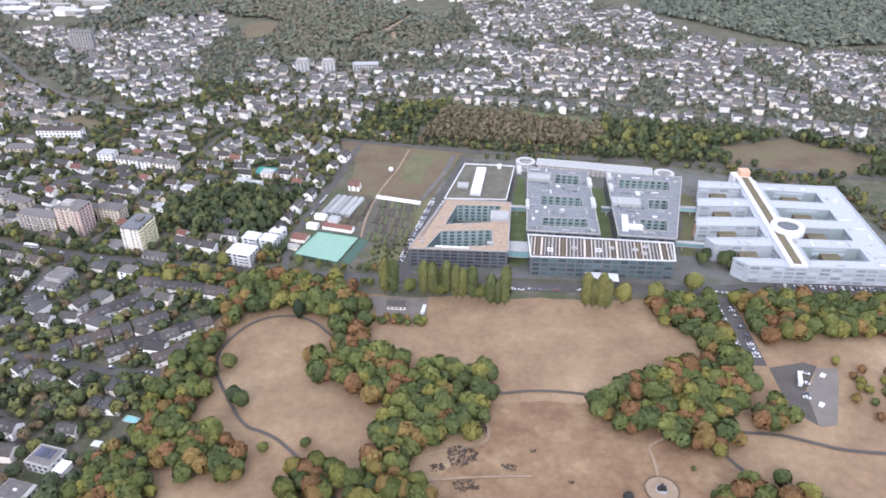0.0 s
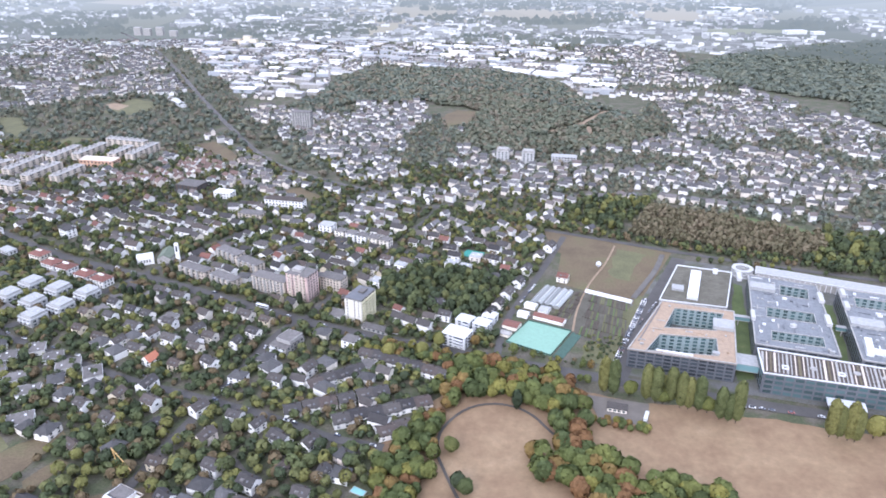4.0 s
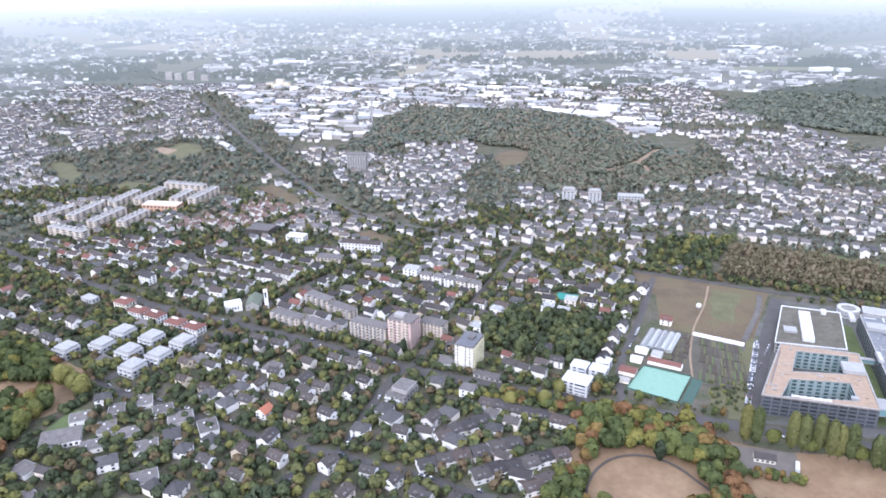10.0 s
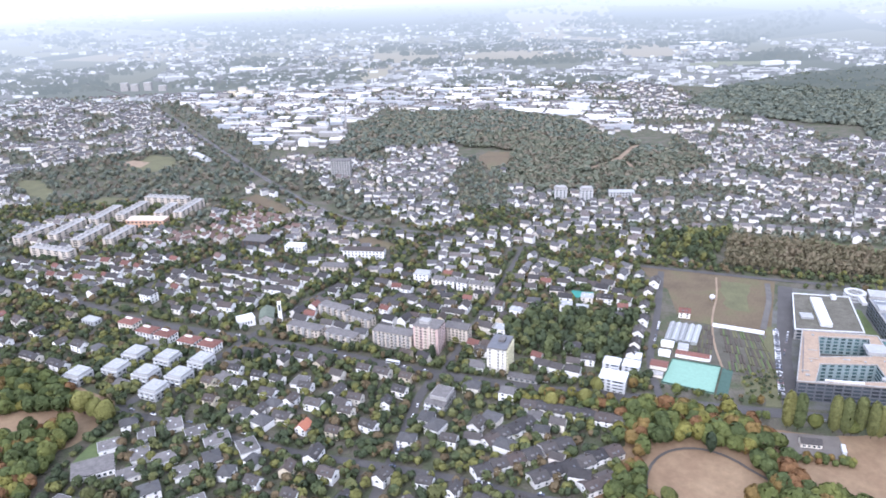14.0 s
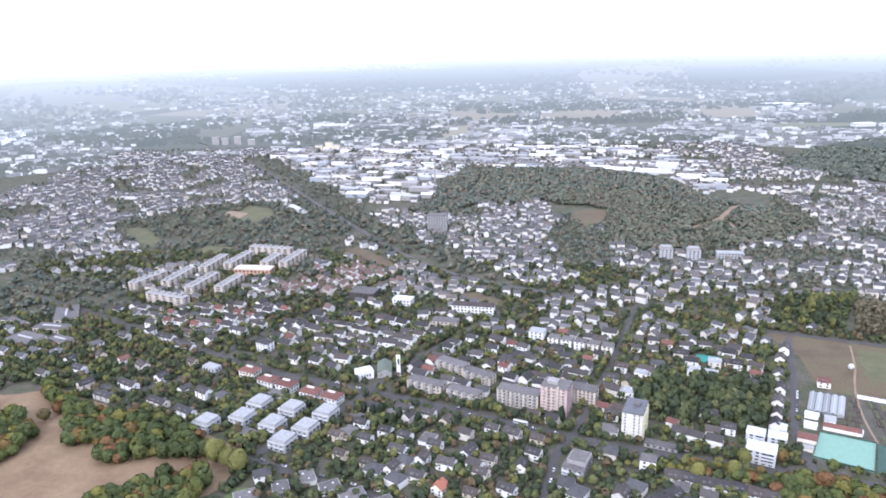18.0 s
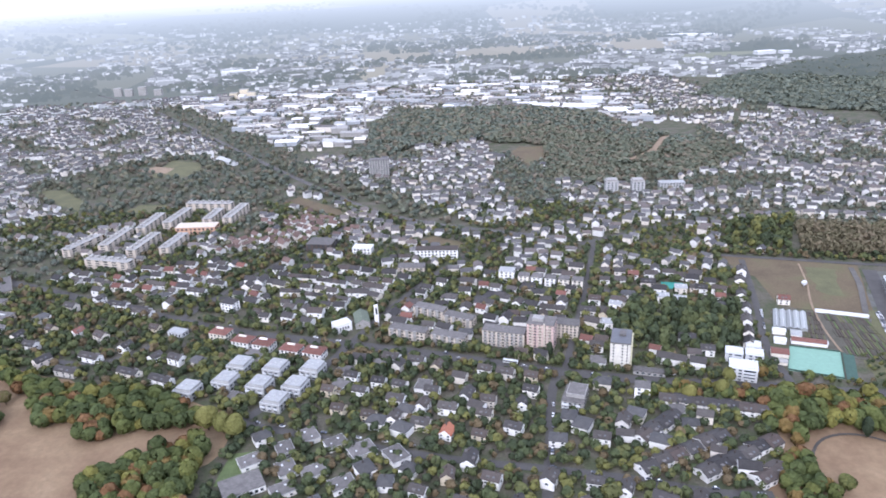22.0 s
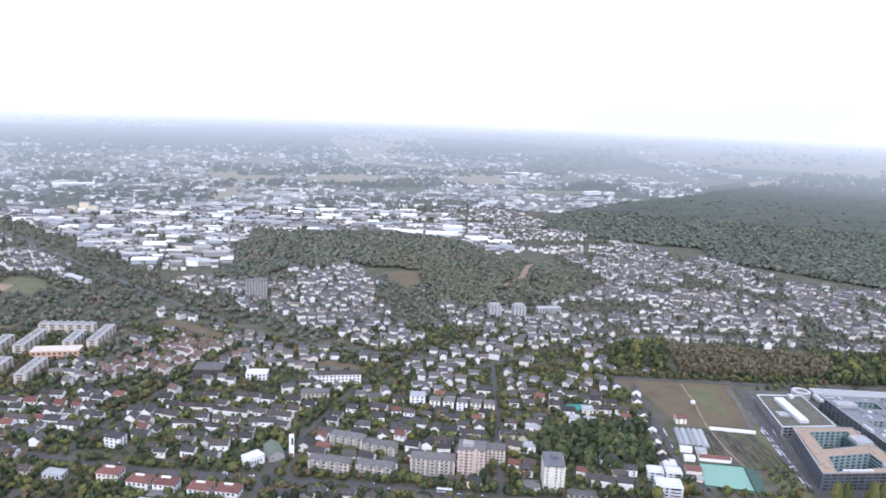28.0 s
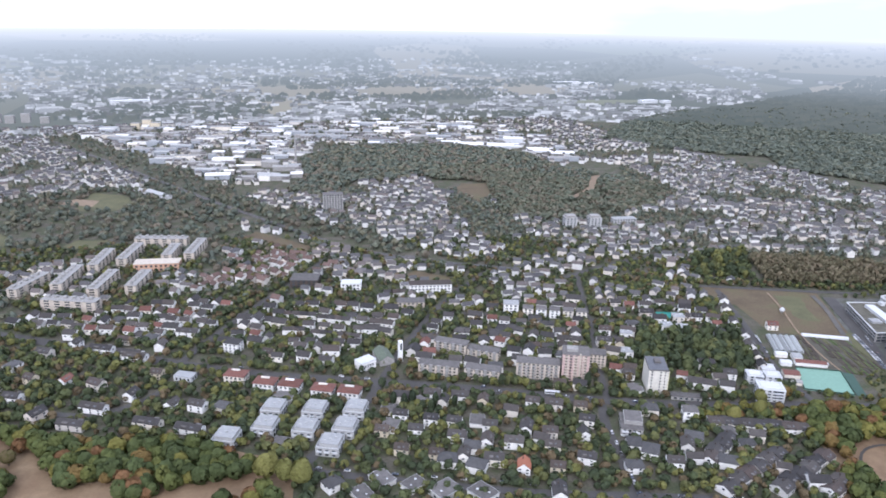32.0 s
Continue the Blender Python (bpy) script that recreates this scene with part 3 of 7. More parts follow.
sheet("paddock", [(-140, 303), (-126, 324), (-116, 317), (-130, 290)], 0.14, M_field, "trodden brown paddock behind gardens", "meadow", 1)
sheet("paddock", [(-42, 268), (-17, 275), (-10, 266), (-20, 249), (-40, 250)], 0.14, M_field, "trodden brown paddock beside a villa", "meadow", 1)
sheet("building_site", [(-92, 292), (-62, 302), (-46, 290), (-58, 268), (-86, 272)], 0.16, M_field, "bare brown earth of a building site", "ground", 1)
sheet("villa_lawn", [(-262, 428), (-243, 428), (-235, 395), (-268, 395)], 0.2, M_lawn, "bright green garden lawn", "lawn", 2)
sheet("villa_garden", [(5, 262), (52, 262), (48, 236), (6, 238)], 0.2, M_lawn, "green garden lawn beside a white villa", "lawn", 0)
sheet("campus_forecourt", [(230, 440), (480, 385), (640, 352), (640, 520), (520, 590), (320, 640), (262, 560)], 0.08, M_grounds, "grey and green grounds of an office campus", "paving", 1)
sheet("rough_garden", [(205, 456), (226, 448), (240, 492), (216, 494)], 0.13, M_stubble, "rough garden ground beside the courts", "meadow", 1)
sheet("lane_verge", [(269, 562), (276, 558), (246, 500), (226, 440), (216, 443), (238, 492), (250, 530)], 0.2, M_stubble, "ragged green verge beside a lane", "meadow", 1)
sheet("court_lawn", [(317, 436), (330, 440), (350, 520), (364, 588), (358, 592), (337, 522)], 0.2, M_lawn, "green lawn strip between office blocks", "lawn", 1)
sheet("court_lawn", [(396, 449), (404, 447), (431, 556), (420, 560)], 0.2, M_lawn, "green lawn strip between office blocks", "lawn", 1)
sheet("court_lawn", [(453, 434), (466, 431), (510, 530), (502, 538)], 0.2, M_stubble, "brownish lawn strip between office blocks", "lawn", 1)
sheet("kiosk_yard", [(205, 412), (248, 404), (243, 380), (212, 384)], 0.22, M_paving, "pale paved yard round a small kiosk", "paving", 1)
sheet("car_park", [(447, 378), (464, 374), (462, 352), (453, 300), (434, 304), (442, 345)], 0.22, M_asphalt, "dark asphalt car park beside a park", "car park", 1)
sheet("skate_plaza", [(484, 294), (496, 291), (484, 272), (466, 246), (455, 246), (464, 274)], 0.26, M_paving, "pale concrete play plaza with ramps", "plaza", 1)
sheet("plaza_yard", [(453, 298), (478, 300), (484, 295), (464, 275), (455, 247), (446, 262)], 0.24, M_tar, "dark asphalt yard beside a play plaza", "yard", 1)
sheet("monument_circle", [(347 + 9 * math.cos(a / 8 * math.pi), 216 + 9 * math.sin(a / 8 * math.pi)) for a in range(16)], 0.3, M_gravel, "round gravel place about a monument", "paving", 1)

MAIN = [(-640, 800), (-520, 735), (-434, 684), (-352, 637), (-290, 603), (-190, 568), (-119, 541), (-59, 514), (-9, 494), (54, 473), (121, 459), (168, 445), (218, 433), (309, 411), (390, 395), (473, 384), (587, 370), (800, 325)]
ROADS = [
    ("main_road", MAIN, 11.5, M_asphalt, "wide grey asphalt main road"),
    ("side_street", [(-24, 498), (-37, 465), (-43, 432), (-54, 388), (-68, 330), (-80, 250), (-60, 205)], 7, M_asphalt, "grey asphalt side street between gardens"),
    ("side_street", [(-18, 500), (4, 560), (38, 650), (75, 760)], 5, M_asphalt, "tree-lined grey side street"),
    ("side_street", [(143, 455), (149, 511), (177, 581), (212, 688)], 6, M_asphalt, "grey lane beside a nursery"),
    ("side_street", [(-300, 480), (-262, 462), (-200, 436), (-120, 404), (-54, 386), (0, 369), (40, 351), (72, 346)], 7, M_asphalt, "grey asphalt residential street"),
    ("side_street", [(-262, 465), (-232, 500), (-200, 545), (-190, 568)], 8, M_asphalt, "grey street beside white apartment blocks"),
    ("side_street", [(-330, 622), (-395, 560), (-440, 575)], 6, M_asphalt, "grey asphalt residential street"),
    ("side_street", [(-352, 637), (-318, 700), (-265, 780), (-200, 880)], 7, M_asphalt, "grey residential street climbing from the main road"),
    ("side_street", [(-190, 568), (-150, 640), (-90, 730), (-20, 800)], 6, M_asphalt, "grey residential street"),
    ("side_street", [(-265, 780), (-130, 700), (38, 650), (130, 590)], 6, M_asphalt, "grey residential street"),
    ("campus_lane", [(320, 642), (287, 568), (256, 507), (237, 448), (230, 430)], 13, M_asphalt, "grey lane with parked cars beside offices"),
    ("farm_lane", [(100, 735), (184, 708), (238, 688), (329, 654), (424, 625), (560, 590), (760, 520)], 6, M_asphalt, "grey lane along fields and woods"),
    ("village_street", [(60, 760), (160, 800), (300, 830), (450, 800), (640, 720), (900, 600)], 8, M_asphalt, "grey village street"),
    ("villa_drive", [(-15, 238), (2, 262), (8, 300), (-20, 330)], 4, M_tar, "narrow dark garden drive"),
    ("park_turnaround", [(-60, 246), (-29, 238), (22, 224), (44, 219), (60, 217), (72, 214)], 5, M_tar, "dark asphalt turning lane in a park"),
    ("cycle_path", [(90, 219), (120, 215), (193, 196), (220, 185), (270, 173), (322, 162), (420, 150)], 2.2, M_tar, "dark asphalt cycle path"),
    ("cycle_path", [(60, 216), (120, 208), (201, 187), (260, 167), (312, 157), (420, 140)], 2.2, M_tar, "dark asphalt cycle path"),
    ("dirt_path", [(200, 184), (241, 167), (263, 152), (280, 130)], 1.5, M_gravel, "pale trodden dirt path"),
    ("dirt_path", [(268, 292), (266, 278), (266, 268), (263, 261), (251, 258), (236, 259), (228, 256)], 1.6, M_gravel, "pale trodden dirt path"),
    ("dirt_path", [(348, 222), (351, 237), (351, 245), (357, 248), (363, 250), (374, 256)], 1.6, M_gravel, "pale trodden dirt path"),
    ("dirt_path", [(222, 239), (251, 238), (282, 234)], 1.3, M_gravel, "pale trodden dirt path"),
    ("park_path", [(107, 340), (105, 364), (122, 391), (145, 398), (166, 389), (180, 366), (205, 336), (240, 318), (272, 298), (300, 299), (334, 290), (370, 272)], 2.0, M_tar, "dark path round a park meadow"),
    ("park_path", [(107, 340), (118, 312), (128, 292), (140, 286), (152, 275), (180, 232), (196, 200)], 2.0, M_tar, "dark path through park trees"),
    ("park_path", [(384, 252), (390, 235), (396, 220), (404, 204)], 2.2, M_tar, "dark path between park trees"),
    ("park_path", [(403, 250), (411, 247), (427, 244), (439, 238), (462, 225), (520, 215)], 2.4, M_tar, "dark path between park trees"),
    ("field_track", [(306, 650), (292, 612), (272, 575), (262, 556)], 5, M_ballast, "dark rutted field track"),
    ("field_track", [(262, 668), (246, 622), (235, 600), (222, 570), (210, 530), (204, 496)], 1.8, M_gravel, "thin pale track between nursery plots"),
    ("dirt_path", [(225, 1095), (272, 1135), (304, 1185), (328, 1235), (361, 1221)], 15, M_gravel, "wide pale sandy track through a hill wood"),
    ("dirt_path", [(282, 1130), (284, 1076)], 12, M_gravel, "wide pale sandy track through a hill wood"),
    ("railway", [(-1150, 2300), (-778, 1880), (-594, 1596), (-369, 1219), (-253, 1037), (-175, 918), (-90, 850), (10, 800)], 8.5, M_ballast, "railway line on pale ballast"),
]
for n, (name, line, width, mat, label) in enumerate(ROADS):
    sh, fine = ribbon(line, width, 0.30 + 0.012 * n)
    setting(name, sh, mat, label, "railway" if name == "railway" else "road" if "path" not in name else "path")
    take_line([tuple(p) for p in fine], width, 1)
sh = Shape()
for off in (-3.4, -2.0, 1.4, 2.8):
    ribbon([(x + off, y + off * 0.4) for x, y in ROADS[-1][1]], 0.3, 0.9, 0, sh)
setting("rails", sh, M_slate, "steel rails on a railway line", "rails")


# ---- buildings with many windows ----
PANE = Shape().box(0, 0, 0, 1, 0.24, 1).mesh("window", M_glass)
DARK = Shape().box(0, 0, 0, 1, 0.24, 1).mesh("window", M_smokeglass)
PALE = Shape().box(0, 0, 0, 1, 0.24, 1).mesh("window", M_paleglass)


def windows(parent, p0, p1, z0, floors, step, width, height, fh, mesh=PANE, inset=1.0):
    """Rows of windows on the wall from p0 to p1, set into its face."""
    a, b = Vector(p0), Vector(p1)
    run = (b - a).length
    count = int((run - 2 * inset) / step)
    if count < 1:
        return
    ang = math.atan2(b.y - a.y, b.x - a.x)
    for k in range(count):
        q = a.lerp(b, (inset + (run - 2 * inset) * (k + 0.5) / count) / run)
        for s in range(floors):
            m = Matrix.LocRotScale((q.x, q.y, z0 + s * fh), Euler((0, 0, ang)), (width, 1, height))
            part("window", mesh, None, parent, m=m)


def roof_plate(outline, holes, z0, z1):
    bm = bmesh.new()
    edges = []
    for loop in (outline, *holes):
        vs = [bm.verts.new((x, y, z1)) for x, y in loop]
        edges += [bm.edges.new((vs[i], vs[(i + 1) % len(vs)])) for i in range(len(vs))]
    fill = bmesh.ops.triangle_fill(bm, use_beauty=True, edges=edges)
    faces = [g for g in fill["geom"] if isinstance(g, bmesh.types.BMFace)]
    low = bmesh.ops.extrude_face_region(bm, geom=faces)
    for v in (g for g in low["geom"] if isinstance(g, bmesh.types.BMVert)):
        v.co.z = z0
    bmesh.ops.recalc_face_normals(bm, faces=bm.faces[:])
    me = bpy.data.meshes.new("roof")
    bm.to_mesh(me)
    bm.free()
    return me


def rim(outline, z0, z1, width):
    """A parapet along an outline."""
    sh = Shape()
    for (x0, y0), (x1, y1) in zip(outline, outline[1:] + outline[:1]):
        sh.box((x0 + x1) / 2, (y0 + y1) / 2, z0, math.hypot(x1 - x0, y1 - y0) + width * 0.9, width, z1 - z0, math.atan2(y1 - y0, x1 - x0))
    return sh


def outset(outline, d):
    cx, cy = sum(p[0] for p in outline) / len(outline), sum(p[1] for p in outline) / len(outline)
    out = []
    for x, y in outline:
        r = math.hypot(x - cx, y - cy)
        out.append((cx + (x - cx) * (r + d) / r, cy + (y - cy) * (r + d) / r))
    return out


def ccw(loop):
    area = sum(x0 * y1 - x1 * y0 for (x0, y0), (x1, y1) in zip(loop, loop[1:] + loop[:1]))
    return loop if area > 0 else loop[::-1]


def big_building(name, label, outline, holes, h, wall, roof, floors, step=4.0, parapet=None, hole_mesh=DARK, mesh=PANE, wide=0.8, pitch=5.0):
    outline, holes = ccw(outline), [ccw(q) for q in holes]
    ob = thing(name, label, "building")
    part("wall", Shape().prism(outline, 0, h, cap=False), wall, ob)
    for q in holes:
        part("courtyard_wall", Shape().prism(q[::-1], 0, h, cap=False), M_courtwall, ob)
    me = roof_plate(outset(outline, 0.3), holes, h, h + 0.5)
    me.materials.append(roof)
    part("roof", me, None, ob)
    if parapet:
        part("parapet", rim(outline, h + 0.5, h + 1.3, 0.9), parapet, ob)
        for q in holes:
            part("parapet", rim(q, h + 0.5, h + 1.0, 0.5), parapet, ob)
    fh = h / floors
    for a, b in zip(outline, outline[1:] + outline[:1]):
        run = math.hypot(b[0] - a[0], b[1] - a[1])
        if (b[0] - a[0]) / run > 0.3 or (b[1] - a[1]) / run < -0.6:
            windows(ob, a, b, 1.0, floors, step, step * wide, fh * 0.55, fh, mesh)
        elif (b[0] - a[0]) / run > -0.7:
            windows(ob, a, b, 1.0, floors, run - 2.5, run - 4, fh * 0.5, fh, mesh)
    for q in holes:
        for a, b in zip(q, q[1:] + q[:1]):
            run = math.hypot(b[0] - a[0], b[1] - a[1])
            if (b[0] - a[0]) / run < -0.7:
                windows(ob, a, b, 1.0, floors, pitch, pitch * 0.62, fh * 0.6, fh, hole_mesh, 0.6)
            elif abs(b[1] - a[1]) / run > 0.5:
                windows(ob, a, b, 1.0, floors, run - 2.0, run - 2.4, fh * 0.55, fh, hole_mesh, 0.6)
    take(outset(outline, 4), 1)
    return ob


def on_roof(parent, name, x, y, z, lx, ly, h, turn, material, label=""):
    return part(name, Shape().box(0, 0, 0, lx, ly, h), material, parent, label, pose(x, y, z, 0, 0, turn))


def roof_units(parent, outline, holes, z, turn, count, seed, big=1.0, mats=()):
    """Small vents, ducts and plant boxes over a flat roof, clear of its courtyards."""
    rnd = random.Random(seed)
    xs, ys = [q[0] for q in outline], [q[1] for q in outline]
    made = 0
    while made < count:
        x, y = rnd.uniform(min(xs), max(xs)), rnd.uniform(min(ys), max(ys))
        near = [np.array([x + dx]) for dx in (-3, 0, 3)], [np.array([y + dy]) for dy in (-3, 0, 3)]
        if not all(inside(outline, u, w)[0] for u in near[0] for w in near[1]) or any(inside(q, u, w)[0] for q in holes for u in near[0] for w in near[1]):
            continue
        made += 1
        lx, ly, h = rnd.choice(((2.2, 2.2, 1.2), (6.5, 0.9, 0.7), (1.0, 7.0, 0.6), (3.5, 2.0, 1.4), (1.4, 1.4, 0.9), (9.0, 0.6, 0.5)))
        part("roof_unit", Shape().box(0, 0, 0, lx * big, ly * big, h), rnd.choice(mats or (M_paleroof, M_metalwhite, M_slate, M_concrete)), parent, "", pose(x, y, z, 0, 0, turn))


A_HOLES = [[(267, 472), (308, 468), (303, 444), (252, 448)], [(287, 514), (324, 507), (311, 480), (272, 482)]]
A_OUT = [(239, 449), (313, 434), (333, 511), (279, 525)]
ob = big_building("office_building", "five-storey office block with a tan roof deck and two courtyards", A_OUT,
                  A_HOLES, 15, M_slate, M_deck, 5, 6.0, M_concrete)
roof_units(ob, A_OUT, A_HOLES, 15.5, -14, 14, 5, 0.8, (M_deck, M_concrete, M_paleroof))
on_roof(ob, "roof_plant", 318, 487, 15.5, 15, 14, 3.0, -14, M_paleroof, "grey louvred roof plant room")
on_roof(ob, "roof_plant", 302, 447, 15.5, 5, 3, 1.6, -14, M_paleroof)
on_roof(ob, "roof_walkway", 272, 446, 15.5, 26, 2, 0.8, -13, M_metalwhite)
on_roof(ob, "roof_walkway", 262, 488, 15.5, 60, 0.6, 0.4, 64, M_slate)
B_OUT = [(365, 580), (417, 562), (391, 449), (335, 463)]
ob = big_building("office_building", "blue-grey office block with three glazed courtyards", B_OUT,
                  [[(386, 561), (407, 554), (401, 536), (380, 543)], [(362, 521), (396, 512), (392, 496), (357, 505)], [(353, 483), (389, 475), (385, 461), (349, 469)]], 15, M_slate, M_greyroof, 5, 6.6, M_concrete)
roof_units(ob, B_OUT, [[(386, 561), (407, 554), (401, 536), (380, 543)], [(362, 521), (396, 512), (392, 496), (357, 505)], [(353, 483), (389, 475), (385, 461), (349, 469)]], 15.5, -15, 42, 3)
on_roof(ob, "roof_plant", 369, 554, 15.5, 20, 11, 3, -17, M_paleroof, "grey framed roof plant room")
on_roof(ob, "roof_plant", 355, 573, 15.5, 4, 14, 2.5, -13, M_greywhite)
on_roof(ob, "roof_plant", 346, 505, 15.5, 3, 14, 2.5, -13, M_greywhite)
on_roof(ob, "roof_plant", 411, 538, 15.5, 4, 16, 2.5, -13, M_greywhite)
on_roof(ob, "roof_plant", 402, 500, 15.5, 4, 16, 2.5, -13, M_greywhite)
on_roof(ob, "roof_plant", 372, 490, 15.5, 4, 3, 2.5, 14, M_greywhite)
C_OUT = [(433, 558), (499, 539), (448, 434), (405, 446)]
ob = big_building("office_building", "blue-grey office block with courtyards and rooftop plant rooms", C_OUT,
                  [[(440, 543), (484, 531), (477, 515), (435, 526)], [(451, 501), (468, 497), (461, 481), (446, 485)], [(431, 469), (453, 463), (446, 447), (426, 452)]], 15, M_slate, M_greyroof, 5, 6.6, M_concrete)
roof_units(ob, C_OUT, [[(440, 543), (484, 531), (477, 515), (435, 526)], [(451, 501), (468, 497), (461, 481), (446, 485)], [(431, 469), (453, 463), (446, 447), (426, 452)]], 15.5, -16, 40, 4)
on_roof(ob, "roof_plant", 430, 497, 15.5, 24, 12, 3, -16, M_paleroof, "grey framed roof plant room")
on_roof(ob, "roof_plant", 416, 462, 15.5, 5, 22, 3.5, -18, M_metalwhite, "white curved roof plant room")
on_roof(ob, "roof_plant", 421, 455, 15.5, 14, 5, 3, -16, M_metalwhite)
on_roof(ob, "roof_plant", 433, 548, 15.5, 3.5, 12, 2.5, -15, M_greywhite)
on_roof(ob, "roof_plant", 427, 526, 15.5, 3.5, 12, 2.5, -15, M_greywhite)
A0_OUT = [(280, 538), (310, 607), (356, 595), (333, 528)]
ob = big_building("office_building", "low office block with a grey roof and a white rim", A0_OUT, [], 9, M_concrete, M_sedumgrey, 3, 5.0, M_metalwhite)
on_roof(ob, "roof_plant", 315.5, 566, 9.5, 9, 54, 3, -17, M_metalwhite, "long white roof plant room")
on_roof(ob, "roof_plant", 300, 560, 9.5, 10, 9, 2, -14, M_paleroof)
on_roof(ob, "roof_plant", 341, 594, 9.5, 4, 6, 3, -14, M_metalwhite)
# the front block with a striped, gently curved roof
D_OUT = [(334, 455), (442, 427), (433, 402), (328, 423)]
ob = big_building("office_building", "long front block with a striped brown roof and white rim", D_OUT, [], 16, M_slate, M_brownroof, 4, 6.2, M_metalwhite, mesh=DARK, wide=0.85)
for k in range(40):
    t = (k + 0.7) / 40.5
    x, y = 330.5 + t * 107, 439.5 - t * 25.5
    on_roof(ob, "roof_slat", x, y, 16.5, 0.8 + 0.7 * (k * 7 % 3 == 0), 26, 0.35 + 0.2 * math.sin(t * 7), -17, (M_concrete, M_beige, M_concrete, M_sedum)[k * 5 % 7 % 4])
for x, y in ((345, 430), (381, 424)):
    part("skylight", Shape().ring(0, 0, 0, 0.8, 2.0, 3.2, 4), M_metalwhite, ob, "", pose(x, y, 16.9, 0, 0, 30))
for x, y in ((364, 430), (409, 421), (414, 415), (392, 426), (418, 424)):
    part("roof_fan", Shape().drum(0, 0, 0, 0.6, 2.4, 2.4, 14), M_concrete, ob, "", pose(x, y, 16.9))
entrance = thing("entrance_pavilion", "pale entrance pavilion with a flat canopy", "pavilion", x=379, y=406, turn=-14)
part("wall", Shape().box(0, 0, 0.1, 20, 7, 5), M_slate, entrance)
part("canopy", Shape().box(0, -0.5, 5.1, 24, 10, 0.8), M_metalwhite, entrance)
# bridges between the blocks
for x, y, l, w, t in ((349, 515, 30, 4, -14), (326, 448, 24, 15, -14), (424, 503, 24, 4, -16), (482, 497, 26, 4, -16), (466, 438, 30, 4, -16)):
    ob = thing("footbridge", "glazed footbridge between office blocks", "footbridge", "office footbridges", x, y, 0, t)
    part("deck", Shape().box(0, 0, 5.0, l, w, 0.5), M_concrete, ob)
    part("glazing", Shape().box(0, 0, 5.5, l, w - 0.4, 2.8 if w < 9 else 5.0), M_tealglass, ob)
    part("roof", Shape().box(0, 0, 8.3 if w < 9 else 10.5, l, w, 0.4), M_paleroof, ob)
    for s in (-0.3, 0.3):
        part("pier", Shape().box(s * l, 0, 0.05, 0.8, 0.8, 4.95), M_concrete, ob)
# the long white parking deck with a ring ramp at each end
ob = thing("parking_deck", "long white parking deck with a ring ramp at each end", "car park")
p, q = Vector((379, 608)), Vector((487, 569))
d = (q - p).normalized()
ang = math.atan2(d.y, d.x)
mid = (p + q) / 2
part("wall", Shape().box(mid.x, mid.y, 0.05, 106, 13, 7, ang), M_concrete, ob)
part("roof", Shape().box(mid.x, mid.y, 7.05, 110, 15, 1.2, ang), M_greywhite, ob, "long pale roof")
part("roof_felt", Shape().box(mid.x, mid.y, 8.25, 108, 12, 0.12, ang), M_paleroof, ob, "grey roof sheet")
for c in (Vector((371, 611)), Vector((495, 566))):
    for lev in range(3):
        part("ramp", Shape().ring(c.x, c.y, 0.05 + lev * 3, 1.4 + lev * 3, 6.2, 9.6, 30), M_greywhite, ob)
for k in range(24):
    u = p + d * (6 + k * 4.3)
    part("strut", Shape().box(u.x + d.y * 7.0, u.y - d.x * 7.0, 0.05, 0.6, 1.2, 7, ang), M_metalwhite, ob)
take_line([(371, 611), (495, 566)], 24, 1)
# the pale blue headquarters with a roof spine
sp = lambda t: (553 - 32 * t, 522 - 138 * t)
lf = lambda t: (512 - 42 * min(t / 0.62, 1) + (12 * (t - 0.62) / 0.38 if t > 0.62 else 0), 531 - 138 * t)
rt = lambda t: (626 - 30 * t, 501 - 130 * t)
between = lambda a, b, w: tuple(Vector(a).lerp(Vector(b), w))
BAYS = (0.09, 0.325, 0.56, 0.785)
F_OUT, F_HOLES = [lf(0.0)], []
for t in BAYS:
    t2 = t + 0.14
    F_OUT += [lf(t), between(lf(t), sp(t), 0.82), between(lf(t2), sp(t2), 0.82), lf(t2)]
    F_HOLES.append([between(sp(a), rt(a), w) for a, w in ((t, 0.15), (t, 0.74), (t2, 0.74), (t2, 0.15))])
F_OUT += [(486, 392), (597, 370), (628, 503)]
ob = big_building("office_building", "pale blue office complex with comb-like wings and courtyards", F_OUT, F_HOLES, 14, M_bluewhite, M_bluewhite, 4, 8.5, M_bluewhite, mesh=PALE, hole_mesh=PALE, pitch=40.0)
a, b = Vector(sp(-0.06)), Vector(sp(1.0))
ang = math.atan2(b.y - a.y, b.x - a.x)
mid, run = (a + b) / 2, (b - a).length
roof_units(ob, F_OUT, F_HOLES, 14.5, -14, 46, 6, 1.0, (M_paleroof, M_metalwhite, M_greywhite))
part("spine", Shape().box(mid.x, mid.y, 14.5, run, 13, 2.2, ang), M_metalwhite, ob, "raised white roof spine")
part("spine_deck", Shape().box(mid.x, mid.y, 16.7, run - 4, 6, 0.25, ang), M_sedum, ob, "brown planted strip on the spine")
c = Vector(sp(0.62))
part("terrace", Shape().drum(c.x + 9, c.y, 14.5, 18.2, 13, 13, 30), M_metalwhite, ob, "round white roof terrace")
part("terrace_ring", Shape().ring(c.x + 9, c.y, 18.2, 19.6, 8.5, 12.6, 30), M_metalwhite, ob)
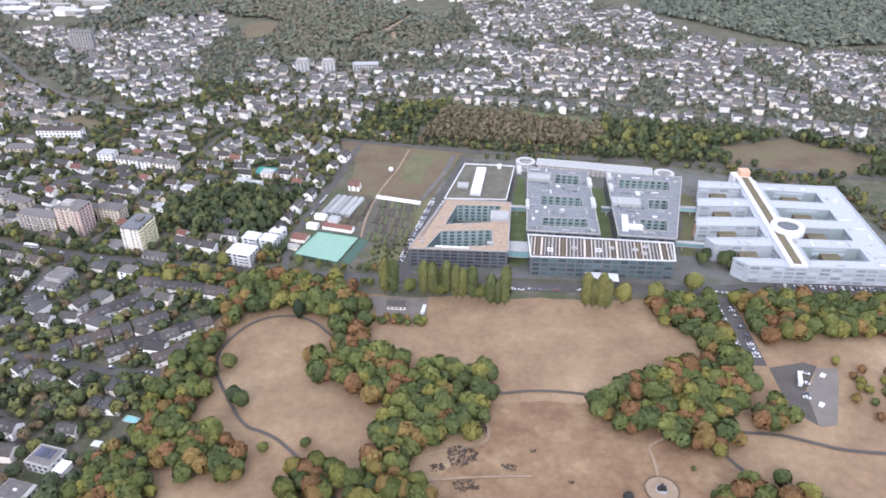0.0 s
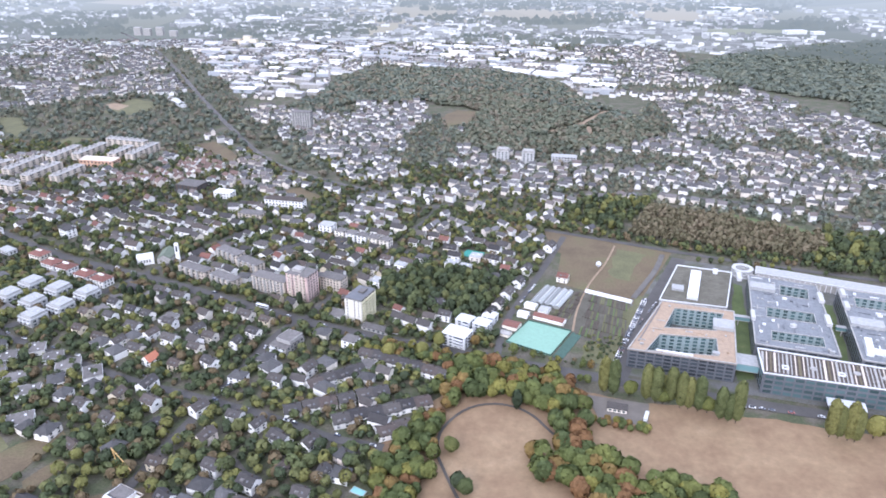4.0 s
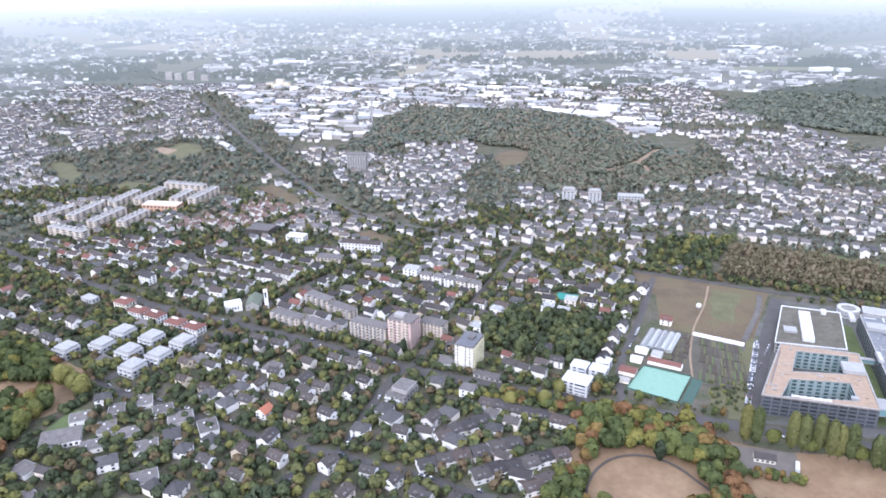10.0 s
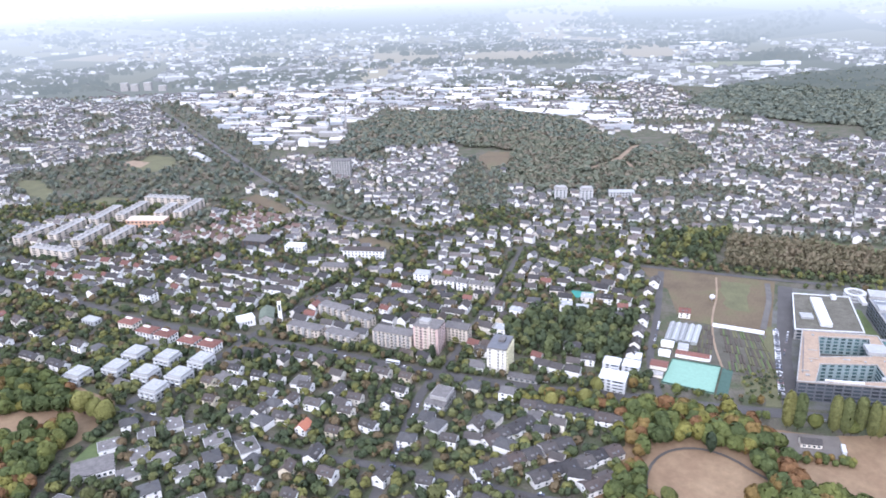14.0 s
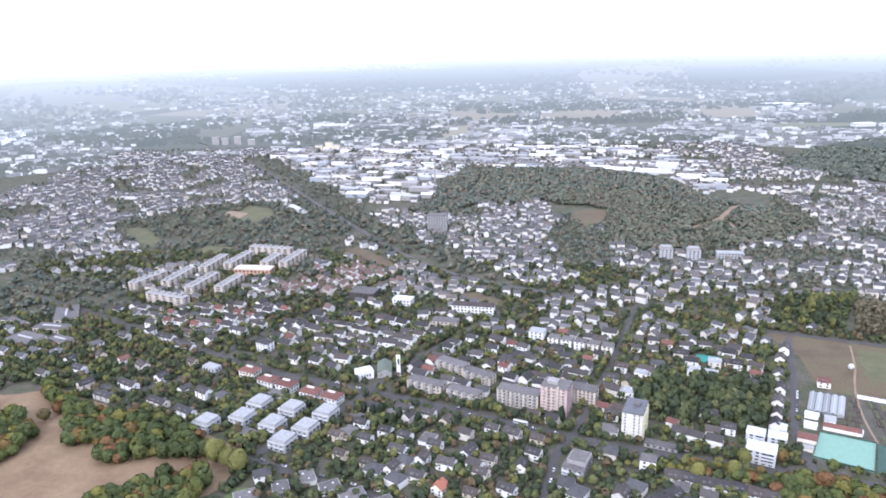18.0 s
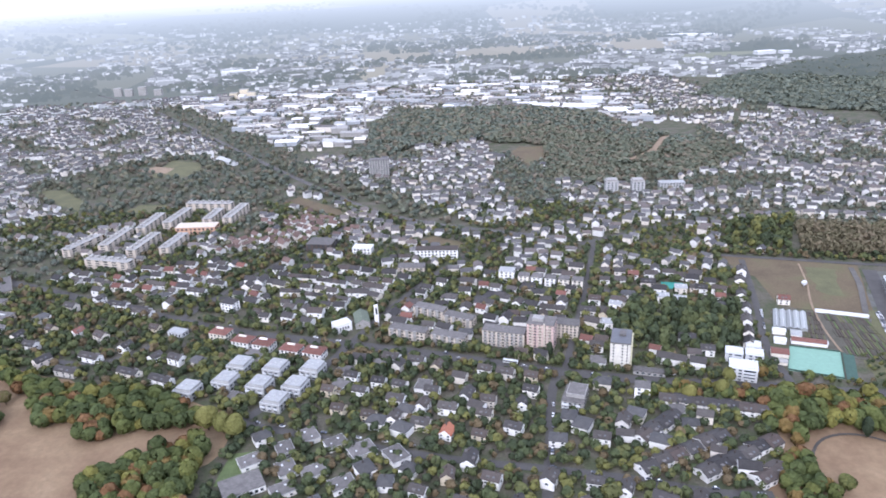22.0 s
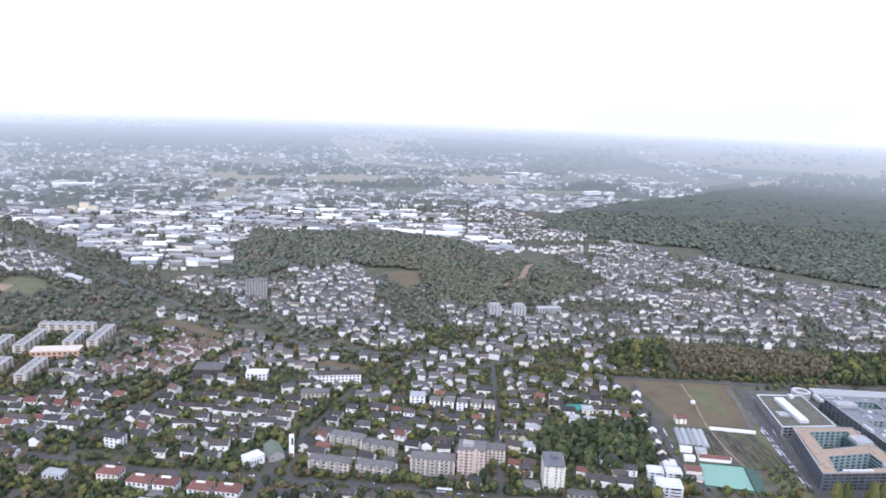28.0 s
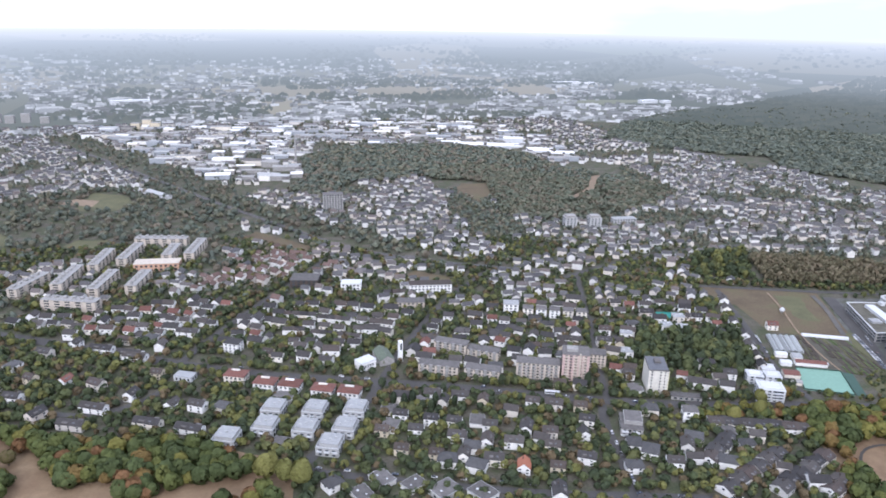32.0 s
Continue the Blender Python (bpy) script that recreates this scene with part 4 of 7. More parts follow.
part("terrace_well", Shape().drum(c.x + 9, c.y, 18.2, 18.4, 8.2, 8.2, 30), M_glass, ob)
for n, t in enumerate(BAYS):
    for w, side in ((0.42, 0), (0.45, 1)):
        base = Vector(lf(t + 0.07)).lerp(Vector(sp(t + 0.07)), w) if not side else Vector(sp(t + 0.07)).lerp(Vector(rt(t + 0.07)), w)
        part("green_roof", Shape().box(base.x, base.y, 0.1, 21, 14, 9.4, ang), M_sedum, ob, "brown planted link roof")
part("salmon_wall", Shape().box(491, 455.5, 0.5, 32, 0.8, 13, -0.27), M_salmon, ob, "salmon-coloured wing front")
tower = thing("gate_tower", "white and salmon stair tower with a sloping top", "tower", x=556, y=534, turn=-10)
part("shaft", Shape().box(0, 0, 0.05, 9, 8, 22), M_salmon, tower)
part("wall", Shape().box(-7, 1, 0.05, 6, 9, 17), M_metalwhite, tower)
part("ramp", Shape().ring(6, 10, 0.05, 4.0, 10, 13, 24), M_metalwhite, tower)
part("mast", Shape().drum(2, 0, 22.05, 34, 0.25, 0.12, 6), M_slate, tower)


# ---- trees ----
def leaf_patches(centres, radii, per, size, gen, squash=0.85, up=0.25):
    """Small bent leaf clumps over the outside of many lobes: arrays of corners, four a clump."""
    n = len(centres)
    d = gen.normal(size=(n, per, 3))
    d[..., 2] += up
    d /= np.linalg.norm(d, axis=-1, keepdims=True)
    at = centres[:, None] + d * (radii[:, None] * gen.uniform(0.86, 1.06, (n, per)))[..., None] * (1, 1, squash)
    out = d + gen.normal(scale=0.27, size=d.shape)
    out /= np.linalg.norm(out, axis=-1, keepdims=True)
    side = np.cross(out, gen.normal(size=d.shape))
    side /= np.linalg.norm(side, axis=-1, keepdims=True)
    over = np.cross(out, side)
    s = (np.broadcast_to(size, (n,))[:, None] * gen.uniform(0.6, 1.25, (n, per)))[..., None] * 0.5
    j = lambda: gen.uniform(0.7, 1.3, (n, per, 1))
    corners = np.stack([at - side * s * j() - over * s * 0.9, at + side * s * j() - over * s * 0.8, at + side * s * 0.8 + over * s * j() - out * s * 0.5, at - side * s * 0.9 + over * s * j()], 2)
    return corners.reshape(-1, 3)


def quad_mesh(name, corners, material):
    n = len(corners) // 4
    me = bpy.data.meshes.new(name)
    me.vertices.add(4 * n)
    me.vertices.foreach_set("co", corners.astype(np.float32).ravel())
    me.loops.add(4 * n)
    me.loops.foreach_set("vertex_index", np.arange(4 * n, dtype=np.int32))
    me.polygons.add(n)
    me.polygons.foreach_set("loop_start", np.arange(0, 4 * n, 4, dtype=np.int32))
    me.update(calc_edges=True)
    me.materials.append(material)
    return me


def crown_mesh(r, h, base, lobes, count, size, material, gen, low=0.3):
    """A rounded crown of small leaf clumps over gentle bulges, with an uneven outline."""
    d = gen.normal(size=(count, 3))
    d[:, 2] += 0.3
    d /= np.linalg.norm(d, axis=1, keepdims=True)
    k = gen.normal(size=(lobes, 3))
    k /= np.linalg.norm(k, axis=1, keepdims=True)
    bulge = np.exp(-(1 - d @ k.T) * 7.0).max(1)
    tall = (h - base) * 0.5
    if h > 5 * r:
        up = gen.uniform(-1, 1, count)
        d[:, :2] *= ((1 - up ** 4) ** 0.5 / np.linalg.norm(d[:, :2], axis=1))[:, None]
        d[:, 2] = up
    c = d * ((0.76 + 0.24 * bulge) * gen.uniform(0.94, 1.04, count))[:, None] * (r, r, tall) * np.where(d[:, 2:] < 0, (1, 1, 0.85), (1, 1, 1)) + (0, 0, base + tall)
    flat = d / np.array((r, r, tall))
    flat /= np.linalg.norm(flat, axis=1, keepdims=True)
    out = flat + gen.normal(scale=0.22, size=d.shape)
    out /= np.linalg.norm(out, axis=1, keepdims=True)
    side = np.cross(out, gen.normal(size=d.shape))
    side /= np.linalg.norm(side, axis=1, keepdims=True)
    over = np.cross(out, side)
    s = (size * gen.uniform(0.6, 1.25, count))[:, None] * 0.5
    j = lambda: gen.uniform(0.7, 1.3, (count, 1))
    corners = np.stack([c - side * s * j() - over * s * 0.9, c + side * s * j() - over * s * 0.8, c + side * s * 0.8 + over * s * j() - out * s * 0.4, c - side * s * 0.9 + over * s * j()], 1)
    return quad_mesh("crown", corners.reshape(-1, 3), material)


def trunk_shape(h, r, limbs, gen):
    sh = Shape().drum(0, 0, 0, h, r, r * 0.55, 8)
    for _ in range(limbs):
        a, z = gen.uniform(0, 6.28), h * gen.uniform(0.55, 0.95)
        x, y, l = math.cos(a), math.sin(a), h * gen.uniform(0.35, 0.6)
        w = r * 0.35
        vs = [(-y * w, x * w, z), (y * w, -x * w, z), (0, 0, z + 2 * w), (x * l, y * l, z + l * 0.9)]
        sh.add(vs, [(0, 1, 3), (1, 2, 3), (2, 0, 3), (0, 2, 1)])
    return sh


gen = np.random.default_rng(11)
TREES = {}


def proto_tree(kind, n, place):
    r, h, base, lobes, per, size, mat, label = {
        "round": (5.6, 12.5, 1.4, 9, 1000, 1.4, M_leaf, "broad park tree in autumn colours"),
        "green": (5.4, 12.0, 1.2, 9, 1000, 1.35, M_green, "broad dark green park tree"),
        "poplar": (4.2, 30.0, 0.3, 34, 1700, 1.2, M_poplar, "tall narrow poplar beside a road"),
        "linden": (7.2, 17.0, 1.6, 12, 1500, 1.45, M_linden, "large yellow-green tree beside a road"),
        "spruce": (3.0, 12.5, 0.5, 10, 620, 1.0, M_spruce, "dark green conifer beside a road"),
        "small": (3.4, 6.5, 0.8, 7, 420, 0.95, M_leaf, "small round tree on a meadow"),
    }[kind]
    ob = thing({"poplar": "poplar_tree"}.get(kind, "tree"), label, "tree", "park trees", *place)
    part("trunk", trunk_shape(h * 0.5, r * 0.075, 4, gen), M_bark, ob)
    part("crown", crown_mesh(r, h, base, lobes, per, size, mat, gen), None, ob)
    TREES.setdefault(kind, []).append(ob)
    return ob


def tree(kind, x, y, scale=1.0, variants=5):
    have = TREES.get(kind, [])
    if len(have) < variants:
        return proto_tree(kind, len(have), (x, y, 0.05))
    m = pose(x, y, 0.05, 0, 0, float(gen.uniform(0, 360))) @ Matrix.Diagonal((scale, scale, scale * float(gen.uniform(0.9, 1.15)), 1))
    return copy_thing(have[int(gen.integers(len(have)))], m)


def wood(name, pts, r, h, lobes, per, size, material, label, z=None, sizes=None):
    """Many trees as one mesh, with stems: woods and gardens in which nobody could count them."""
    pts = np.asarray(pts, float)
    n = len(pts)
    if not n:
        return
    z = np.zeros(n) if z is None else z
    s = gen.uniform(0.6, 1.25, n) if sizes is None else np.asarray(sizes)
    rr, hh = r * s, h * s * gen.uniform(0.85, 1.15, n)
    count = lobes * per
    d = gen.normal(size=(n, count, 3))
    d[..., 2] += 0.35
    d /= np.linalg.norm(d, axis=-1, keepdims=True)
    k = gen.normal(size=(n, max(lobes + 2, 4), 3))
    k /= np.linalg.norm(k, axis=-1, keepdims=True)
    reach = (0.76 + 0.26 * np.exp(-(1 - np.einsum("npc,nlc->npl", d, k)) * 6.0).max(-1)) * gen.uniform(0.93, 1.06, (n, count))
    tall = hh * 0.46
    body = np.stack([rr, rr, tall], 1)[:, None]
    c = np.c_[pts, z + hh * 0.54][:, None] + d * reach[..., None] * body
    out = d / body
    out /= np.linalg.norm(out, axis=-1, keepdims=True)
    out += gen.normal(scale=0.2 if count > 31 else 0.12, size=d.shape)
    out /= np.linalg.norm(out, axis=-1, keepdims=True)
    side = np.cross(out, gen.normal(size=d.shape))
    side /= np.linalg.norm(side, axis=-1, keepdims=True)
    over = np.cross(out, side)
    s = rr[:, None, None] * size * gen.uniform(0.6, 1.25, (n, count, 1)) * 0.5
    j = lambda: gen.uniform(0.7, 1.3, (n, count, 1))
    leaves = np.stack([c - side * s * j() - over * s * 0.9, c + side * s * j() - over * s * 0.8, c + side * s * 0.8 + over * s * j() - out * s * 0.4, c - side * s * 0.9 + over * s * j()], 2).reshape(-1, 3)
    w = 0.05 * rr
    low, high = np.c_[pts, z - 0.3], np.c_[pts, z + hh * 0.6]
    stems = []
    for q in range(3):
        d0 = np.c_[np.cos(2.1 * q) * w, np.sin(2.1 * q) * w, 0 * w]
        d1 = np.c_[np.cos(2.1 * q + 2.1) * w, np.sin(2.1 * q + 2.1) * w, 0 * w]
        stems.append(np.stack([low + d0, low + d1, high + d1 * 0.5, high + d0 * 0.5], 1))
    tones = material if isinstance(material, list) else [material]
    me = quad_mesh(name, np.concatenate([leaves, np.concatenate(stems).reshape(-1, 3)]), tones[0])
    for m in tones[1:] + [M_bark]:
        me.materials.append(m)
    idx = np.full(len(me.polygons), len(tones), np.int32)
    idx[:n * count] = np.repeat(np.minimum((gen.uniform(size=n) ** 1.25 * len(tones)).astype(np.int32), len(tones) - 1), count)
    me.polygons.foreach_set("material_index", idx)
    return tagged(new(name, me), label, "trees", "", "stuff")


def spread(poly, step, allowed=(0,), keep=1.0, jitter=0.45):
    """Places over an area at about even distance, where the ground is free."""
    xs, ys = [p[0] for p in poly], [p[1] for p in poly]
    gx, gy = np.meshgrid(np.arange(min(xs), max(xs), step), np.arange(min(ys), max(ys), step * 0.87), indexing="ij")
    gx = gx + (np.arange(gx.shape[1]) % 2) * step * 0.5
    gx, gy = (gx + gen.uniform(-jitter, jitter, gx.shape) * step).ravel(), (gy + gen.uniform(-jitter, jitter, gy.shape) * step).ravel()
    ok = inside(poly, gx, gy) & (gen.uniform(size=gx.shape) < keep)
    return [(x, y) for x, y in zip(gx[ok], gy[ok]) if state(x, y) in allowed]


# ---- houses ----
HOUSES = {}
KINDS = {
    # length, width, eaves, rise, wall, roof, roof form, label
    "white": (10.8, 8.4, 6.0, 2.9, M_white, M_darkroof, "gable", "white rendered house with a dark pitched roof"),
    "wide": (13.4, 9.0, 6.1, 3.0, M_white, M_darkroof, "gable", "white double house with a dark pitched roof"),
    "cream": (10, 8.2, 5.6, 2.9, M_cream, M_brownroof, "gable", "cream rendered house with a brown pitched roof"),
    "hip": (12.2, 10.4, 5.4, 2.9, M_white, M_slateroof, "hip", "white house with a dark hipped roof"),
    "red": (10, 8.2, 5.6, 2.9, M_white, M_redroof, "gable", "white house with a red tiled roof"),
    "row": (11.5, 12.0, 4.4, 2.6, M_white, M_darkroof, "gable", "terraced house with a dark slate roof"),
    "flat": (15, 12, 3.4, 0.5, M_white, M_flatroof, "flat", "white bungalow with a flat grey roof"),
    "cube": (11, 10, 6.2, 0.5, M_white, M_paleroof, "flat", "white cubic house with a flat pale roof"),
    "long": (23, 9.4, 5.6, 3.0, M_white, M_darkroof, "gable", "long white house with a dark pitched roof"),
}


def build_house(kind, windowed, x, y, turn):
    lx, ly, h, rise, wall, roof, form, label = KINDS[kind]
    ob = thing("house", label, "house", "houses of the suburb", x, y, 0, turn)
    if form == "gable":
        part("wall", Shape().house_body(lx, ly, h, rise - 0.1), wall, ob)
        rf = part("roof", Shape().gable(lx, ly, h, rise), roof, ob)
        if windowed:
            part("chimney", Shape().box(lx * 0.2, ly * 0.12, h + rise * 0.5, 0.9, 0.7, rise * 0.5 + 1.0), M_brownroof, rf)
            part("dormer", Shape().box(-lx * 0.15, -ly * 0.27, h + rise * 0.15, lx * 0.22, ly * 0.3, rise * 0.45), M_flatroof, rf)
            if lx > 12:
                part("dormer", Shape().box(lx * 0.28, ly * 0.27, h + rise * 0.15, lx * 0.2, ly * 0.3, rise * 0.45), M_flatroof, rf)
            part("roof_window", Shape().add([(lx * a, -ly * b, h + rise * (1 - 2 * b) + 0.42) for a, b in ((0.1, 0.36), (0.22, 0.36), (0.22, 0.24), (0.1, 0.24))], [(0, 1, 2, 3)]), M_slate, rf)
    elif form == "hip":
        part("wall", Shape().box(0, 0, 0, lx, ly, h), wall, ob)
        rf = part("roof", Shape().hip(lx, ly, h, rise), roof, ob)
        if windowed:
            part("chimney", Shape().box(1.2, 0.6, h + rise * 0.5, 0.9, 0.7, rise * 0.6 + 0.6), M_brownroof, rf)
    else:
        part("wall", Shape().box(0, 0, 0, lx, ly, h), wall, ob)
        rf = part("roof", Shape().box(0, 0, h, lx + 0.7, ly + 0.7, rise), M_greywhite, ob)
        part("roof_felt", Shape().box(0, 0, h + rise, lx + 0.1, ly + 0.1, 0.08), roof, rf)
        if windowed:
            part("skylight", Shape().box(lx * 0.2, ly * 0.15, h + rise + 0.08, 1.4, 1.4, 0.5).box(-lx * 0.25, -ly * 0.1, h + rise + 0.08, 1.0, 1.0, 0.4), M_metalwhite, rf)
    if windowed:
        floors = 2 if h > 4 else 1
        n = 3 if lx > 20 else 2
        for s in range(floors):
            for k in range(n):
                for side in (-1,):
                    m = Matrix.LocRotScale(((k + 0.5) * lx / n - lx / 2, side * ly / 2, 0.95 + 2.5 * s), None, (1.7, 1, 1.35))
                    part("window", PANE, None, ob, m=m)
            for side in (-1, 1) if s == floors - 1 else ():
                m = Matrix.LocRotScale((side * lx / 2, 0, 0.95 + 2.5 * s), Euler((0, 0, math.pi / 2)), (1.9, 1, 1.35))
                part("window", PANE, None, ob, m=m)
    return ob


def house(kind, x, y, turn, near=True, scale=1.0, clear=1.0):
    lx, ly = KINDS[kind][:2]
    take_disc(x, y, (lx + ly) * 0.24 * clear, 1)
    key = (kind, near)
    if key not in HOUSES:
        HOUSES[key] = build_house(kind, near, x, y, turn)
        return HOUSES[key]
    return copy_thing(HOUSES[key], pose(x, y, 0, 0, 0, turn) @ Matrix.Diagonal((scale, scale, scale, 1)))


# streets of houses, each given as places along it
NEAR_WHITE = [(-184, 509), (-163, 498), (-147, 491), (-123, 480), (-98, 471), (-83, 462), (-201, 492), (-177, 487), (-150, 472), (-131, 462), (-113, 456), (-88, 445), (-192, 466), (-170, 455), (-152, 449), (-133, 440), (-94, 422), (-153, 533), (-133, 525), (-117, 515), (-80, 504), (-65, 497), (-46, 490)]
NEAR_SOUTH = [(-50, 470), (-60, 455), (-70, 427), (-30, 435), (-43, 411), (5, 423), (-14, 408), (-57, 372), (-30, 366), (-13, 358), (6, 345), (26, 342), (50, 333), (40, 317), (51, 317), (15, 319), (32, 299), (-42, 344), (-1, 305), (-10, 277), (-27, 317), (-80, 352), (-92, 376), (-104, 396), (-62, 318), (-95, 330), (-45, 290), (-146, 343), (-122, 330), (-158, 382), (-138, 371), (-119, 383), (-112, 357)]
NEAR_FLAT = [(-247, 415), (-226, 426), (-243, 439), (-204, 399), (-211, 438), (-192, 428), (-174, 417), (-151, 409), (-202, 366), (-185, 385), (-171, 396), (-171, 353), (-222, 384), (-222, 404)]
LEFT_WHITE = [(-277, 634), (-414, 734), (-380, 688), (-383, 585), (-367, 617), (-351, 562), (-332, 557), (-443, 689), (-465, 676), (-485, 657), (-465, 630), (-437, 620), (-412, 608), (-447, 570), (-470, 600), (-490, 620), (-500, 590), (-520, 640)]
LEFT_LONG = [(-394, 658), (-408, 572), (-419, 551), (-366, 541), (-336, 526), (-348, 694), (-419, 675), (-389, 653)]
LANE = [(162, 573), (152, 551), (144, 531), (137, 515), (183, 631), (195, 653), (170, 600), (91, 529), (100, 509), (203, 586), (15, 528)]
ESTATE = [(96, 640), (122, 623), (140, 619), (70, 619), (99, 607), (112, 599), (142, 583), (34, 565), (24, 590), (52, 600), (36, 612)]
ROOF_PICK = ["white", "wide", "white", "cream", "white", "hip", "wide", "white", "hip", "white", "flat", "red"]


def pick(n, options=ROOF_PICK):
    return options[int(gen.integers(len(options)))]


for n, (x, y) in enumerate(NEAR_WHITE):
    house(pick(n, ["white", "wide", "wide", "white", "cream"]), x, y, -24 + (90 if n % 5 == 4 else 0) + float(gen.uniform(-4, 4)))
for n, (x, y) in enumerate(NEAR_SOUTH):
    house(pick(n, ["white", "wide", "hip", "hip", "cream", "white"]), x, y, -20 + 90 * (n % 2) + float(gen.uniform(-12, 12)), True, float(gen.uniform(0.9, 1.1)))
for n, (x, y) in enumerate(NEAR_FLAT):
    house(pick(n, ["flat", "flat", "flat", "flat", "hip"]), x, y, 26 + 90 * (n % 3 == 1) + float(gen.uniform(-4, 4)), True, float(gen.uniform(0.9, 1.15)))
for n, (x, y) in enumerate(LEFT_WHITE):
    house(pick(n), x, y, -30 + 90 * (n % 2) + float(gen.uniform(-10, 10)))
for x, y in LEFT_LONG:
    house("long", x, y, -26 + float(gen.uniform(-5, 5)), True, 0.9)
for n, (x, y) in enumerate(LANE):
    house("red" if (x, y) == (203, 586) else pick(n, ["white", "wide", "white"]), x, y, 66 if n < 7 else -20)
for n, (x, y) in enumerate(ESTATE):
    house(pick(n, ["cube", "wide", "cube", "white", "hip"]), x, y, -20 + float(gen.uniform(-6, 6)))
# terraces of slate-roofed row houses, stepped one behind another
for (x0, y0), (x1, y1), count in (((0, 374), (68, 403), 6), ((36, 366), (97, 393), 6), ((66, 356), (88, 366), 2), ((10, 404), (44, 429), 4), ((40, 450), (110, 423), 7)):
    ang = math.degrees(math.atan2(y1 - y0, x1 - x0))
    for k in range(count):
        t = (k + 0.5) / count
        house("row", x0 + (x1 - x0) * t + float(gen.uniform(-0.6, 0.6)), y0 + (y1 - y0) * t + (1.2 if k % 3 == 1 else 0), ang, True, 0.98, 0.9)
orange_house = thing("house", "white house with a bright orange roof", "house", x=-116, y=428, turn=66)
part("wall", Shape().house_body(10, 9, 5, 3.5), M_white, orange_house)
part("roof", Shape().gable(10, 9, 5, 3.6), M_orangeroof, orange_house, "bright orange tiled roof")
part("chimney", Shape().box(2, 1, 7, 0.8, 0.7, 2.4), M_brownroof, orange_house)
for k in (-2.5, 2.5):
    for s in (0.95, 3.3):
        part("window", PANE, None, orange_house, m=Matrix.LocRotScale((k, -4.5, s), None, (1.6, 1, 1.3)))
        part("window", PANE, None, orange_house, m=Matrix.LocRotScale((-5, k, s), Euler((0, 0, math.pi / 2)), (1.6, 1, 1.3)))
take_disc(-116, 428, 7, 1)


# ---- towers and apartment blocks ----
def block(name, label, x, y, turn, lx, ly, h, floors, wall, roof, step=3.2, group="", mesh=PANE, top=None):
    ob = thing(name, label, "building", group, x, y, 0, turn)
    part("wall", Shape().box(0, 0, 0, lx, ly, h), wall, ob)
    part("roof", Shape().box(0, 0, h, lx + 0.4, ly + 0.4, 0.5), roof, ob)
    fh = h / floors
    a, b = lx / 2, ly / 2
    for p, q in (((-a, -b), (a, -b)), ((a, b), (-a, b)), ((-a, b), (-a, -b)), ((a, -b), (a, b))):
        if p[1] < 0 or p == (-a, b):
            windows(ob, p, q, 0.9, floors, step, step * 0.55, fh * 0.5, fh, mesh)
    if top:
        part("roof_house", Shape().box(top[0], top[1], h + 0.5, top[2], top[3], 2.6), M_concrete, ob)
    c, s = math.cos(radians(turn)), math.sin(radians(turn))
    take([(x + c * u - s * w, y + s * u + c * w) for u, w in ((-a - 3, -b - 3), (a + 3, -b - 3), (a + 3, b + 3), (-a - 3, b + 3))], 1)
    return ob


ob = thing("tower_block", "eight-storey beige apartment tower with yellowish balconies and a grey flat roof", "building", "", 29, 509, 0, -20)
part("wall", Shape().box(0, 0, 0, 15.5, 24, 21.5), painted("pale_beige_render", (0.68, 0.65, 0.58), 0.85, 0.06, 0.2), ob)
part("roof", Shape().box(0, 0, 21.5, 16, 24.5, 0.7), M_flatroof, ob)
part("roof_felt", Shape().box(0, 0, 22.2, 14.8, 23.3, 0.1), M_slate, ob, "dark grey roof felt")
part("roof_house", Shape().box(1, 3, 22.3, 5, 7, 1.6), M_flatroof, ob)
for s in range(8):
    for u in (-5.2, 1.6, 5.2):
        part("window", PANE, None, ob, m=Matrix.LocRotScale((u, -12.0, 1.2 + s * 2.65), None, (1.3 if u < 5 else 1.0, 1, 1.2)))
    for k in range(4):
        part("balcony", Shape().box(8.35, -8.4 + k * 5.6, 0.6 + s * 2.65, 1.2, 4.4, 1.1), M_yellow, ob, "yellowish balcony front")
        part("window", PANE, None, ob, m=Matrix.LocRotScale((7.77, -8.4 + k * 5.6, 1.75 + s * 2.65), Euler((0, 0, math.pi / 2)), (4.0, 1, 1.2)))
take([(14, 498), (32, 489), (46, 522), (28, 530)], 1)
block("flat_hall", "low grey garage row beside a main road", 45, 487, -22, 24, 7, 3, 1, M_concrete, M_flatroof, 4.0)
ob = block("tower_block", "pink and beige nine-storey apartment tower", -28, 541, -22, 22, 17, 24, 9, M_pink, M_flatroof, 3.6, "", PANE, (-3, 0, 9, 7))
for s in range(9):
    for k in range(3):
        part("balcony", Shape().box(-7 + k * 7, -9.1, 0.5 + s * 2.65, 3.6, 1.3, 1.1), M_beige, ob)
part("stair_shaft", Shape().box(3.5, -8.8, 0, 1.6, 1.0, 25.5), M_beige, ob)
ob = block("apartment_block", "beige five-storey apartment wing with balconies", -58, 549, -22, 36, 12, 14, 5, M_beige, M_flatroof, 3.6)
for s in range(5):
    for k in range(6):
        part("balcony", Shape().box(-15 + k * 6, -6.6, 0.5 + s * 2.75, 3.4, 1.2, 1.1), M_concrete, ob)
block("apartment_block", "beige apartment wing behind a tower", -4, 556, -22, 22, 12, 13, 5, M_beige, M_flatroof)
GREY = [(-117, 609, -32, 30, 11, 10, 4), (-92, 592, -32, 28, 11, 8, 3), (-138, 573, -25, 34, 11, 9, 3), (-104, 557, -28, 30, 11, 9, 3)]
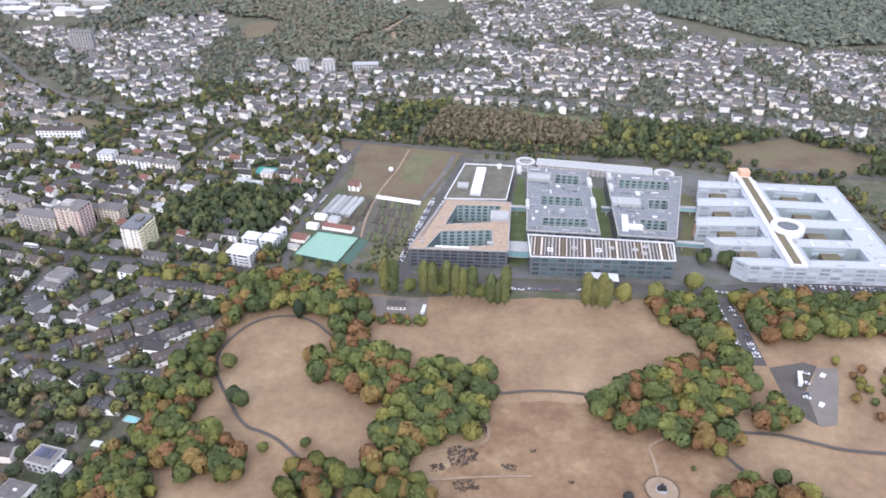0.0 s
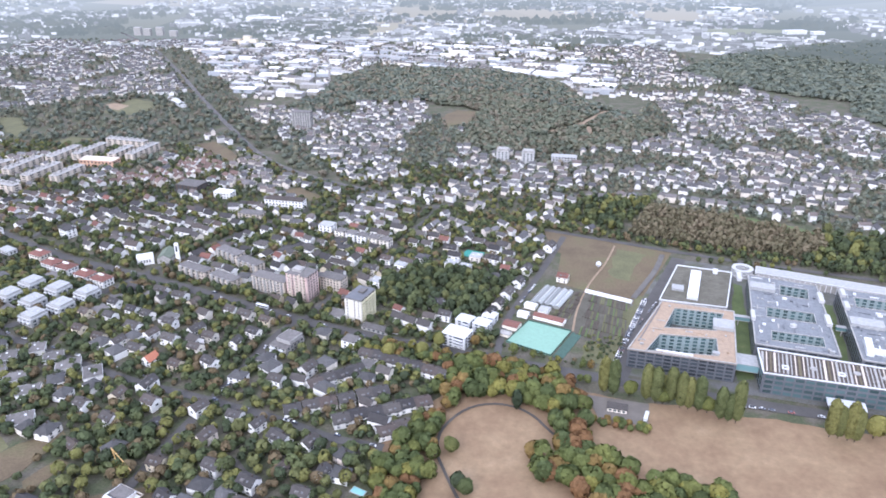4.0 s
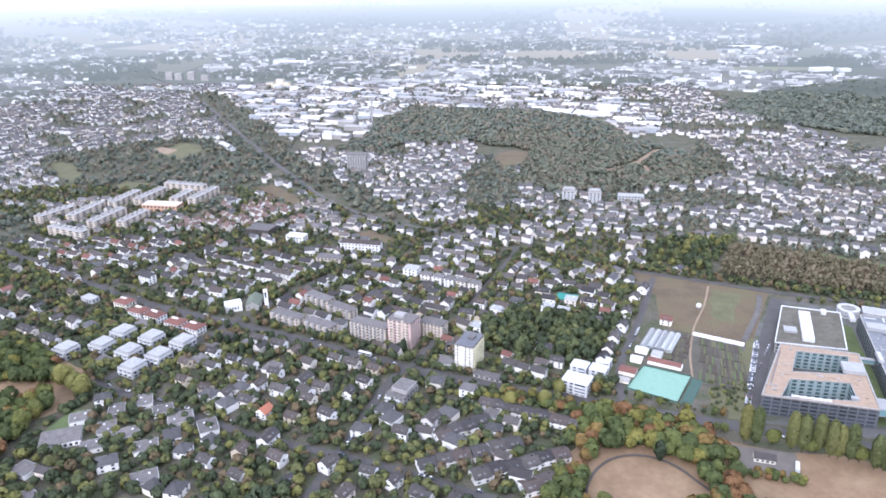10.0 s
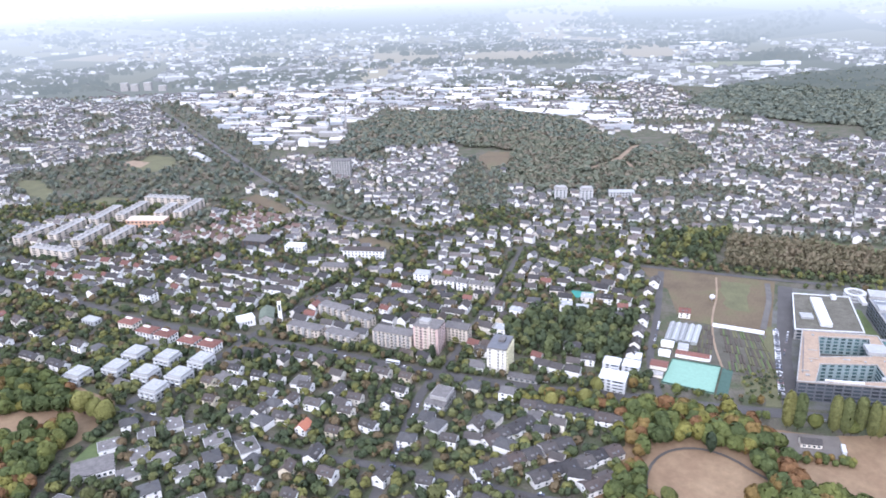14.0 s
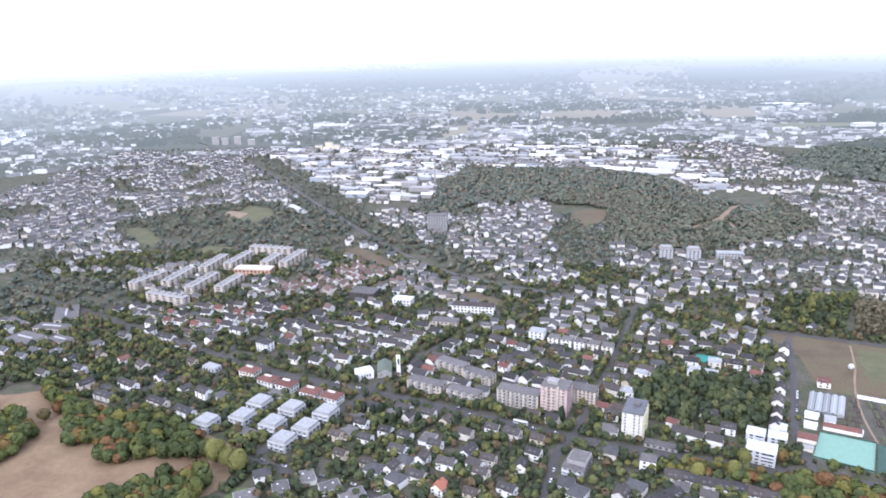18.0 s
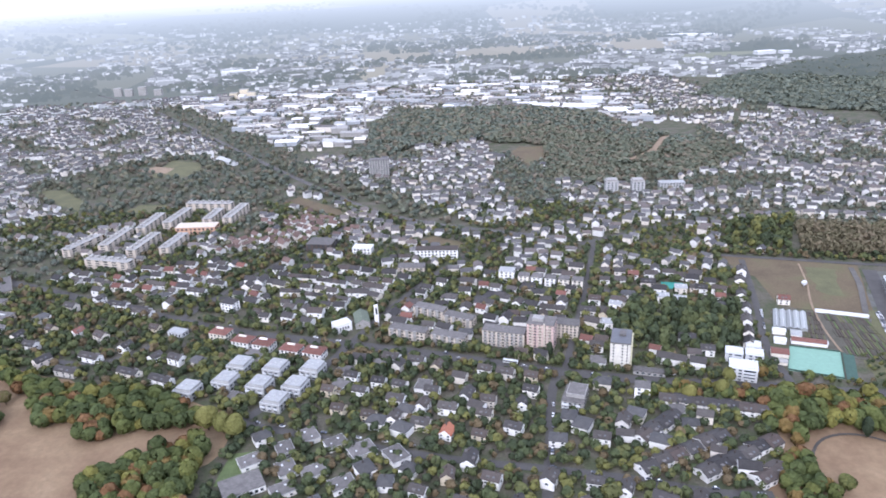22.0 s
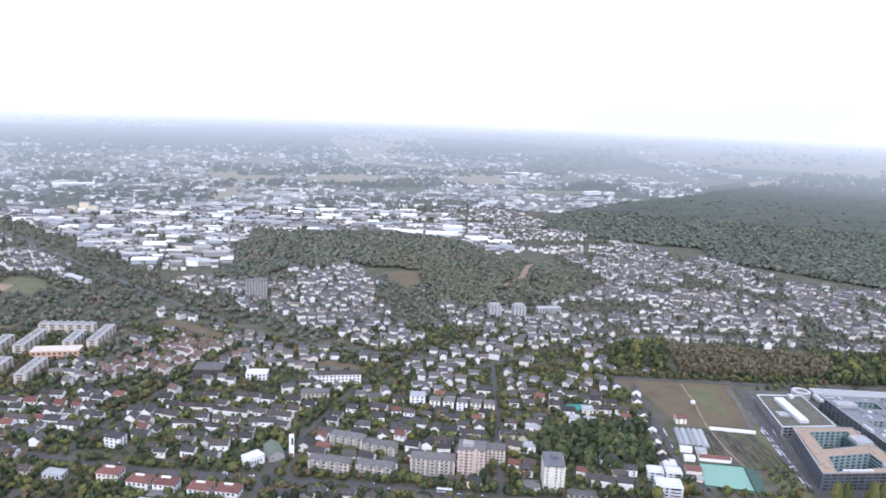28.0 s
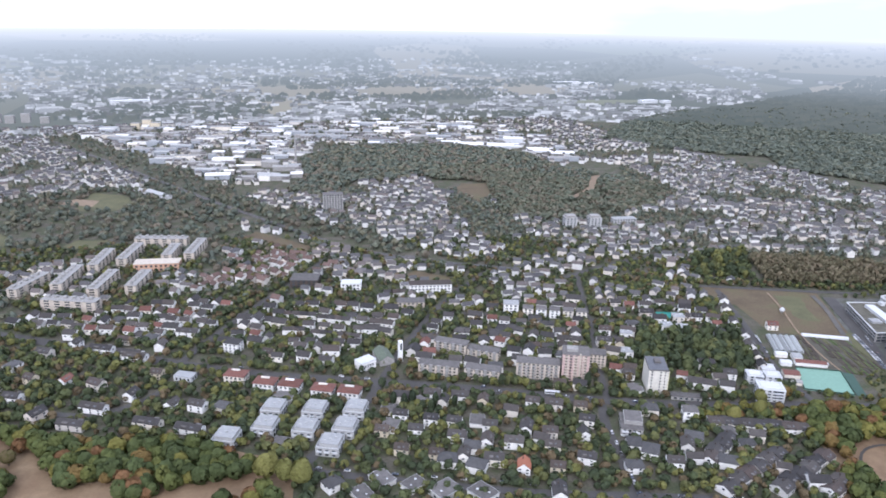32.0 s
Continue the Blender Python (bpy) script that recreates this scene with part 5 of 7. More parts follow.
for x, y, t, lx, ly, h, fl in GREY:
    ob = block("apartment_block", "grey-beige apartment block with flat roof", x, y, t, lx, ly, h, fl, M_beige, M_flatroof, 3.4, "grey apartment blocks")
    for k in range(int(lx / 7)):
        part("stair_bay", Shape().box(-lx / 2 + 4 + k * 7, -ly / 2 - 0.5, 0, 2.6, 1.2, h + 0.8), M_concrete, ob)
WHITE_FLATS = [(-276, 538), (-283, 515), (-246, 529), (-255, 505), (-216, 523), (-227, 500), (-240, 481), (-310, 506)]
for x, y in WHITE_FLATS:
    ob = block("apartment_block", "white apartment block with a pale set-back top floor", x, y, -23, 16.5, 16, 6.2, 2, M_greywhite, M_paleroof, 4.2, "white apartment blocks")
    part("top_floor", Shape().box(0.6, 0.6, 6.7, 13, 13, 2.3), M_greywhite, ob)
    part("top_roof", Shape().box(0.6, 0.6, 9.0, 13.8, 13.8, 0.4), M_paleroof, ob, "pale flat roof")
    part("railing", rim([(-8.1, -7.8), (8.1, -7.8), (8.1, 7.8), (-8.1, 7.8)], 6.7, 7.6, 0.15), M_metalwhite, ob)
    for k in range(3):
        part("skylight", Shape().box(-3 + 3.4 * k, 2.5 * (k - 1), 9.4, 1.3, 1.3, 0.5), M_greywhite, ob)
        part("balcony", Shape().box(-5.5 + 5.5 * k, -8.7, 3.4, 3.6, 1.5, 1.1), M_metalwhite, ob)
RED_FLATS = [(-304, 597), (-281, 579), (-262, 571), (-237, 558), (-217, 550)]
for x, y in RED_FLATS:
    ob = block("apartment_block", "white apartment house with a red hipped roof", x, y, -24, 17, 12, 6.5, 2, M_white, M_redroof, 3.2, "red-roofed apartment houses")
    part("hip_roof", Shape().hip(17, 12, 7.0, 2.8, 0.8), M_redroof, ob, "dark red tiled roof")
    part("ridge_light", Shape().box(0, 0, 9.0, 7, 2.0, 1.3), M_white, ob)
for x, y, lx, ly, h, fl in ((112, 473, 20, 15, 10.5, 4), (117, 499, 13, 11, 7.5, 3), (131, 494, 13, 11, 7.5, 3), (137, 508, 11, 10, 6.5, 2)):
    ob = block("apartment_block", "bright white cubic apartment house with balconies", x, y, -24, lx, ly, h, fl, M_metalwhite, M_metalwhite, 4.2, "white cubic houses", PANE)
    for s in range(1, fl):
        part("balcony", Shape().box(lx * 0.22, -ly / 2 - 0.7, s * h / fl, lx * 0.42, 1.4, 0.9), M_metalwhite, ob)
        part("window", PANE, None, ob, m=Matrix.LocRotScale((lx * 0.22, -ly / 2 - 0.02, s * h / fl + 0.95), None, (lx * 0.4, 1.2, h / fl - 1.3)))
    part("roof_terrace", rim([(-lx * 0.4, -ly * 0.4), (lx * 0.4, -ly * 0.4), (lx * 0.4, ly * 0.4), (-lx * 0.4, ly * 0.4)], h + 0.5, h + 1.4, 0.2), M_metalwhite, ob)
ob = block("apartment_block", "stepped pale grey apartment block with terraces", -20, 458, -24, 16, 22, 6, 2, M_concrete, M_flatroof, 3.4)
part("top_floor", Shape().box(1, 2, 6.5, 13, 15, 2.8).box(1, 2, 9.3, 13.6, 15.6, 0.4), M_concrete, ob)
part("upper_roof", Shape().box(1, 2, 9.7, 12.5, 14.5, 0.1), M_flatroof, ob, "grey flat roof")
for s in range(2):
    for u in (-5, 3):
        part("balcony", Shape().box(u, -11.8, 0.4 + 2.9 * s, 5, 1.8, 1.1), M_metalwhite, ob)
block("apartment_block", "white corner block with bay windows", 30, 459, -20, 11, 10, 9, 3, M_white, M_flatroof, 3.4)
block("apartment_block", "white three-storey house with stepped terraces", -307, 653, -28, 14, 11, 9, 3, M_white, M_darkroof, 3.4)
block("flat_hall", "white flat pavilion beside trees", -345, 609, -26, 16, 9, 4, 1, M_metalwhite, M_paleroof, 3.0)
ob = block("villa", "white villa with a broad grey flat roof and terraces", 18, 256, -24, 17, 13, 6, 2, M_white, M_concrete, 3.4)
part("roof_felt", Shape().box(-1, 1, 6.5, 14.5, 11, 0.12), M_flatroof, ob, "grey roof felt")
part("terrace", Shape().box(4, -8.5, 0, 12, 4.4, 3.1), M_white, ob, "white terrace wing")
part("balcony", Shape().box(-4.5, -7.4, 2.9, 7, 1.9, 1.0), M_white, ob)
part("roof_light", Shape().box(0, 1, 6.6, 2, 1.2, 0.6), M_metalwhite, ob)
ob = block("villa", "white villa with rooftop solar panels and a side wing", 26, 279, -24, 16, 13, 6, 2, M_greywhite, M_concrete, 3.4)
part("roof_felt", Shape().box(0, 0, 6.5, 14.6, 11.6, 0.12), M_flatroof, ob, "grey roof felt")
for k in range(3):
    part("solar_panel", Shape().box(-4 + k * 3.4, 1.5, 6.62, 2.8, 6, 0.3), M_solar, ob)
part("wing", Shape().box(11, -2, 0, 7, 8, 3.4).box(11, -2, 3.4, 7.4, 8.4, 0.4), M_white, ob, "low white wing")
ob = thing("villa", "unfinished white villa with rounded terraces and a grey roof", "building", "", -71, 289, 0, -24)
part("ground_floor", Shape().box(0, 0, 0, 15, 12, 2.9), M_white, ob)
part("upper_floor", Shape().box(0.5, 1, 3.3, 12, 9, 2.7), M_white, ob)
part("terrace", Shape().drum(-2, -5, 2.9, 3.3, 6.5, 6.5, 20).box(0.5, 0, 2.9, 15.6, 12.6, 0.4), M_metalwhite, ob, "white rounded terrace slab")
part("terrace_roof", Shape().drum(-1.5, -3.5, 6.0, 6.4, 5.6, 5.6, 20).box(0.5, 1, 6.0, 13, 10, 0.4), M_metalwhite, ob)
part("roof_felt", Shape().box(0.5, 1.4, 6.4, 12, 9, 0.12), M_flatroof, ob, "grey roof felt")
part("glazing", Shape().box(-1.5, -4.1, 3.4, 8, 1.4, 2.4).box(-2, -6.1, 0.2, 9, 0.4, 2.4), M_glass, ob)
part("scaffold", rim([(-9, -8), (9, -8), (9, 8), (-9, 8)], 3.0, 3.15, 0.8), M_beige, ob, "tan scaffold boards")
take_disc(-71, 289, 12, 1)
block("villa", "large white bungalow with a grey flat roof and skylights", -248, 391, 24, 26, 18, 4, 1, M_white, M_flatroof, 3.4)
# slab estate on the rise
SLABS = [((-529, 822), (-508, 869)), ((-489, 828), (-478, 887)), ((-463, 883), (-453, 940)), ((-435, 898), (-422, 955)), ((-450, 806), (-437, 863)), ((-413, 807), (-402, 855)), ((-492, 792), (-438, 772)), ((-429, 980), (-366, 965)), ((-386, 902), (-378, 944)), ((-361, 902), (-348, 960))]
for (x0, y0), (x1, y1) in SLABS:
    run = math.hypot(x1 - x0, y1 - y0)
    ob = block("slab_block", "pale beige slab of flats with roof boxes", (x0 + x1) / 2, (y0 + y1) / 2, math.degrees(math.atan2(y1 - y0, x1 - x0)), run, 12, 11, 4, M_beige, M_concrete, 10.0, "slab blocks")
    for k in range(int(run / 9)):
        part("roof_box", Shape().box(-run / 2 + 5 + k * 9, 1, 11.5, 3.5, 4, 2.2), M_concrete, ob)
for x, y, t, lx, ly in ((-566, 741, -63, 44, 24), (-559, 701, -9, 38, 15), (-570, 671, -22, 36, 24), (-530, 668, -22, 26, 14)):
    ob = block("school", "low grey school wing with a flat roof", x, y, t, lx, ly, 4.5, 1, M_beige, M_flatroof, 4.5, "school wings")
    part("roof_light", Shape().box(0, 0, 5.0, lx * 0.6, 2.2, 0.9), M_greywhite, ob)
block("school", "salmon-coloured flat school block", -394, 886, -6, 50, 18, 9, 2, M_salmon, M_beige, 5.0)
block("tower_block", "grey high-rise block before a wooded hill", -168, 1094, -5, 30, 14, 26, 9, M_concrete, M_flatroof, 4.0)
block("tower_block", "white five-storey block with a dark top", 149, 945, -6, 17, 15, 15, 5, M_greywhite, M_concrete, 4.0, "", PANE, (0, 0, 14, 11))
block("tower_block", "white five-storey block with a dark top", 183, 938, -6, 17, 15, 15, 5, M_greywhite, M_concrete, 4.0, "", PANE, (0, 0, 14, 11))
block("apartment_block", "long white apartment block", 232, 943, -6, 34, 13, 9, 3, M_greywhite, M_paleroof, 4.0)
block("apartment_block", "long brown-roofed apartment block with white balconies", -102, 752, -8, 46, 13, 10, 3, M_white, M_brownroof, 4.0)
block("flat_hall", "white flat-roofed hall above a street", -184, 780, -14, 22, 13, 7, 2, M_white, M_metalwhite, 4.0)
block("apartment_block", "low beige home with a flat roof", -131, 718, -10, 28, 13, 6, 2, M_beige, M_flatroof, 4.0)
block("apartment_block", "tall white apartment house with a flat roof", -36, 677, -18, 15, 12, 12, 4, M_white, M_paleroof, 4.0)
block("flat_hall", "brown flat-roofed school hall among trees", -232, 800, -14, 30, 22, 9, 3, M_brownroof, M_flatroof, 5.0)
for k in range(5):
    block("apartment_block", "white three-storey terrace house with a flat roof", -20 + 12.4 * k, 670 - 4.9 * k, -22, 10.5, 10, 8.5, 3, M_white, M_flatroof, 4.0, "white terrace houses")
for (x0, y0), (x1, y1), count in (((-268, 719), (-229, 706), 5), ((-227, 701), (-198, 687), 4), ((-261, 679), (-244, 675), 3), ((-236, 668), (-194, 648), 6), ((-153, 749), (-130, 747), 3)):
    for k in range(count):
        t = (k + 0.5) / count
        house("white", x0 + (x1 - x0) * t, y0 + (y1 - y0) * t, math.degrees(math.atan2(y1 - y0, x1 - x0)), False, 0.82)
church = thing("church", "modern white church with a green roof and slim tower", "church", x=-182, y=596, turn=12)
part("hall", Shape().box(-15, 3, 0, 15, 11, 7.5, 0.28), M_white, church)
part("hall_roof", Shape().box(-15, 3, 7.5, 15.4, 11.4, 0.4, 0.28), M_metalwhite, church)
for k in range(4):
    part("window", PANE, None, church, m=Matrix.LocRotScale((-15 + 1.53 - 3.6 + 2.4 * k, 3 - 5.3 - 1.04 + 0.69 * k, 2.6), Euler((0, 0, 0.28)), (1.2, 1, 2.6)))
part("nave", Shape().house_body(22, 13, 5.5, 3.6, cx=4, cy=9, ang=1.5), M_concrete, church)
part("nave_roof", Shape().gable(22, 13, 5.5, 3.8, cx=4, cy=9, ang=1.5), painted("green_copper", (0.13, 0.155, 0.115), 0.7), church, "dull green copper roof")
part("tower", Shape().box(16.3, 0, 0, 3.4, 3.4, 20), M_white, church)
part("belfry", Shape().box(16.3, -1.72, 12, 1.6, 0.2, 6), M_glass, church)
take_disc(-182, 596, 24, 1)


# ---- nursery, courts and small buildings ----
court = thing("tennis_court", "bright turquoise tennis courts inside a low fence", "sports court")
part("surface", Shape().prism([(150, 477), (184, 459), (203, 496), (169, 511)], 0.0, 0.5), M_turf, court)
part("screen", Shape().prism([(185.5, 458.5), (193, 456), (211, 491), (204, 495.5)], 0.0, 0.3), M_net, court, "dark green court edge")
for (x0, y0), (x1, y1) in zip([(150, 477), (184, 459), (203, 496), (169, 511)], [(184, 459), (203, 496), (169, 511), (150, 477)]):
    part("fence", Shape().box((x0 + x1) / 2, (y0 + y1) / 2, 0.5, math.hypot(x1 - x0, y1 - y0), 0.15, 1.1, math.atan2(y1 - y0, x1 - x0)), M_net, court)
take([(146, 474), (190, 452), (215, 492), (168, 517)], 1)
upper = thing("school_court", "teal school sports court", "sports court")
part("surface", Shape().prism([(112, 648), (132, 642), (126, 628), (107, 634)], 0.0, 0.4), M_teal, upper)
take([(108, 650), (134, 644), (128, 626), (104, 632)], 1)
for x, y, lx, ly, h, mat, lab in ((155, 500, 13, 10, 3.4, M_redroof, "clubhouse with a dull red roof"), (186, 513, 26, 7, 3.2, M_redroof, "long shed with a red-brown roof"), (165, 519, 9, 7, 3, M_metalwhite, "white flat shed"), (172, 534, 10, 7, 3, M_metalwhite, "white flat shed"), (183, 527, 8, 10, 3, M_paleroof, "grey shed"), (150, 487, 8, 6, 2.6, M_concrete, "pale low shed"), (197, 508, 3.5, 6, 3, M_metalwhite, "white container")):
    ob = thing("shed", lab + " beside the courts", "shed", "", x, y, 0, -24)
    part("wall", Shape().house_body(lx, ly, h, 1.0), M_white, ob)
    part("roof", Shape().gable(lx, ly, h, 1.2, 0.3), mat, ob)
    take_disc(x, y, max(lx, ly) * 0.6, 1)
for k in range(5):
    ob = thing("greenhouse", "long glass greenhouse with a pitched roof", "greenhouse", "greenhouses", 181 + k * 5.0, 556 - k * 2.0, 0, 64)
    part("wall", Shape().house_body(34, 4.8, 2.2, 1.2), M_greenhouse, ob)
    part("roof", Shape().gable(34, 4.8, 2.2, 1.3, 0.1, 0.1), M_greenhouse, ob)
    part("ridge", Shape().box(0, 0, 3.5, 34, 0.25, 0.2), M_metalwhite, ob)
take([(165, 540), (188, 530), (210, 566), (182, 578)], 1)
ob = thing("polytunnel", "long white polytunnel beside plots", "polytunnel", "", 241, 558, 0, -25)
sh = Shape()
prof = [(2.6 * math.cos(math.pi * i / 8), 2.4 * math.sin(math.pi * i / 8)) for i in range(9)]
sh.add([(x, y, z) for x in (-21, 21) for y, z in prof], [(i, i + 1, 10 + i, 9 + i) for i in range(8)] + [tuple(range(9)), tuple(range(17, 8, -1))])
part("cover", sh, M_metalwhite, ob)
take_line([(222, 567), (260, 549)], 6, 1)
ob = thing("sphere_tank", "white sphere on a low post in a field", "tank", "", 239, 616, 0)
part("post", Shape().drum(0, 0, 0, 2.0, 0.5, 0.5, 8), M_concrete, ob)
bm = bmesh.new()
bmesh.ops.create_icosphere(bm, subdivisions=2, radius=2.6, matrix=Matrix.Translation((0, 0, 4.2)))
me = bpy.data.meshes.new("tank")
bm.to_mesh(me)
bm.free()
me.materials.append(M_metalwhite)
part("tank", me, None, ob)
def beds(name, p0, p1, q0, q1, rows, across, width, mats, label):
    """Planting beds: rows from the edge p0 p1 to the edge q0 q1, cut into lengths by cross paths, some bare."""
    sh = Shape()
    for k in range(rows):
        t = (k + 0.5) / rows
        a, b = Vector(p0).lerp(Vector(p1), t), Vector(q0).lerp(Vector(q1), t)
        ang = math.atan2(b.y - a.y, b.x - a.x)
        for j in range(across):
            if gen.uniform() < 0.16:
                continue
            c = a.lerp(b, (j + 0.5) / across)
            sh.box(c.x, c.y, 0.15, (b - a).length / across * 0.9, width, float(gen.uniform(0.3, 1.1)), ang, int(gen.integers(len(mats))))
    return setting(name, sh, mats, label, "plants", "stuff")


beds("planting_rows", (205, 492), (243, 473), (226, 562), (256, 547), 17, 5, 1.3, (M_shrub, M_stubble, M_shrub, M_crop, M_lawn), "dark rows of nursery plants in plots")
beds("planting_rows", (189, 522), (203, 516), (209, 568), (222, 563), 8, 6, 1.1, (M_shrub, M_stubble, M_shrub), "dark container beds of a nursery")
wood("shrubs", spread([(207, 458), (232, 448), (246, 488), (216, 492)], 4.2, (0, 1), 0.7), 1.5, 2.4, 3, 14, 0.6, GARDEN_LEAVES[:5], "rough garden shrubs beside the courts")
wood("shrubs", spread([(146, 470), (186, 449), (214, 444), (216, 450), (190, 456), (150, 476)], 4.0, (0, 1), 0.7), 1.7, 3.0, 3, 14, 0.6, GARDEN_LEAVES, "hedge shrubs between the courts and a road")
ob = thing("kiosk", "small kiosk with a dark pitched roof and white front", "kiosk", "", 225, 396, 0, -12)
part("wall", Shape().house_body(13, 7, 3.2, 2.2), M_white, ob)
part("roof", Shape().gable(13, 7, 3.2, 2.4), M_darkroof, ob)
for k in range(4):
    part("window", PANE, None, ob, m=Matrix.LocRotScale((-4.5 + 3 * k, -3.5, 1.0), None, (1.8, 1, 1.3)))
ob = thing("trailer", "white trailer beside the kiosk", "trailer", "", 243, 388, 0, 70)
part("body", Shape().box(0, 0, 0.6, 9, 2.5, 2.4), M_metalwhite, ob)
part("wheel", Shape().box(-2.5, 0, 0.2, 0.8, 2.2, 0.8), M_rubber, ob)
part("wheel", Shape().box(2.5, 0, 0.2, 0.8, 2.2, 0.8), M_rubber, ob)
ob = thing("monument", "dark rounded bronze monument on a gravel circle", "monument", "", 347, 216, 0.3)
part("plinth", Shape().drum(0, 0, 0, 0.6, 3.4, 3.2, 16), M_concrete, ob)
part("figure", Shape().drum(-1.1, 0.2, 0.6, 2.8, 1.7, 1.0, 9).drum(1.1, -0.3, 0.6, 2.4, 1.6, 0.9, 9).drum(0.1, 0.7, 0.6, 3.6, 1.3, 0.5, 9), M_rubber, ob)
part("kerb", Shape().ring(0, 0, 0, 0.3, 8.5, 9.1, 32), M_bark, ob, "dark kerb ring")
# a shrub, modelled as a solid dark lump
ob = thing("boulder", "dark low shrub on the dry meadow", "rock", "", 328, 214, 0.1)
part("shrub_body", Shape().drum(0, 0, 0, 1.6, 3.0, 2.4, 9).drum(0.5, 0.3, 1.6, 2.4, 2.3, 1.2, 9), M_rubber, ob)
ob = thing("swimming_pool", "turquoise garden swimming pool with pale coping", "pool", "", 63, 307, 0.05, -25)
part("coping", Shape().box(0, 0, 0, 9.5, 5.2, 0.35), M_concrete, ob)
part("water", Shape().box(0, 0, 0.35, 8.5, 4.2, 0.06), M_pool, ob)
take_disc(64, 302, 11, 1)
ob = thing("pool_cover", "white rectangular pool cover on a lawn", "cover", "", 49, 290, 0.05, -20)
part("sheet", Shape().box(0, 0, 0, 7.5, 4.2, 0.4), M_metalwhite, ob)
take_disc(50, 286, 8, 1)
ob = thing("crane", "slim tan construction crane folded over a villa site", "crane", "", -86, 316, 0, -32)
part("carrier", Shape().box(0, 0, 0.3, 7, 2.4, 1.6), M_orange, ob)
part("mast", Shape().add([(0.35 * a, 0.35 * b, 1.9) for a, b in ((-1, -1), (1, -1), (1, 1), (-1, 1))] + [(-3.4 + 0.22 * a, 0.22 * b, 14) for a, b in ((-1, -1), (1, -1), (1, 1), (-1, 1))], [(0, 1, 5, 4), (1, 2, 6, 5), (2, 3, 7, 6), (3, 0, 4, 7), (4, 5, 6, 7)]), M_orange, ob)
part("jib", Shape().add([(-3.4, 0.25 * b, 13.8 + 0.25 * c) for b, c in ((-1, -1), (1, -1), (1, 1), (-1, 1))] + [(15, 0.18 * b, 6 + 0.18 * c) for b, c in ((-1, -1), (1, -1), (1, 1), (-1, 1))], [(0, 1, 5, 4), (1, 2, 6, 5), (2, 3, 7, 6), (3, 0, 4, 7), (3, 2, 1, 0), (4, 5, 6, 7)]), M_orange, ob)
part("counterweight", Shape().box(-3.2, 0, 1.9, 1.2, 2.2, 1.4), M_concrete, ob)
for x, y in ((482, 286), (466, 262)):
    ob = thing("skate_ramp", "pale concrete ramp on a play plaza", "ramp", "ramps", x, y, 0.26, 40)
    part("deck", Shape().box(0, 0, 0, 3.5, 3, 1.0), M_metalwhite, ob)
    part("slope", Shape().add([(1.75, -1.5, 0), (1.75, 1.5, 0), (4, 1.5, 0), (4, -1.5, 0), (1.75, -1.5, 1.0), (1.75, 1.5, 1.0)], [(0, 1, 2, 3), (4, 3, 2, 5), (0, 3, 4), (1, 5, 2), (0, 4, 5, 1)]), M_concrete, ob)


for ring in ([(240, 259), (248, 261), (257, 256), (255, 248), (247, 246), (240, 248)], [(238, 235), (246, 238), (254, 233), (252, 229), (243, 229)], [(268, 244), (275, 245), (276, 240), (269, 239)], [(230, 250), (237, 250), (237, 244), (230, 244)], [(262, 276), (266, 275), (265, 268), (261, 268)], [(284, 252), (288, 253), (289, 250), (285, 249)], [(300, 228), (303, 229), (304, 226), (301, 225)]):
    wood("heather", [q for q in spread(ring, 1.15, (0, 1, 2, 3), 0.6, 0.5)], 0.75, 0.8, 1, 9, 0.8, M_shrub, "dark low heather in the dry meadow")


# ---- cars ----
car_proto = None


def car(x, y, turn):
    global car_proto
    if car_proto:
        return copy_thing(car_proto, pose(x, y, 0.42, 0, 0, turn))
    car_proto = thing("car", "parked passenger car on grey asphalt", "car", "parked cars", x, y, 0.42, turn)
    body = Shape()
    prof = [(-2.15, 0.35), (-2.2, 0.8), (-1.2, 0.95), (1.35, 0.92), (2.2, 0.75), (2.2, 0.35)]
    body.add([(u, s * 0.88, z) for s in (-1, 1) for u, z in prof], [(i, (i + 1) % 6, 6 + (i + 1) % 6, 6 + i) for i in range(6)] + [(5, 4, 3, 2, 1, 0), (6, 7, 8, 9, 10, 11)])
    part("body", body, M_car, car_proto)
    part("cabin", Shape().add([(u, s * w, z) for s in (-1, 1) for u, z, w in ((-1.6, 0.93, 0.82), (-1.1, 1.42, 0.68), (0.5, 1.45, 0.68), (1.2, 0.93, 0.82))], [(0, 1, 5, 4), (1, 2, 6, 5), (2, 3, 7, 6), (3, 2, 1, 0), (4, 5, 6, 7)]), M_glass, car_proto)
    part("car_roof", Shape().box(-0.3, 0, 1.44, 1.5, 1.3, 0.05), M_car, car_proto)
    for u in (-1.35, 1.35):
        for s in (-0.82, 0.82):
            part("wheel", Shape().add([(u + 0.32 * math.cos(k * 0.785), s + d, 0.32 + 0.32 * math.sin(k * 0.785)) for d in (-0.1, 0.1) for k in range(8)], [(k, (k + 1) % 8, 8 + (k + 1) % 8, 8 + k) for k in range(8)] + [tuple(range(7, -1, -1)), tuple(range(8, 16))]), M_rubber, car_proto)
    return car_proto


def cars_along(p, q, step, off, turn, keep=0.75):
    a, b = Vector(p), Vector(q)
    n = Vector((-(b - a).y, (b - a).x)).normalized() * off
    run = (b - a).length
    base = math.degrees(math.atan2(b.y - a.y, b.x - a.x))
    for k in range(int(run / step)):
        if gen.uniform() < keep:
            at = a.lerp(b, (k + 0.5) * step / run) + n
            car(at.x, at.y, base + turn + float(gen.uniform(-3, 3)))


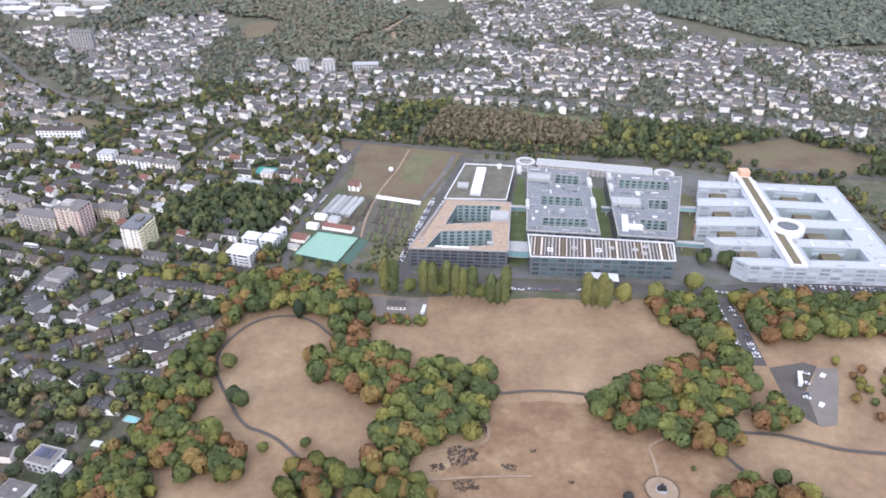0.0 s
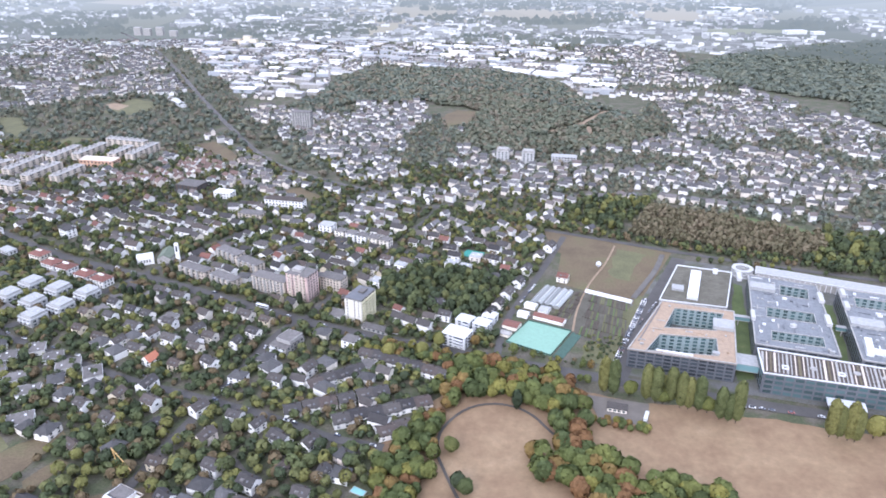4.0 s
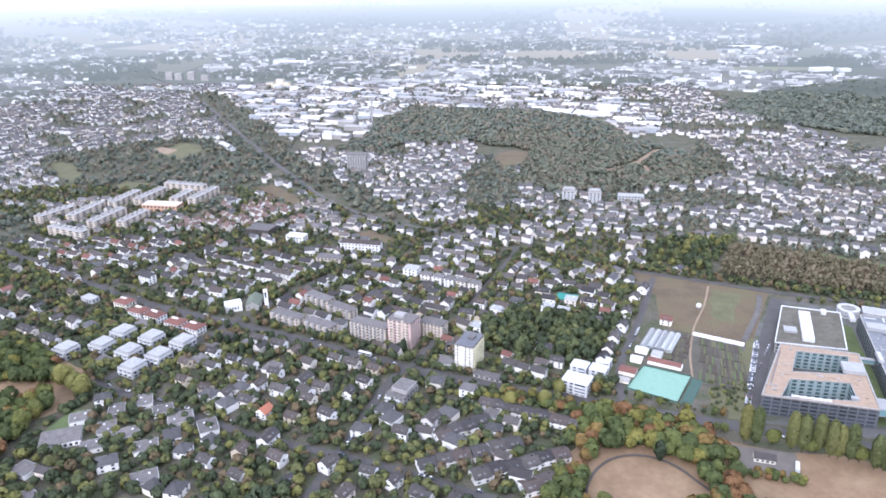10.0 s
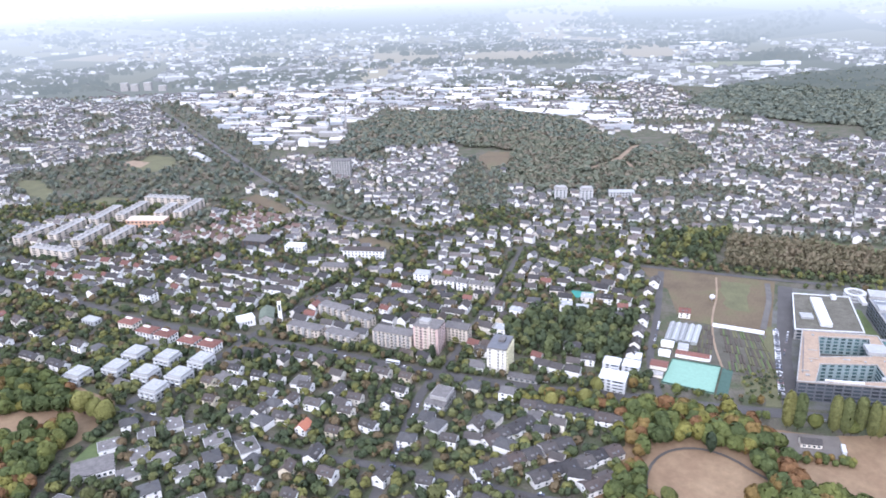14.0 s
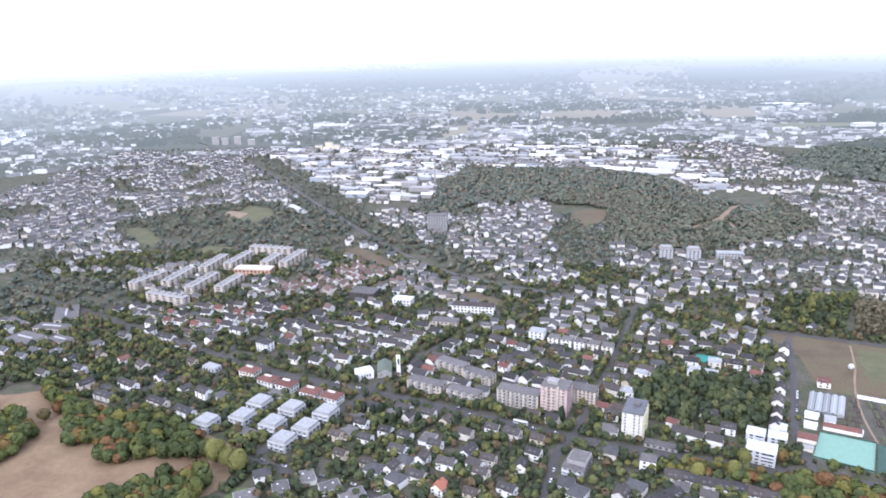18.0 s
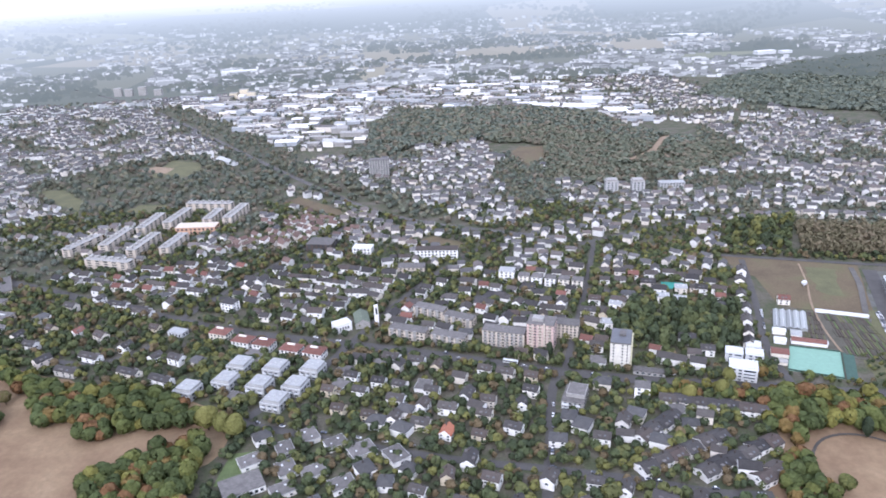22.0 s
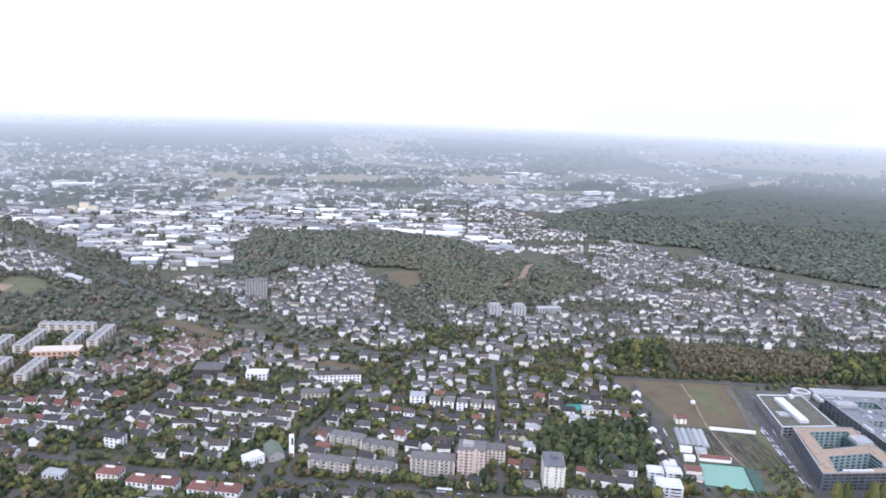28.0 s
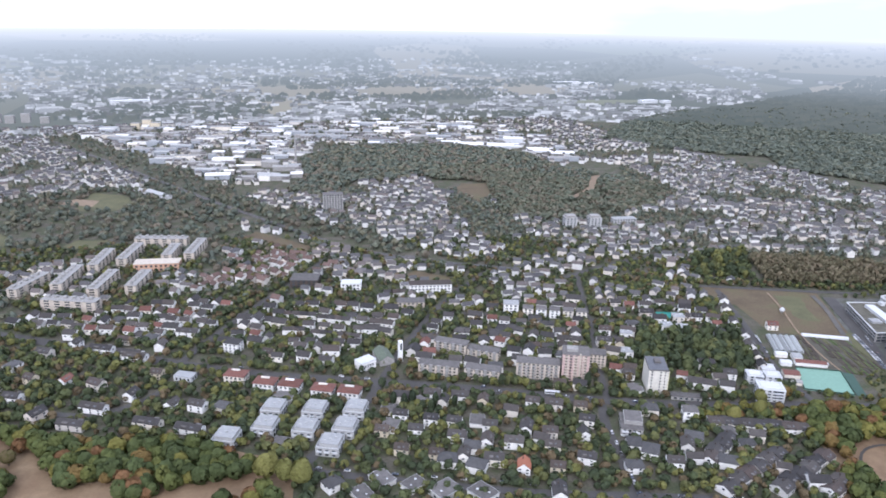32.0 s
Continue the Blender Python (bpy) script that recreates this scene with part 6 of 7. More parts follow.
cars_along((238, 452), (279, 556), 3.2, 6.0, 90, 0.85)
cars_along((252, 507), (279, 556), 5.8, -4.6, 0, 0.5)
cars_along((309, 411), (470, 384), 6.2, -5.2, 0, 0.55)
cars_along((240, 428), (309, 411), 6.2, -5.2, 0, 0.5)
cars_along((449, 370), (440, 312), 3.1, 2.0, 85, 0.8)
cars_along((462, 362), (453, 306), 3.1, -2.8, 85, 0.65)
cars_along((472, 292), (458, 268), 3.4, 2.0, 85, 0.7)
cars_along((-54, 390), (70, 348), 6.5, -2.4, 0, 0.4)
cars_along((-260, 462), (-60, 388), 6.5, 2.4, 0, 0.3)
cars_along((-352, 637), (-190, 568), 22, 2.4, 0, 0.5)
cars_along((-190, 568), (54, 473), 18, -2.4, 0, 0.55)
cars_along((-119, 541), (121, 459), 20, 2.6, 180, 0.5)
cars_along((-37, 465), (-54, 392), 6.5, 2.6, 0, 0.4)
cars_along((149, 511), (177, 581), 6.5, -2.2, 0, 0.5)
cars_along((500, 376), (586, 358), 3.2, 8.0, 90, 0.7)
for x, y, t in ((-58, 517, -22), (465, 284, 62)):
    ob = thing("bus", "long white single-deck bus", "bus", "", x, y, 0.42, t)
    part("body", Shape().box(0, 0, 0.4, 12, 2.5, 2.6), M_metalwhite, ob)
    part("glazing", Shape().box(0, 0, 1.5, 11.6, 2.56, 0.9), M_glass, ob)
    for u in (-3.6, 3.6):
        part("axle", Shape().box(u, 0, 0, 0.9, 2.3, 0.9), M_rubber, ob)


# ---- park trees one by one: groups given as rings of ground ----
STANDS = []


def grove(poly, step, kinds, keep=1.0, scale=(0.75, 1.2)):
    for x, y in spread(poly, step, (0, 2), keep):
        STANDS.append((kinds[int(gen.integers(len(kinds)))], x, y, float(gen.uniform(*scale))))
        take_disc(x, y, 2.5, 3)


MIXED = ["round", "round", "green", "round", "green"]
ST = 7.1
grove([(165, 345), (182, 341), (199, 343), (216, 339), (234, 324), (250, 328), (262, 320), (274, 317), (281, 305), (272, 291), (263, 274), (261, 259), (249, 268), (237, 259), (220, 255), (208, 259), (201, 272), (208, 291), (197, 308), (179, 317), (165, 328)], ST, MIXED)
grove([(180, 383), (204, 377), (199, 343), (176, 347)], ST, MIXED)
grove([(203, 285), (196, 260), (192, 240), (188, 222), (226, 214), (229, 228), (219, 242), (220, 257)], ST, MIXED)
grove([(153, 247), (160, 259), (179, 251), (190, 240), (190, 224), (150, 230)], ST, ["round"])
grove([(152, 230), (226, 216), (241, 205), (253, 205), (255, 186), (235, 180), (207, 192), (174, 190), (166, 202), (152, 210)], ST, MIXED, 0.8)
grove([(333, 287), (347, 292), (359, 295), (385, 302), (402, 307), (416, 306), (438, 296), (435, 280), (424, 272), (409, 258), (407, 242), (389, 232), (374, 238), (359, 250), (342, 256), (330, 273)], ST, MIXED)
grove([(419, 260), (437, 266), (447, 257), (436, 240), (415, 247)], ST, ["green"])
grove([(386, 214), (409, 211), (422, 192), (430, 180), (400, 150), (385, 139), (359, 146), (341, 160), (321, 166), (322, 184), (362, 187), (370, 200)], ST, MIXED)
grove([(298, 154), (322, 156), (338, 148), (375, 128), (339, 130), (301, 139)], ST, ["round"], 0.9, (0.6, 0.85))
grove([(89, 211), (118, 205), (117, 192), (90, 196)], 7.5, ["round"], 0.95, (0.85, 1.1))
grove([(60, 216), (78, 213), (77, 201), (62, 204)], 8.0, MIXED, 0.9, (0.8, 1.1))
grove([(-14, 235), (1, 232), (4, 217), (-10, 220)], 8.0, MIXED, 0.9, (0.8, 1.1))
grove([(44, 262), (53, 238), (57, 225), (68, 224), (64, 233), (77, 241), (92, 226), (92, 214), (78, 218), (66, 230), (62, 250), (52, 266)], 8.0, ["round", "green"], 0.9, (0.65, 0.9))
grove([(41, 253), (51, 270), (66, 290), (68, 320), (80, 352), (104, 388), (115, 394), (106, 363), (106, 318), (97, 311), (93, 274), (80, 264), (82, 244), (65, 248)], ST, MIXED, 1.0, (0.6, 1.0))
grove([(96, 277), (107, 299), (117, 281), (129, 268), (128, 258), (102, 259)], ST, ["round", "green"])
grove([(108, 436), (128, 442), (146, 446), (158, 436), (184, 430), (205, 418), (204, 393), (180, 388), (160, 398), (140, 404), (118, 398), (104, 392), (98, 405)], ST, MIXED)
grove([(402, 378), (424, 372), (446, 366), (438, 340), (434, 312), (446, 296), (420, 304), (414, 336), (398, 358)], ST, MIXED)
grove([(462, 372), (540, 356), (600, 345), (640, 340), (640, 300), (560, 312), (500, 318), (462, 318)], ST, ["green", "round", "green"], 0.95)
grove([(490, 300), (520, 296), (530, 240), (500, 225), (486, 262)], 8.5, ["green", "round"], 0.7, (0.4, 0.6))
grove([(206, 386), (245, 378), (243, 371), (204, 378)], 4.0, ["green"], 1.0, (0.36, 0.46))
grove([(78, 275), (76, 311), (96, 297), (117, 284), (133, 260), (127, 249), (108, 258), (96, 255)], ST, ["round", "green", "round"], 0.9, (0.7, 1.0))
grove([(47, 230), (45, 253), (53, 268), (73, 263), (81, 247), (77, 234), (74, 225)], ST, ["round"], 0.85, (0.6, 0.9))
grove([(45, 280), (53, 296), (84, 255), (92, 224), (69, 218), (53, 239)], ST, ["round", "green"], 0.85, (0.6, 0.95))
grove([(103, 214), (122, 210), (121, 191), (101, 195)], ST, ["round"], 0.9, (0.7, 0.9))
grove([(313, 174), (361, 175), (410, 171), (379, 127), (296, 143)], ST, ["round", "green", "round"], 0.85, (0.75, 1.05))
grove([(-34, 235), (24, 224), (44, 203), (29, 197), (-26, 208)], ST, ["green", "round"], 0.35, (0.6, 0.9))
# the western park
grove([(-481, 577), (-466, 555), (-430, 534), (-386, 522), (-338, 505), (-312, 490), (-280, 476), (-300, 462), (-319, 462), (-334, 461), (-368, 447), (-383, 477), (-409, 475), (-431, 512), (-474, 548)], ST, ["round", "round", "green"])
grove([(-345, 384), (-353, 411), (-327, 425), (-295, 440), (-276, 446), (-278, 384), (-277, 350), (-305, 345), (-321, 372)], ST, MIXED, 0.95)
grove([(-520, 540), (-492, 517), (-471, 513), (-442, 489), (-444, 460), (-460, 420), (-520, 420)], ST, MIXED)
grove([(-450, 420), (-420, 388), (-360, 366), (-305, 345), (-300, 320), (-400, 320), (-460, 360)], ST, ["round"])
for x, y in ((115, 345), (121, 313), (125, 309), (163, 272), (140, 272), (390, 236), (-450, 512), (305, 176)):
    tree("small" if y < 290 else "green", x, y, 0.9)
for x, y, k in ((-186, 529, 1.0), (-178, 526, 0.9), (-171, 528, 1.1), (-155, 519, 1.0), (-148, 521, 0.8), (-160, 512, 1.0), (157, 391, 1.35), (-60, 436, 0.9), (-26, 520, 1.1), (-140, 517, 0.9)):
    tree("spruce", x, y, k, 2)
for x, y, k in ((-272, 452, 1.4), (-284, 458, 1.2), (-262, 446, 1.1), (61, 448, 0.8), (86, 451, 0.75), (98, 466, 0.7)):
    tree("linden", x, y, k, 1)
for x, y, k in ((372, 206, 1.0), (339, 193, 0.8), (351, 183, 1.0), (365, 196, 0.6), (319, 185, 0.5), (369, 226, 0.5), (392, 217, 0.7)):
    tree("small", x, y, k)
for x, y, k in ((218, 424, 0.7), (224, 421, 0.65), (246, 417, 0.85), (252, 414, 0.9), (262, 415, 0.75), (268, 410, 0.95), (273, 409, 0.9), (279, 407, 1.0), (291, 399, 0.95), (296, 397, 0.8), (301, 396, 1.0), (357, 386, 0.95), (362, 385, 0.85), (367, 383, 0.95), (371, 382, 0.9)):
    tree("poplar", x, y - 9, k)
for x, y, k in ((385, 378, 0.95), (409, 376, 1.0), (441, 385, 1.0), (262, 424, 0.6), (284, 420, 0.6)):
    tree("linden", x, y, k, 1)
for x, y, k in ((464, 419, 0.9), (471, 426, 0.8), (479, 414, 1.0), (487, 420, 0.9), (491, 405, 0.85), (484, 409, 0.8)):
    tree("green", x, y, k)
for x, y, k in ((236, 420, 1.1), (257, 412, 1.2), (285, 404, 1.2), (446, 378, 0.9)):
    tree("round", x, y - 7, k)
for k in range(34):
    t = k / 33
    x, y = 30 + 120 * t, 466 - 20 * t
    STANDS.append((MIXED[k % 5], x + float(gen.uniform(-3, 3)), y - 8 + float(gen.uniform(-3, 3)), float(gen.uniform(0.5, 0.75))))
STANDS.sort(key=lambda q: q[2] + 0.25 * abs(q[1] - 150))
for q in STANDS[:270]:
    tree(*q)
wood("park_trees", [q[1:3] for q in STANDS[270:]], 5.5, 11.5, 9, 27, 0.35, PARK_LEAVES, "park trees in green, yellow and rust colours", None, [q[3] * 1.05 for q in STANDS[270:]])


# ---- woods ----
HILL = [(-232, 1224), (-220, 1250), (-190, 1320), (-186, 1467), (-110, 1540), (11, 1552), (127, 1525), (232, 1466), (275, 1394), (290, 1317), (335, 1250), (403, 1150), (393, 1094), (345, 1033), (279, 1001), (211, 980), (135, 980), (99, 998), (80, 1040), (92, 1090), (98, 1130), (114, 1215), (82, 1247), (34, 1258), (6, 1285), (-55, 1262), (-105, 1276), (-143, 1223), (-178, 1168)]
hill_z = lambda x, y: 8.0 * np.clip(1.0 - ((x - 60) / 310) ** 2 - ((y - 1470) / 195) ** 2, 0, 1) ** 0.8
sh = Shape()
nx = 40
vs = [(-330 + 800 * i / nx, 1010 + 680 * j / nx, float(hill_z(-330 + 800 * i / nx, 1010 + 680 * j / nx)) - 0.4) for j in range(nx + 1) for i in range(nx + 1)]
sh.add(vs, [(j * (nx + 1) + i, j * (nx + 1) + i + 1, (j + 1) * (nx + 1) + i + 1, (j + 1) * (nx + 1) + i) for j in range(nx) for i in range(nx)])
setting("hill", sh, M_garden, "low wooded hill beside the town", "hill")
pts = np.array(spread(HILL, 7.6, (0,), 0.97))
low = pts[:, 1] < 1250 + 90 * np.sin(pts[:, 0] * 0.013)
for part_of, tones, label in ((~low, FAR_HAZE_LEAVES, "green mixed woods on a low hill"), (low, RUST_HAZE_LEAVES, "rusty autumn woods on the foot of a low hill")):
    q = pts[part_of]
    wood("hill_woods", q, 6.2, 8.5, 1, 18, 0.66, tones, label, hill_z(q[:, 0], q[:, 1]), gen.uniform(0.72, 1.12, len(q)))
take(HILL, 1)
FOREST = [(673, 1786), (760, 1850), (1000, 1990), (1500, 2000), (1700, 1000), (900, 960), (779, 1144), (731, 1207), (778, 1334), (697, 1373), (613, 1457), (529, 1591)]
pts = np.array(spread(FOREST, 9.6, (0, 1)))
wood("forest", pts, 8.2, 8, 1, 12, 0.8, FAR_HAZE_LEAVES[:3], "wide dark forest at the edge of the town", None, gen.uniform(0.8, 1.1, len(pts)))
take(FOREST, 1)
BRONZE = [(311, 770), (400, 742), (477, 716), (470, 668), (436, 646), (360, 668), (279, 690)]
wood("poplar_wood", spread(BRONZE, 5.0), 3.4, 12, 3, 10, 0.6, M_bare, "bronze-leaved plantation wood behind fields")
take(BRONZE, 1)
for poly, step in (([(477, 720), (560, 690), (620, 660), (700, 640), (760, 560), (760, 520), (560, 596), (436, 640)], 8.0), ([(270, 700), (310, 772), (330, 800), (240, 790), (215, 730)], 8.0), ([(640, 545), (760, 520), (900, 470), (900, 560), (740, 585)], 9.0), ([(480, 640), (560, 600), (520, 590), (430, 628)], 7.5)):
    wood("field_wood", spread(poly, step), 4.4, 11, 4, 13, 0.6, GARDEN_LEAVES[:5], "green wood between fields and village")
    take(poly, 1)
wood("nursery_grove", spread([(40, 540), (110, 500), (134, 520), (160, 590), (120, 596), (60, 600), (36, 572)], 7.0), 4.2, 11, 6, 16, 0.5, GARDEN_LEAVES[:4], "dense dark garden trees between houses")
take([(40, 540), (110, 500), (134, 520), (160, 590), (120, 596), (60, 600), (36, 572)], 1)
for poly, step in (([(-420, 1235), (-250, 1010), (-140, 890), (-50, 835), (-90, 910), (-200, 1040), (-330, 1210)], 8.5), ([(-720, 1135), (-590, 990), (-470, 985), (-335, 985), (-300, 1060), (-385, 1225), (-440, 1290), (-540, 1290), (-640, 1240)], 9.0), ([(-720, 900), (-560, 840), (-500, 780), (-540, 720), (-700, 760)], 8.5), ([(-420, 985), (-330, 985), (-320, 900), (-300, 860), (-340, 850), (-345, 900)], 8.5)):
    wood("town_wood", spread(poly, step, (0,), 0.52), 4.2, 7.5, 3, 14, 0.6, FAR_HAZE_LEAVES, "green wood along a railway and estate")
    take(poly, 1)


# ---- the rest of the town: streets of houses wherever the ground is free ----
JOINED = 590.0  # houses farther up the slope stand too close to tell apart singly


def town(poly, turn, row, step, near, keep, kinds, scale=1.0):
    c, s = math.cos(radians(turn)), math.sin(radians(turn))
    us = [x * c + y * s for x, y in poly]
    ws = [-x * s + y * c for x, y in poly]
    made, w, lane = [], min(ws), 0
    while w < max(ws):
        u = min(us) + float(gen.uniform(0, step))
        while u < max(us):
            x, y = u * c - w * s, u * s + w * c
            u += step * float(gen.uniform(0.85, 1.25))
            x, y = x + float(gen.uniform(-3, 3)), y + float(gen.uniform(-3, 3))
            if gen.uniform() > keep or not inside(poly, np.array([x]), np.array([y]))[0]:
                continue
            if any(state(x + dx, y + dy) for dx, dy in ((0, 0), (7, 0), (-7, 0), (0, 7), (0, -7))):
                continue
            if near is None and noise.noise((x * 0.011, y * 0.011, 5.0)) < -0.19:
                continue
            made.append((x, y, turn + (0 if near is not None else 38 * noise.noise((x * 0.005, y * 0.005, 2.0))) + (90 if gen.uniform() < 0.2 else 0) + float(gen.uniform(-12, 12))))
            take_disc(x, y, 5.6 * scale, 1)
        w += row if lane % 2 else row * 0.72
        lane += 1
    if near is None:
        return made
    rest = Shape()
    for x, y, t in made:
        kind, size = pick(0, kinds), float(gen.uniform(0.85, 1.1))
        if y < JOINED:
            house(kind, x, y, t, near, size)
            continue
        lx, ly, h, r = (v * size for v in KINDS[kind][:4])
        z = radians(t)
        rest.house_body(lx, ly, h, r - 0.15, 0, x, y, z).gable(lx, ly, h, r, 0.4, 0.25, 2 if kind == "red" else 1, x, y, z)
        rest.box(x + 2 * math.cos(z), y + 2 * math.sin(z), h + r * 0.6, 0.9, 0.7, r * 0.4 + 0.9, z, 1)
        for side in (-1, 1):
            for u in (-0.25, 0.25):
                rest.box(x + math.cos(z) * lx * u - math.sin(z) * side * ly / 2, y + math.sin(z) * lx * u + math.cos(z) * side * ly / 2, 3.2 * size, 1.7, 0.2, 1.4, z, 3)
    if rest.v:
        setting("suburb_houses", rest, (M_white, M_darkroof, M_redroof, M_glass), "white suburban houses with dark pitched roofs along streets", "houses", "stuff")
    return made


town([(-560, 760), (-430, 700), (-340, 650), (-190, 578), (-20, 505), (140, 465), (150, 520), (180, 600), (150, 660), (40, 690), (-100, 690), (-300, 760), (-480, 800)], -24, 18.5, 13, False, 0.9, ROOF_PICK)
town([(-320, 560), (-190, 560), (-30, 490), (90, 455), (80, 350), (60, 230), (-40, 250), (-120, 200), (-260, 330), (-270, 470)], -24, 22, 17, False, 0.42, ["white", "hip", "white", "wide", "hip", "flat"])
MID = [(-720, 760), (-560, 760), (-300, 770), (-100, 690), (160, 660), (240, 700), (260, 800), (120, 860), (-60, 900), (-300, 900), (-340, 980), (-560, 900), (-720, 900)]


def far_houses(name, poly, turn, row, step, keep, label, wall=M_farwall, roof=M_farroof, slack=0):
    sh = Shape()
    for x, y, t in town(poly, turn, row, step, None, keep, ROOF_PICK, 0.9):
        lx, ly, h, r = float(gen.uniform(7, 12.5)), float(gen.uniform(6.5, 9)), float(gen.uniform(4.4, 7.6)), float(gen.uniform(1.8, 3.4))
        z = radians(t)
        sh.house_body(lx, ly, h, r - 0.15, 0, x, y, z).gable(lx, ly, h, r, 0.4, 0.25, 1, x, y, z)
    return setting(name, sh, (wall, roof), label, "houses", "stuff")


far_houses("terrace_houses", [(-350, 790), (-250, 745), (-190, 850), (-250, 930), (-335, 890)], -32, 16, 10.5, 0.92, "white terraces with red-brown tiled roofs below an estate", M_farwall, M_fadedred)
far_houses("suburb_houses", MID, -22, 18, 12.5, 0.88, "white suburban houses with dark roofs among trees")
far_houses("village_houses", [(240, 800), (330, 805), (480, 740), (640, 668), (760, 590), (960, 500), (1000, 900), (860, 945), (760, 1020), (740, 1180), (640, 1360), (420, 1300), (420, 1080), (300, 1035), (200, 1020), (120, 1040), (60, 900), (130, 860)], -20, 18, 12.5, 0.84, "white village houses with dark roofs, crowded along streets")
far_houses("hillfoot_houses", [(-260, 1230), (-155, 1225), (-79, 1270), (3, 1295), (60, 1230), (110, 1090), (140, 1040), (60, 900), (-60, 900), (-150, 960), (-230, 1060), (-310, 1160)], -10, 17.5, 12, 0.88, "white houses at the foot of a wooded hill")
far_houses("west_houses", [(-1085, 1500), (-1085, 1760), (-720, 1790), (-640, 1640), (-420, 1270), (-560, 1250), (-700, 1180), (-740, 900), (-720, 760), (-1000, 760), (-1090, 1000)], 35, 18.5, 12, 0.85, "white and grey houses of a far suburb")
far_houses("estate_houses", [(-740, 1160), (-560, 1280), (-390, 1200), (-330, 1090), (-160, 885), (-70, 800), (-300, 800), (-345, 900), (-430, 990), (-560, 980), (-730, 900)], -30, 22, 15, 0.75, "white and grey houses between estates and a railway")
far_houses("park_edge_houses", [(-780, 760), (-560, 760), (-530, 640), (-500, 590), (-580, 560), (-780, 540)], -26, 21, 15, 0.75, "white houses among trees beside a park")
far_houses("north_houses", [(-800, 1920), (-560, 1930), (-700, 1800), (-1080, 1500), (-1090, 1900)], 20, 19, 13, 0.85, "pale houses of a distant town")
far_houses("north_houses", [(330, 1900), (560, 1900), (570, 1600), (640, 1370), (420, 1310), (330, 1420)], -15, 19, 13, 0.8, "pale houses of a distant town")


# ---- industry ----
INDUSTRY = [(-715, 1930), (-300, 1935), (160, 1935), (330, 1800), (400, 1480), (360, 1330), (300, 1330), (285, 1400), (240, 1475), (130, 1535), (11, 1562), (-115, 1550), (-195, 1475), (-200, 1325), (-245, 1260), (-330, 1290), (-400, 1390), (-560, 1660)]
for x, y, lx, ly, h in ((180, 1548, 64, 32, 8), (250, 1522, 70, 34, 8), (289, 1566, 44, 26, 14), (312, 1462, 56, 40, 7), (352, 1424, 40, 26, 7), (-448, 1252, 60, 9, 5), (-438, 1242, 62, 9, 5), (-428, 1233, 60, 9, 5)):
    ob = thing("industrial_hall", "bright white flat-roofed hall beside woods", "hall", "industrial halls", x, y, 0, -20 if x > 0 else -52)
    part("wall", Shape().box(0, 0, 0, lx, ly, h), M_metalwhite, ob)
    part("roof", Shape().gable(lx, ly, h, 1.0, 0.3, 0.3), M_white if x > 0 else M_greywhite, ob)
    take_disc(x, y, (lx + ly) * 0.26, 1)
for x, y in spread(INDUSTRY, 42, (0,), 0.8, 0.35):
    lx, ly, h = float(gen.uniform(14, 48)), float(gen.uniform(11, 24)), float(gen.uniform(5, 10))
    ob = thing("industrial_hall", "pale flat-roofed industrial hall", "hall", "industrial halls", x, y, 0, -12 + float(gen.uniform(-8, 8)))
    part("wall", Shape().box(0, 0, 0, lx, ly, h), [M_white, M_concrete, M_bluewhite][int(gen.integers(3))], ob)
    part("roof", Shape().gable(lx, ly, h, 1.2, 0.3, 0.3), [M_greywhite, M_paleroof, M_concrete, M_flatroof, M_concrete, M_white][int(gen.integers(6))], ob)
    take_disc(x, y, (lx + ly) * 0.26, 1)
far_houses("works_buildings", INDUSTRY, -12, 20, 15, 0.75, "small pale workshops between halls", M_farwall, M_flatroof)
for x, y in ((150, 1830), (-200, 1440)):
    ob = thing("chimney_stack", "slender grey factory chimney", "chimney", "chimneys", x, y, 0)
    part("shaft", Shape().drum(0, 0, 0, 55, 2.2, 1.4, 12), M_concrete, ob)


# ---- trees in gardens, wherever room is left ----
def garden_trees(name, poly, step, keep, r, h, lobes, per, size, label, mat=GARDEN_LEAVES):
    pts = spread(poly, step, (0,), keep, 0.5)
    wood(name, pts, r, h, lobes, per, size, mat, label)


SOUTH = [(-130, 190), (-270, 330), (-268, 372), (-160, 350), (-60, 372), (60, 335), (92, 330), (70, 225), (-40, 240)]
garden_trees("garden_trees", SOUTH, 6.6, 0.74, 4.1, 8.2, 5, 22, 0.4, "large old garden trees round villas")
take(SOUTH, 1)
garden_trees("garden_trees", [(-330, 560), (-190, 570), (-30, 500), (110, 460), (90, 330), (70, 225), (-40, 240), (-130, 190), (-270, 330), (-275, 470)], 6.2, 0.8, 3.4, 6.2, 4, 20, 0.47, "garden trees and hedges round houses")
garden_trees("garden_trees", [(-580, 760), (-430, 700), (-190, 575), (-20, 500), (140, 460), (200, 660), (150, 665), (40, 695), (-100, 695), (-300, 765), (-560, 800), (-600, 640), (-480, 565), (-330, 515), (-270, 480), (-190, 575)], 6.2, 0.8, 3.4, 6.2, 3, 18, 0.55, "garden trees and hedges round houses")
garden_trees("garden_trees", [(-720, 900), (-560, 790), (-300, 760), (-100, 690), (160, 660), (250, 700), (330, 800), (120, 900), (-60, 930), (-300, 980), (-500, 1000), (-700, 960)], 6.8, 0.8, 3.2, 6.2, 2, 16, 0.6, "garden trees round houses")
garden_trees("garden_trees", [(-800, 780), (-560, 780), (-500, 600), (-540, 545), (-800, 520)], 7.4, 0.85, 3.8, 7.5, 3, 17, 0.52, "garden trees round houses beside a park")
